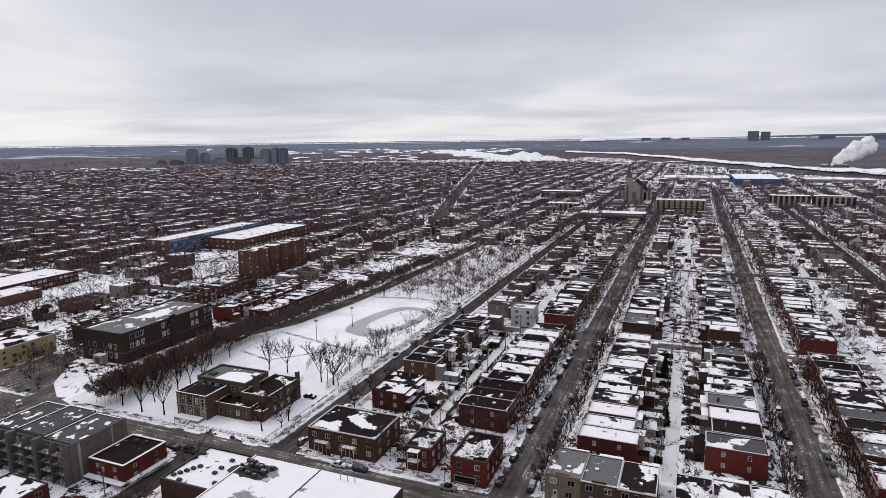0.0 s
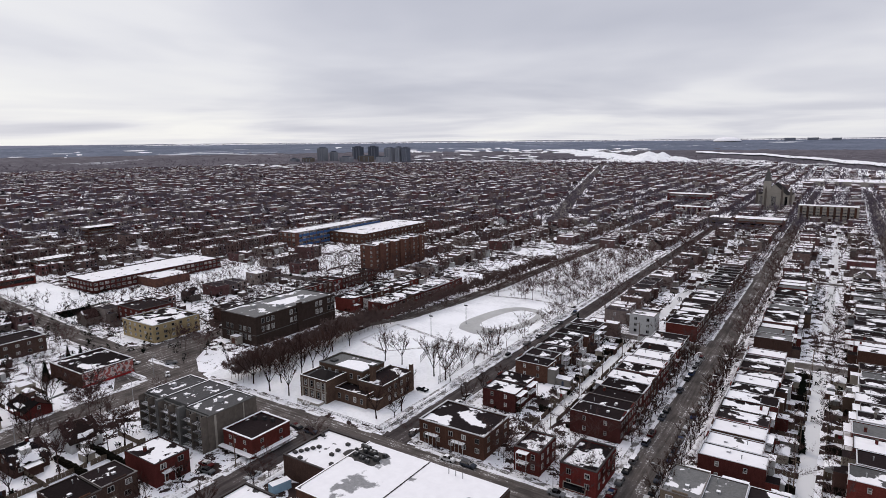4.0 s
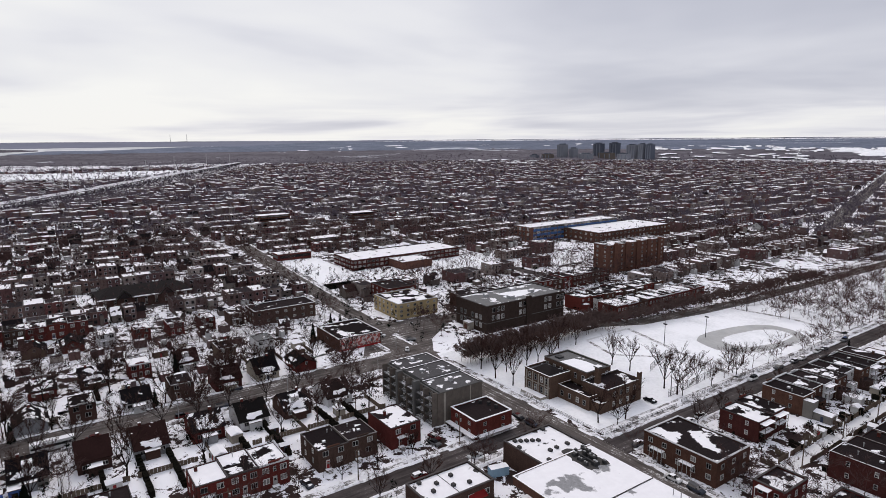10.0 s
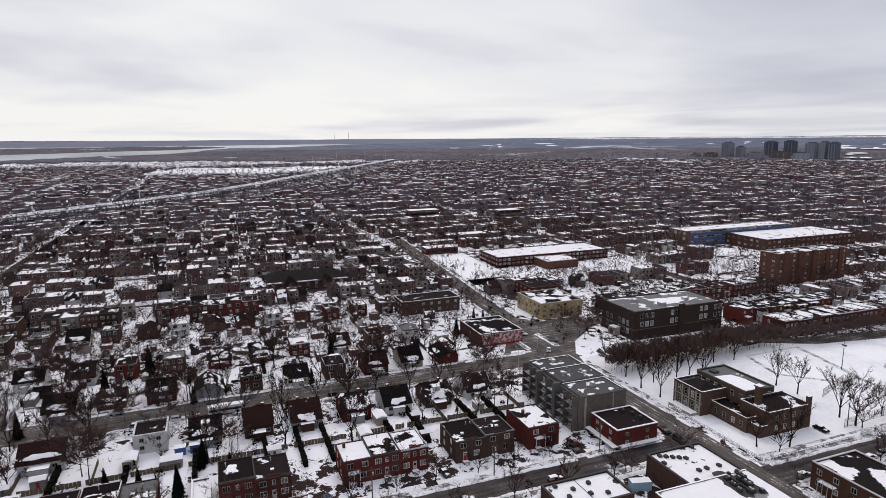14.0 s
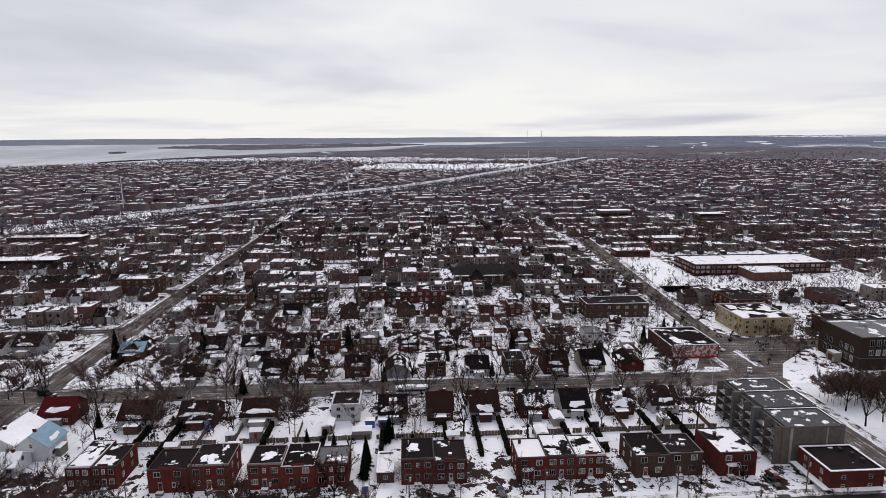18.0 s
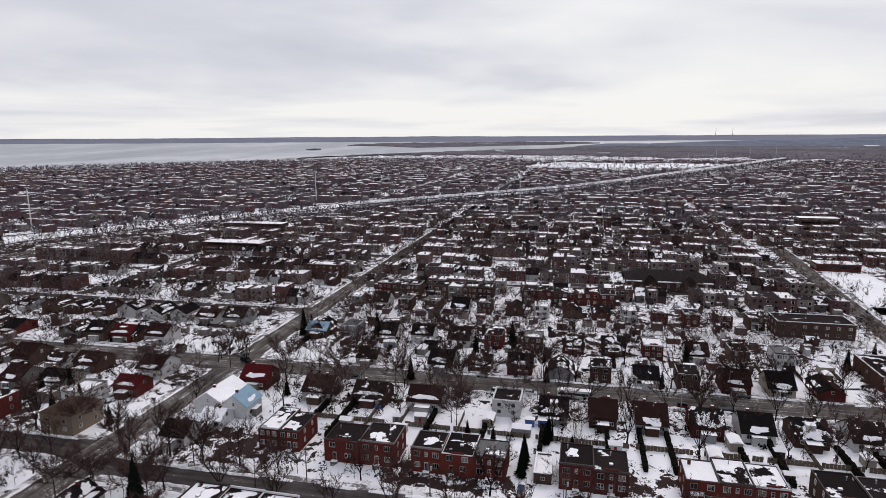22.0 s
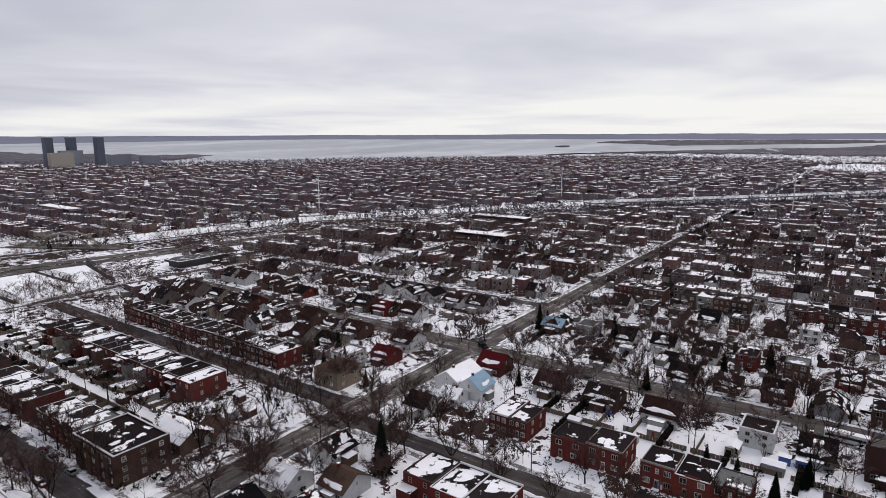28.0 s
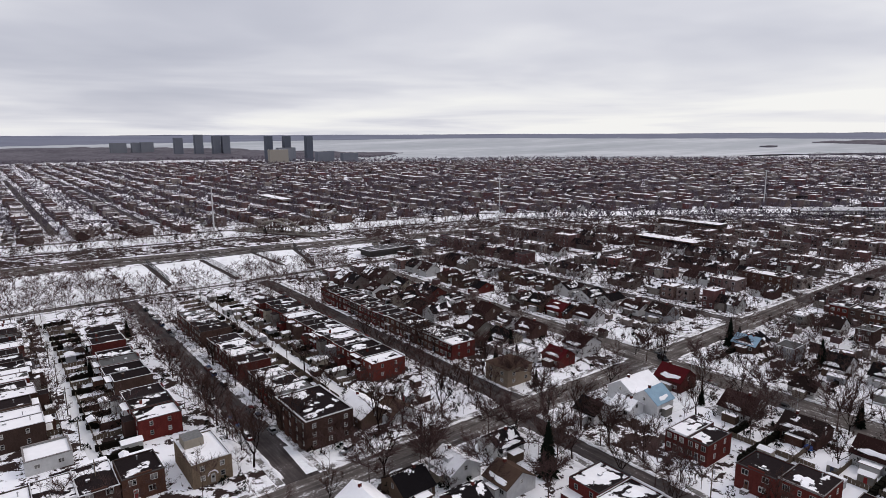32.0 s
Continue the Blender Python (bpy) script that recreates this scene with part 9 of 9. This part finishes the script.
def poles_and_yards():
    r = random.Random(31)
    lamp = Proto("field_light", "lamp post", "park light poles")
    lamp.add("pole", MB().tube((0, 0, 0), (0, 0, 9.5), 0.16, 0.1, "dark_metal", 7))
    lamp.add("lamp_head", MB().box(-0.9, 0.9, -0.2, 0.2, 9.3, 9.8, "dark_metal"))
    for x, y in ((-152.4, 221), (-148.2, 245), (-118, 215), (-160, 300), (-119, 178)):
        lamp.place(pose(x, y, 0.12), "dark pole with floodlights in the snowy park")
    pole = Proto("utility_pole", "utility pole", "utility poles")
    pole.add("shaft", MB().tube((0, 0, -0.2), (0, 0, 9.6), 0.17, 0.11, "wood_fence", 7))
    pole.add("crossarm", MB().box(-1.1, 1.1, -0.06, 0.06, 8.7, 8.86, "wood_fence"))
    pole.add("transformer", MB().tube((0.32, 0, 7.2), (0.32, 0, 8.2), 0.24, 0.24, "grey_metal", 8))
    for x in (-1.5 - 2.6, -72 + 2.6, -93 + 2.6, -19 + 3):
        ys = range(165, 262, 24) if x in (-4.1, -69.4) else range(-330, -150, 28)
        for y in ys:
            pole.place(pose(x, y, 0, 0, 0, r.uniform(-8, 8)), "wooden utility pole in the back lane")
    for y in range(-100, 100, 33):
        pole.place(pose(-133.6, y, 0, 0, 0, 90), "wooden utility pole beside the street")
    lampst = Proto("street_lamp", "street lamp", "street lamps")
    lampst.add("pole", MB().tube((0, 0, 0), (0, 0, 8.5), 0.11, 0.07, "grey_metal", 7))
    lampst.add("arm", MB().tube((0, 0, 8.4), (2.0, 0, 8.9), 0.05, 0.05, "grey_metal", 5))
    lampst.add("lamp_head", MB().box(1.7, 2.5, -0.15, 0.15, 8.82, 9.0, "grey_metal"))
    for y in range(-110, 110, 36):
        lampst.place(pose(-197.5, y, 0.1, 0, 0, 180), "grey street lamp on the boulevard")
        lampst.place(pose(-214.5, y + 18, 0.1), "grey street lamp on the boulevard")
    for y in range(145, 262, 30):
        lampst.place(pose(-31.5, y, 0.1, 0, 0, 180), "grey street lamp over the street")
        lampst.place(pose(41.8, y, 0.1, 0, 0, 180), "grey street lamp over the street")
    # sheds with white roofs in the yards
    sheds = []
    for k in range(3):
        p = Proto("garden_shed", "shed", "yard sheds")
        w, d, h = ((2.6, 2.2, 2.1), (3.6, 2.8, 2.3), (5.4, 3.4, 2.6))[k]
        p.add("wall", MB().box(-w / 2, w / 2, -d / 2, d / 2, -0.1, h, "siding", top=""))
        rf = MB()
        q = [(-w / 2 - 0.2, -d / 2 - 0.2, h), (w / 2 + 0.2, -d / 2 - 0.2, h), (w / 2 + 0.2, d / 2 + 0.2, h), (-w / 2 - 0.2, d / 2 + 0.2, h), (-w / 2 - 0.2, 0, h + 0.7), (w / 2 + 0.2, 0, h + 0.7)]
        rf.mesh_faces(q, [(0, 1, 5, 4), (2, 3, 4, 5), (1, 2, 5), (3, 0, 4), (3, 2, 1, 0)], "snow")
        p.add("roof", rf, "roof under snow")
        p.add("door", MB().box(-0.4, 0.4, -d / 2 - 0.05, -d / 2, 0, 1.8, "door_paint"))
        sheds.append(p)
    spots = []
    for x0, x1, y0, y1, n in ((-176, -160, -85, 92, 22), (-244, -232, -100, 95, 16), (-9, -4, 165, 255, 9), (1.5, 6, 170, 255, 9), (-80, -75, 165, 258, 7), (-68, -64, 170, 255, 5), (-89, -96, -330, -160, 10), (-103, -97, -330, -185, 10), (-28, -21, -320, -175, 9), (-12, -8, -320, -200, 6), (-172, -157, -330, -165, 10), (-285, -262, -110, 95, 8)):
        for _ in range(n):
            x, y = r.uniform(min(x0, x1), max(x0, x1)), r.uniform(y0, y1)
            if all(math.hypot(x - a, y - c) > 5 for a, c in spots):
                spots.append((x, y))
    spots += [(-99, -171), (-104, -173), (-110, -168), (-95, -160), (-88, -156), (-112, -156), (-117, -168), (-108, -160)]
    for x, y in spots:
        sheds[r.randrange(3)].place(pose(x, y, 0, 0, 0, r.choice((0, 90)) + r.uniform(-3, 3)), "small garden shed with snow on its roof")
    # board fences and hedges between the yards
    b = MB()
    h = MB()
    for x0, x1, ys in ((-180, -157, range(-80, 95, 9)), (-245, -231, range(-115, 98, 13)), (-78, -74.5, range(160, 260, 8)), (-66, -63, range(170, 260, 8)), (-10, -4, range(165, 258, 8)), (2, 7, range(170, 258, 8)), (-105, -96, range(-330, -180, 8)), (-90, -80, range(-330, -175, 8)), (-30, -20, range(-330, -172, 8)), (-13, -7, range(-325, -200, 8))):
        for y in ys:
            y += r.uniform(-1, 1)
            m = h if r.random() < 0.42 else b
            if m is b:
                x = min(x0, x1)
                while x < max(x0, x1):
                    m.box(x, x + 0.9, y - 0.03, y + 0.03, 0, 1.6 + r.uniform(-0.1, 0.1), "wood_fence")
                    x += 0.95
            else:
                x = min(x0, x1)
                while x < max(x0, x1):
                    hh = 1.5 + r.uniform(-0.2, 0.5)
                    m.box(x, x + 1.0, y - 0.5 - r.uniform(0, 0.2), y + 0.5 + r.uniform(0, 0.2), 0, hh, "hedge")
                    x += 0.9
    for x, y0, y1 in ((-168.5, -80, 92), (-5, 160, 258), (2.2, 168, 258), (-74.6, 160, 260), (-69.6, 170, 258), (-96, -330, -180), (-90, -330, -175), (-20, -330, -172), (-13, -325, -198)):
        y = y0
        while y < y1:
            if r.random() < 0.85:
                b.box(x - 0.03, x + 0.03, y, y + 0.9, 0, 1.6 + r.uniform(-0.1, 0.1), "wood_fence")
            y += 0.95
    tagged(solo("yard_fences", b), "weathered board fences between the yards", "fence", kind="stuff")
    tagged(solo("yard_hedges", h), "dark clipped hedges between the yards", "hedge", kind="stuff")
    # low shrubs and brush that poke through the snow
    v = []
    g = random.Random(6)
    for _ in range(2600):
        az, d = g.uniform(-10, 178), g.uniform(140, 360)
        x, y, _z = at_polar(az, d)
        if -205 < x < -112 and 136 < y < 470 or y < -345 or blocked(x, y):
            continue
        if any(abs(x - c) < w / 2 + 1.5 and a < y < e for c, w, a, e in STREETS_Y) or any(abs(y - c) < w / 2 + 1.5 and a < x < e for c, w, a, e in STREETS_X):
            continue
        hh = g.uniform(0.5, 1.9)
        for k in range(7):
            t = g.uniform(0, 6.28)
            e = g.uniform(0.3, 0.9) * hh
            c, s = math.cos(t), math.sin(t)
            w = 0.05
            v += [(x - s * w, y + c * w, 0), (x + s * w, y - c * w, 0), (x + c * e, y + s * e, hh * g.uniform(0.5, 1.1))]
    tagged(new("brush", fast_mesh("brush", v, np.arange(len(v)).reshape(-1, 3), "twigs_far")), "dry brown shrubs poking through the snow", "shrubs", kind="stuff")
    # clean corner lawns round the crossing
    for pts in (((-143, -139), (-160, -139), (-162, -172), (-158, -175), (-141, -160)), ((-214.5, -122.5), (-214.5, -98), (-232, -98), (-232, -122.5)), ((-215, -139.5), (-236, -139.5), (-236, -160), (-215, -166)), ((-196, -122.5), (-157, -122.5), (-157, -100), (-196, -98)), ((-121, -124), (-104, -124), (-104, -108), (-121, -106)), ((-61, -138.5), (-75, -138.5), (-80, -149), (-62, -156))):
        tagged(solo("front_lawn", MB().extrude(list(pts)[::-1], -0.05, 0.1, "park_snow")), "corner lawn under clean snow", "lawn", kind="structure")
    # blue lean-to and blue play house in the back yards
    for x, y, w in ((-181.5, -66, 1.5), (-178, -9, 1.8), (-177, -13, 1.1)):
        b = MB().box(-w, w, -1.4, 1.4, -0.1, 2.2, "blue_tarp")
        b.box(-w - 0.2, w + 0.2, -1.6, 1.6, 2.2, 2.4, "wood_fence", top="snow")
        tagged(solo("lean_to", b, m=pose(x, y, 0)), "blue-walled lean-to with snow on its roof", "shed")
    # park and field fences
    fence([(-112.6, 137), (-112.6, 172)], 1.1, "low dark fence at the park's corner", 2.5, "dark_metal", 6)
    fence([(-113, 136.5), (-150, 136.5)], 1.1, "low dark fence along the park", 2.5, "dark_metal", 6)
    fence([(-118.5, 176), (-119.6, 195.2), (-122, 214.5), (-143.3, 209), (-136.9, 190.7)], 3.0, "wire fence round the court", 4.0, "dark_metal", 10)
    fence([(-113.4, 176), (-113.4, 300)], 1.2, "low dark fence along the park walk", 3.0, "dark_metal", 6)
    for pts in ([(-89, -450), (-87, -380)], [(-124, -446), (-124, -366)], [(-163, -450), (-163, -391)], [(-87, -450), (-194, -447)], [(-180, -378), (-195, -446)]):
        tagged(solo("path", strip(dense(pts, 8), 3.2, 0.13, "asphalt", 0.1, 3)), "dark gravel strip under the field fence", "path", kind="structure")
        fence(pts, 5.0, "tall dark fence between the sports fields", 9, "dark_metal", 26)
    b = MB().extrude([(-68, -364), (-124, -362), (-180, -378), (-196, -446), (-163, -450), (-66, -452)], -0.05, 0.1, "park_snow")
    tagged(solo("sports_field", b), "sports fields under clean snow", "field", kind="structure")
    b = MB().extrude([(26, -366), (-62, -366), (-60, -452), (26, -470)], -0.05, 0.09, "park_snow")
    tagged(solo("green", b), "open green under clean snow before the canal", "lawn", kind="structure")
    b = MB().extrude([(-345, 147.5), (-318, 145.5), (-318, 290), (-330, 300), (-368, 300), (-368, 182), (-345, 182)], -0.05, 0.1, "park_snow")
    tagged(solo("school_yard", b), "school yard under clean snow", "yard", kind="structure")
    b = MB().extrude([(-330, 146.5), (-330, 150), (-345, 180), (-430, 180), (-430, 154)], -0.05, 0.1, "park_snow")
    tagged(solo("school_yard", b), "school forecourt under clean snow", "yard", kind="structure")
    b = MB().extrude([(-370, 300), (-300, 305), (-300, 345), (-380, 352)], -0.05, 0.1, "park_snow")
    tagged(solo("school_yard", b), "snowy open yard with young trees", "yard", kind="structure")
    # bluish tarp over a wood pile, a dumpster-blue container
    tagged(solo("tarp", blob(1.8, 1.3, 1.0, 77, "blue_tarp"), m=pose(-179, -63, 0)), "blue tarpaulin over a heap in the yard", "tarp")
    c = MB().box(-2.6, 2.6, -1.2, 1.2, 0.1, 2.5, "pale_blue_roof", top="snow")
    tagged(solo("container", c, m=pose(-114.6, 96.8, 0, 0, 0, 75)), "pale blue container with snow on top", "container")


poles_and_yards()
